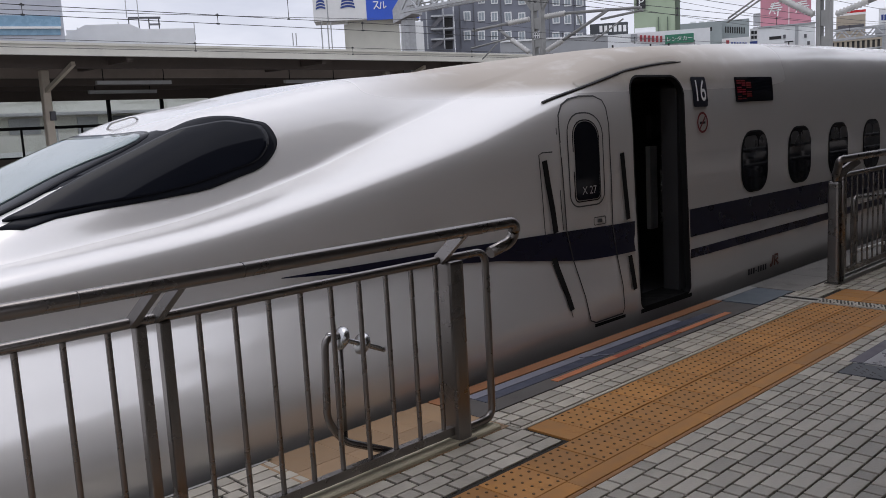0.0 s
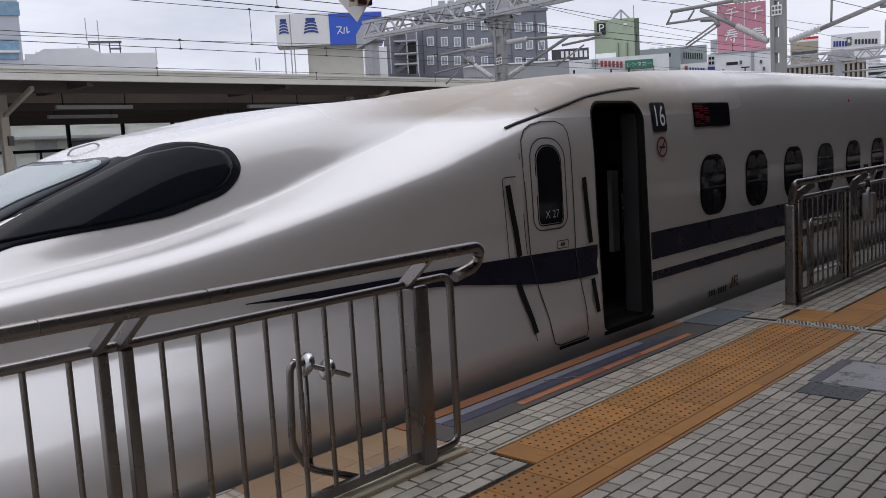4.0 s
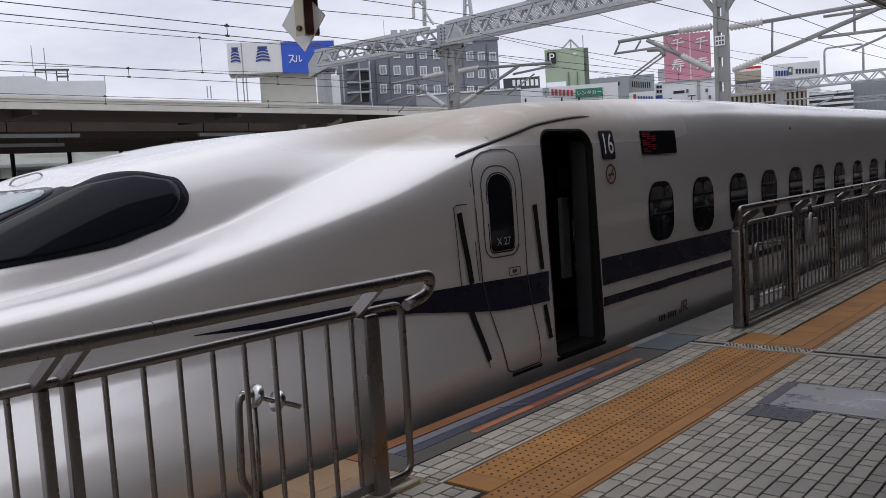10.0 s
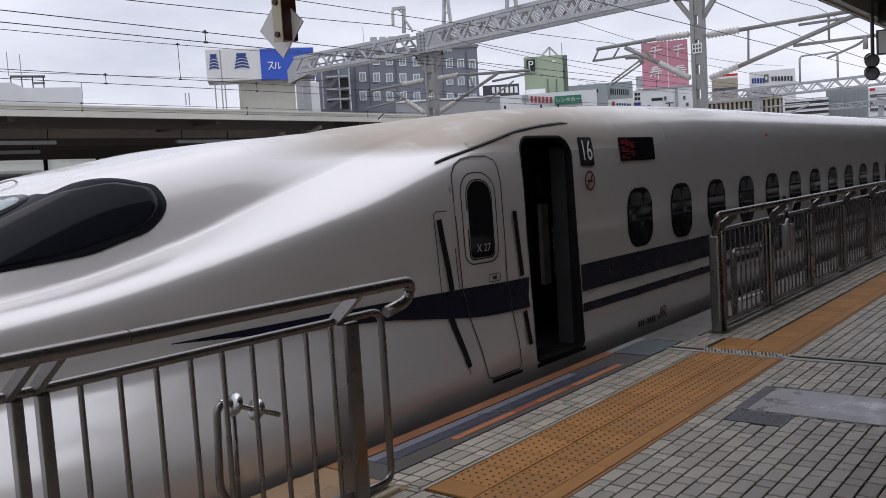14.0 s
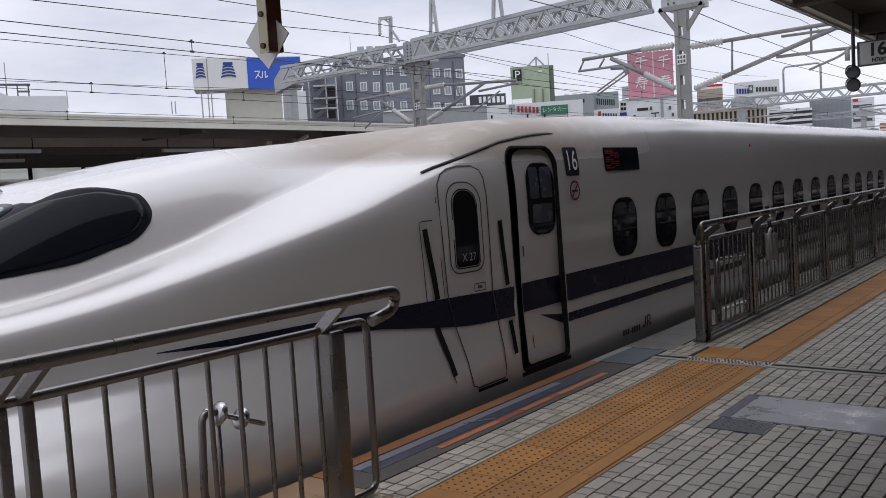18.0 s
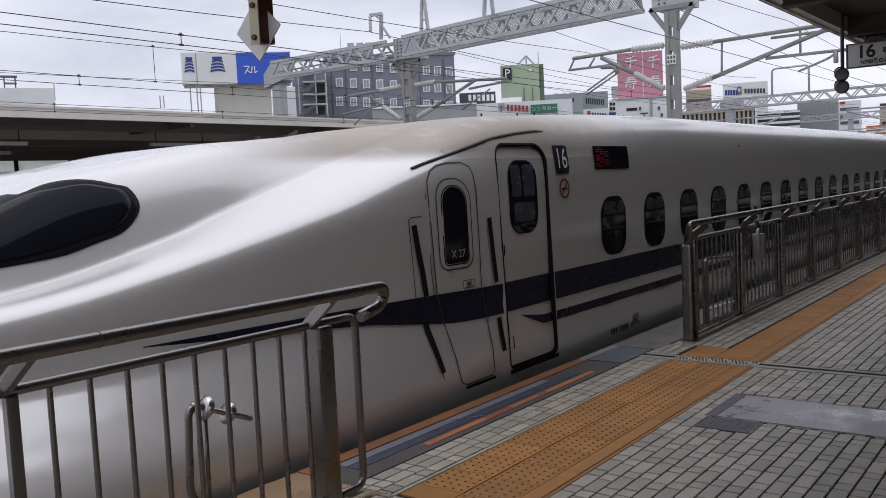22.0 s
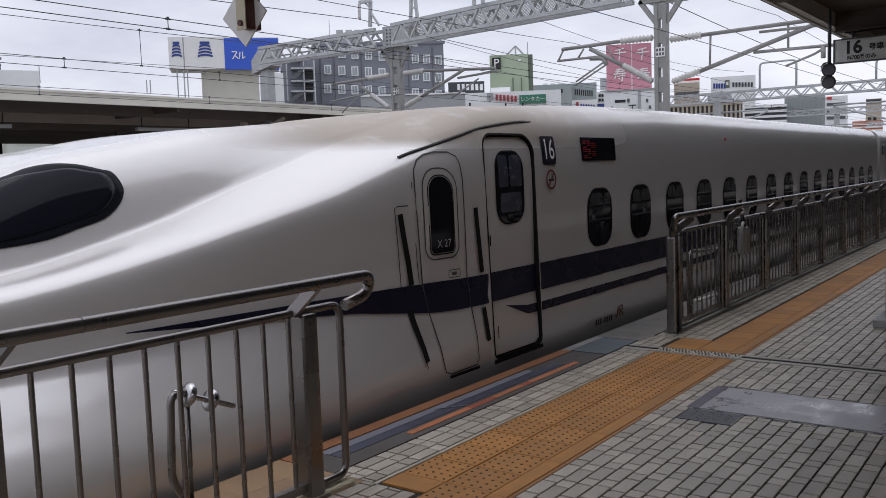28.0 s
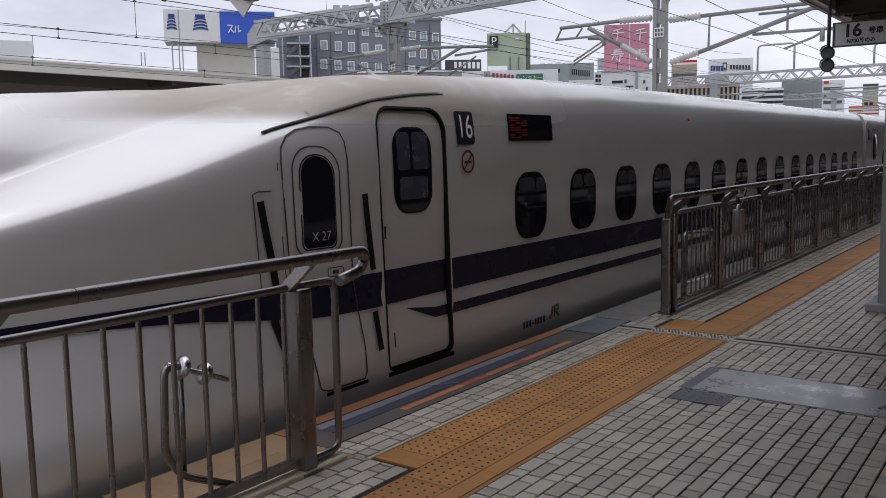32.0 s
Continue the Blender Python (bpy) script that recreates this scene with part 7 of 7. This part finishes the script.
def tile_mesh(name, lx, ly, material, dots=0, top=0.0, dot_material=None):
    """A thin tile with chamfered edges, centred on its own origin; dots: raised studs a side."""
    c = 0.002
    v = [(-lx / 2, -ly / 2, -0.024), (lx / 2, -ly / 2, -0.024), (lx / 2, ly / 2, -0.024), (-lx / 2, ly / 2, -0.024),
         (-lx / 2, -ly / 2, top - c), (lx / 2, -ly / 2, top - c), (lx / 2, ly / 2, top - c), (-lx / 2, ly / 2, top - c),
         (-lx / 2 + c, -ly / 2 + c, top), (lx / 2 - c, -ly / 2 + c, top), (lx / 2 - c, ly / 2 - c, top), (-lx / 2 + c, ly / 2 - c, top)]
    f = [(0, 1, 5, 4), (1, 2, 6, 5), (2, 3, 7, 6), (3, 0, 4, 7), (4, 5, 9, 8), (5, 6, 10, 9), (6, 7, 11, 10), (7, 4, 8, 11), (8, 9, 10, 11)]
    mats = [0] * len(f)
    for i in range(dots):
        for j in range(dots):
            x, y = -lx / 2 + lx * (i + 0.5) / dots, -ly / 2 + ly * (j + 0.5) / dots
            k = len(v)
            for r, z in ((0.0088, top), (0.0058, top + 0.0045)):
                v += [(x + r * math.cos(a), y + r * math.sin(a), z) for a in (math.pi * q / 3 for q in range(6))]
            f += [(k + q, k + (q + 1) % 6, k + 6 + (q + 1) % 6, k + 6 + q) for q in range(6)] + [tuple(range(k + 6, k + 12))]
            mats += [1] * 7
    me = bpy.data.meshes.new(name)
    me.from_pydata(v, [], f)
    me.materials.append(material)
    if dots:
        me.materials.append(dot_material)
        me.polygons.foreach_set("material_index", mats)
    return me


SKIP = [(5.36, 5.622, 1.75, 2.09), (5.622, 6.3, -3.0, 2.12)]
near_rng = random.Random(7)
rest_v, rest_f = [], []
shapes = {}
count = 0


def lay(x0, x1, y, near):
    """One tile from x0 to x1 in the row centred on y."""
    global count
    for a, b, c, d in SKIP:
        if x1 > a and x0 < b and c < y < d:
            if x0 < a - 0.03:
                lay(x0, a, y, near)
            if x1 > b + 0.03:
                lay(b, x1, y, near)
            return
    lx, ly = x1 - x0 - GAP * 1.6, COL - GAP
    tilt, drop = near_rng.uniform(-0.004, 0.004), near_rng.uniform(-0.0015, 0.0)
    if near and count < 300:
        key = round(lx, 3)
        if key not in shapes:
            shapes[key] = tile_mesh("paving_tile", lx, ly, M_TILE)
        t = new("paving_tile", shapes[key])
        t.parent = paving
        t.location = ((x0 + x1) / 2, y, drop)
        t.rotation_euler = (tilt, 0, 0)
        count += 1
        return
    k, c, cx = len(rest_v), 0.002, (x0 + x1) / 2
    for e, z in ((0.0, -0.024), (0.0, -c), (c, 0.0)):
        for sx, sy in ((-1, -1), (1, -1), (1, 1), (-1, 1)):
            rest_v.append((cx + sx * (lx / 2 - e), y + sy * (ly / 2 - e), z + drop + (tilt * sy * ly / 2 if z > -0.02 else 0)))
    for a in (0, 4):
        rest_f.extend((k + a + q, k + a + (q + 1) % 4, k + a + 4 + (q + 1) % 4, k + a + 4 + q) for q in range(4))
    rest_f.append((k + 8, k + 9, k + 10, k + 11))


def lay_row(y, xa, xb, near=lambda x, y: False):
    x = xa - near_rng.uniform(0, 0.29)
    long_one = near_rng.random() < 0.5
    while x < xb:
        n = 0.195 if long_one else 0.098
        n *= near_rng.uniform(0.985, 1.015)
        a, b = max(x, xa), min(x + n, xb)
        if b - a > 0.03:
            for p, q in (((a, min(b, 7.22)), (max(a, 7.43), b)) if a < 7.43 and b > 7.22 else ((a, b),)):
                if q - p > 0.03:
                    lay(p, q, y, near(p, y))
        x += n
        long_one = not long_one if near_rng.random() < 0.99 else long_one


# broad field on the waiting side
for i in range(1, 58):
    y = 2.362 - COL * (i + 0.5)
    lay_row(y, -8.0, 42.0 if y > -0.6 else 16.0, lambda x, yy: 2.9 < x < 5.3 and yy > 1.15)
# between the tactile strip and the edge
for i in range(3):
    lay_row(3.315 - COL * (i + 0.5), 3.4, 7.9, lambda x, yy: False)
for i in range(6):
    lay_row(3.275 - COL * (i + 0.5), 7.9, 42.0)
for i in range(4):
    lay_row(3.1 - COL * (i + 0.5), -8.0, 3.41)
for i in range(5):
    lay_row(EDGE - 0.02 - COL * (i + 0.5), -8.0, 2.28)
me = bpy.data.meshes.new("paving_rest")
me.from_pydata(rest_v, [], rest_f)
me.materials.append(M_TILE)
rest = new("paving_rest", me)
rest.parent = paving
tagged(rest, "further grey platform tiles", kind="stuff")

# tactile strip: studded ochre slabs and a plain brown border
tactile = thing("tactile_strip", "worn ochre studded warning tiles along the platform", "tactile paving", kind="structure")
stud = tile_mesh("tactile_tile", 0.293, 0.293, M_YELLOW, 5, 0.001, M_STUD)
plain = tile_mesh("tactile_tile", 0.296, 0.296, M_YELLOW, 0, 0.001)
for j, y in enumerate((2.545, 2.846)):
    x = -7.939 if j == 0 else 3.761
    while x < 24:
        if not 7.1 < x < 7.6 and not (j == 1 and x > 7.9):
            t = new("tactile_tile", stud if x < 7.3 else plain)
            t.parent = tactile
            t.location = (x, y, near_rng.uniform(-0.001, 0.001))
        x += 0.3
for x in (7.507, 7.664, 7.82):
    t = new("tactile_tile", plain)
    t.parent = tactile
    t.location, t.scale = (x, 2.846, 0.0), (0.52, 1, 1)
t = new("tactile_tile", plain)
t.parent = tactile
t.location, t.scale = (3.521, 2.846, 0.0), (0.59, 1, 1)
bm = bmesh.new()
for i in range(120):
    box(bm, 24 + 0.3 * i, 24.296 + 0.3 * i, 2.397, 2.692, -0.02, 0.001)
tagged(part("far_tactile_tiles", bm, M_YELLOW, tactile, "distant tactile tiles"), kind="stuff")
margin = tile_mesh("margin_tile", 0.598, 0.098, M_YELLOW, 0, 0.001)
border = tile_mesh("border_tile", 0.596, 0.026, M_BORDER, 0, 0.0)
for i in range(-13, 70):
    if not 6.95 < 0.3 + 0.6 * i < 7.65:
        t = new("border_tile", border)
        t.parent = tactile
        t.location = (0.3 + 0.6 * i, 2.2815, -0.001)
        t = new("margin_tile", margin)
        t.parent = tactile
        t.location = (0.3 + 0.6 * i, 2.3465, 0.0)

for mesh, y, z, wide in ((border, 2.2815, -0.001, 0.596), (margin, 2.3465, 0.0, 0.598)):
    t = new(mesh.name.split(".")[0], mesh)
    t.parent = tactile
    t.location, t.scale = (7.615, y, z), (0.365 / wide, 1, 1)
t = new("tactile_tile", plain)
t.parent = tactile
t.location, t.scale = (7.468, 2.545, 0.0), (0.25, 1, 1)
edging = tile_mesh("edging_tile", 0.298, 0.026, M_TILE)
for i in range(13):
    t = new("edging_tile", edging)
    t.parent = tactile
    t.location = (3.55 + 0.3 * i if i < 12 else 7.06, 3.0185, -0.001)

# expansion joint with a studded steel cover
ej = thing("expansion_joint", "dark steel expansion joint across the platform", "joint cover", kind="structure")
bm = bmesh.new()
box(bm, 7.235, 7.30, -5.4, EDGE - 0.45, -0.02, 0.0)
box(bm, 7.375, 7.42, -5.4, EDGE - 0.45, -0.02, 0.0)
part("rail_strip", bm, M_PALESTRIP, ej, "pale metal strip")
bm = bmesh.new()
box(bm, 7.30, 7.375, -5.4, EDGE - 0.45, -0.02, -0.005)
part("rubber_seal", bm, M_SEAL, ej)
bm = bmesh.new()
box(bm, 7.245, 7.40, 2.26, 3.0, -0.01, 0.004)
cover = part("studded_cover", bm, M_PALESTRIP, ej, "pale cover with dark studs")
bm = bmesh.new()
for i in range(24):
    for j in range(4):
        x, y = 7.268 + 0.035 * j, 2.285 + 0.0295 * i + (0.014 if j % 2 else 0)
        if (i * 7 + j * 5) % 6:
            box(bm, x - 0.009, x + 0.009, y - 0.006, y + 0.006, 0.004, 0.007)
part("studs", bm, M_INK, cover)

# floor hatch
hatch = thing("floor_hatch", "scuffed steel floor hatch with a small dark plate", "hatch", kind="structure")
bm = bmesh.new()
box(bm, 5.65, 6.275, -3.0, 2.03, -0.02, 0.002)
part("hatch_plate", bm, M_HATCH, hatch, "scuffed blue-grey steel plate")
bm = bmesh.new()
box(bm, 5.65, 6.275, 2.034, 2.115, -0.02, 0.001)
part("end_plate", bm, M_PURPLESTEEL, hatch, "dark purple-grey end plate")
bm = bmesh.new()
box(bm, 5.632, 5.646, -3.0, 2.118, -0.02, 0.0)
box(bm, 6.279, 6.298, -3.0, 2.118, -0.02, 0.0)
part("hatch_frame", bm, M_HATCHDARK, hatch)
bm = bmesh.new()
for i in range(13):
    box(bm, 5.624, 5.63, 2.06 - 0.16 * i, 2.06 - 0.16 * i + 0.11, -0.01, 0.001)
box(bm, 5.36, 5.62, 1.717, 1.723, -0.01, 0.001)
part("edge_strip", bm, M_PALESTRIP, hatch, "broken pale edge strip")
bm = bmesh.new()
box(bm, 5.365, 5.62, 1.726, 2.08, -0.02, 0.0)
small_plate = part("small_plate", bm, M_HATCHDARK, hatch, "small dark plate with a worn pattern")
bm = bmesh.new()
for i in range(4):
    for j in range(5):
        x, y = 5.42 + 0.048 * i, 1.79 + 0.056 * j
        if (i * 3 + j * 5) % 4:
            bar(bm, (x - 0.013, y - 0.013, 0.0), (x + 0.013, y + 0.013, 0.0), 0.007, 0.003)
part("raised_pattern", bm, M_DARKMAT, small_plate)

# platform edge: coloured markings by the doorway
edge = thing("platform_edge", "platform edge with orange, pale and dark marking strips", "platform edge", kind="structure")


def strip(name, x0, x1, y0, y1, z, material, label=""):
    bm = bmesh.new()
    box(bm, x0, x1, y0, y1, -0.03, z)
    part(name, bm, material, edge, label)


strip("orange_edge", 3.41, 6.9, 3.665, EDGE, 0.0, M_EDGEORANGE, "worn orange edge strip")
strip("dark_base", 3.41, 6.9, 3.33, 3.66, -0.004, M_DARKMAT, "dark grey mat")
strip("pale_band", 3.62, 6.05, 3.57, 3.645, 0.0, M_PALEBAND, "pale blue-grey band")
strip("blue_band", 3.62, 6.4, 3.475, 3.565, -0.001, M_DARKBLUE, "dark blue band")
strip("orange_line", 4.2, 4.88, 3.385, 3.44, 0.0, M_ORANGE, "orange line")
strip("red_line", 4.885, 5.2, 3.385, 3.44, -0.0015, M_DULLRED, "worn dull red line")
strip("orange_line", 5.205, 5.6, 3.385, 3.44, 0.0, M_ORANGE, "orange line")
strip("red_line", 5.605, 5.72, 3.385, 3.44, -0.0015, M_DULLRED)
strip("orange_line", 5.725, 6.52, 3.385, 3.44, 0.0, M_ORANGE, "orange line")
strip("blue_patch", 6.92, 7.58, 3.33, 3.68, 0.0, M_BLUEPATCH, "blue-grey patch")
strip("edge_slab", 6.9, 7.6, 3.685, EDGE, 0.0, M_CONC)
strip("grey_slab", 7.6, 8.35, 3.29, EDGE, 0.0, M_OLDCONC, "stained concrete slab")
strip("grey_slab", 8.36, 60, 3.24, EDGE, -0.001, M_OLDCONC, "stained concrete slab")
bm = bmesh.new()
bar(bm, (4.72, 3.6, 0.003), (4.93, 3.45, 0.003), 0.012, 0.004)
part("scratch", bm, M_PALEBAND, edge)
for i in range(3):
    for j in range(2):
        t = new("edge_tile", tile_mesh("edge_tile", 0.312, 0.274, M_TAN))
        t.parent = edge
        t.location = (2.41 + 0.318 * i, 3.36 + 0.278 * j, 0.0)
strip("edge_nosing", -8, 2.28, EDGE - 0.02, EDGE, 0.0, M_CONC)
strip("edge_bed", 2.2, 3.4, 3.1, EDGE, -0.002, M_TAN, "worn tan bed under the edge tiles")

def motions():
    """The train draws away at the end, after its door has slid shut."""
    rows = [(0, 0), (28.8, 0), (29.5, -0.015), (30, -0.097), (30.5, -0.237), (31, -0.465), (31.5, -0.825), (32, -1.33)]
    for car in (train, *cars):
        walk(car, [(t, pose(x, 0, 0)) for t, x in rows])
    slide = [(0, 1.0), (15.3, 1.0), (15.7, 0.9), (16.5, 0.63), (17.0, 0.48), (17.4, 0.37), (17.8, 0.26), (18.0, 0.19), (18.2, 0.11), (18.5, 0.02), (18.8, 0), (32, 0)]
    walk(door, [(t, pose(0.83 * s, 0.02 * min(1, 12 * s), 0)) for t, s in slide])


motions()
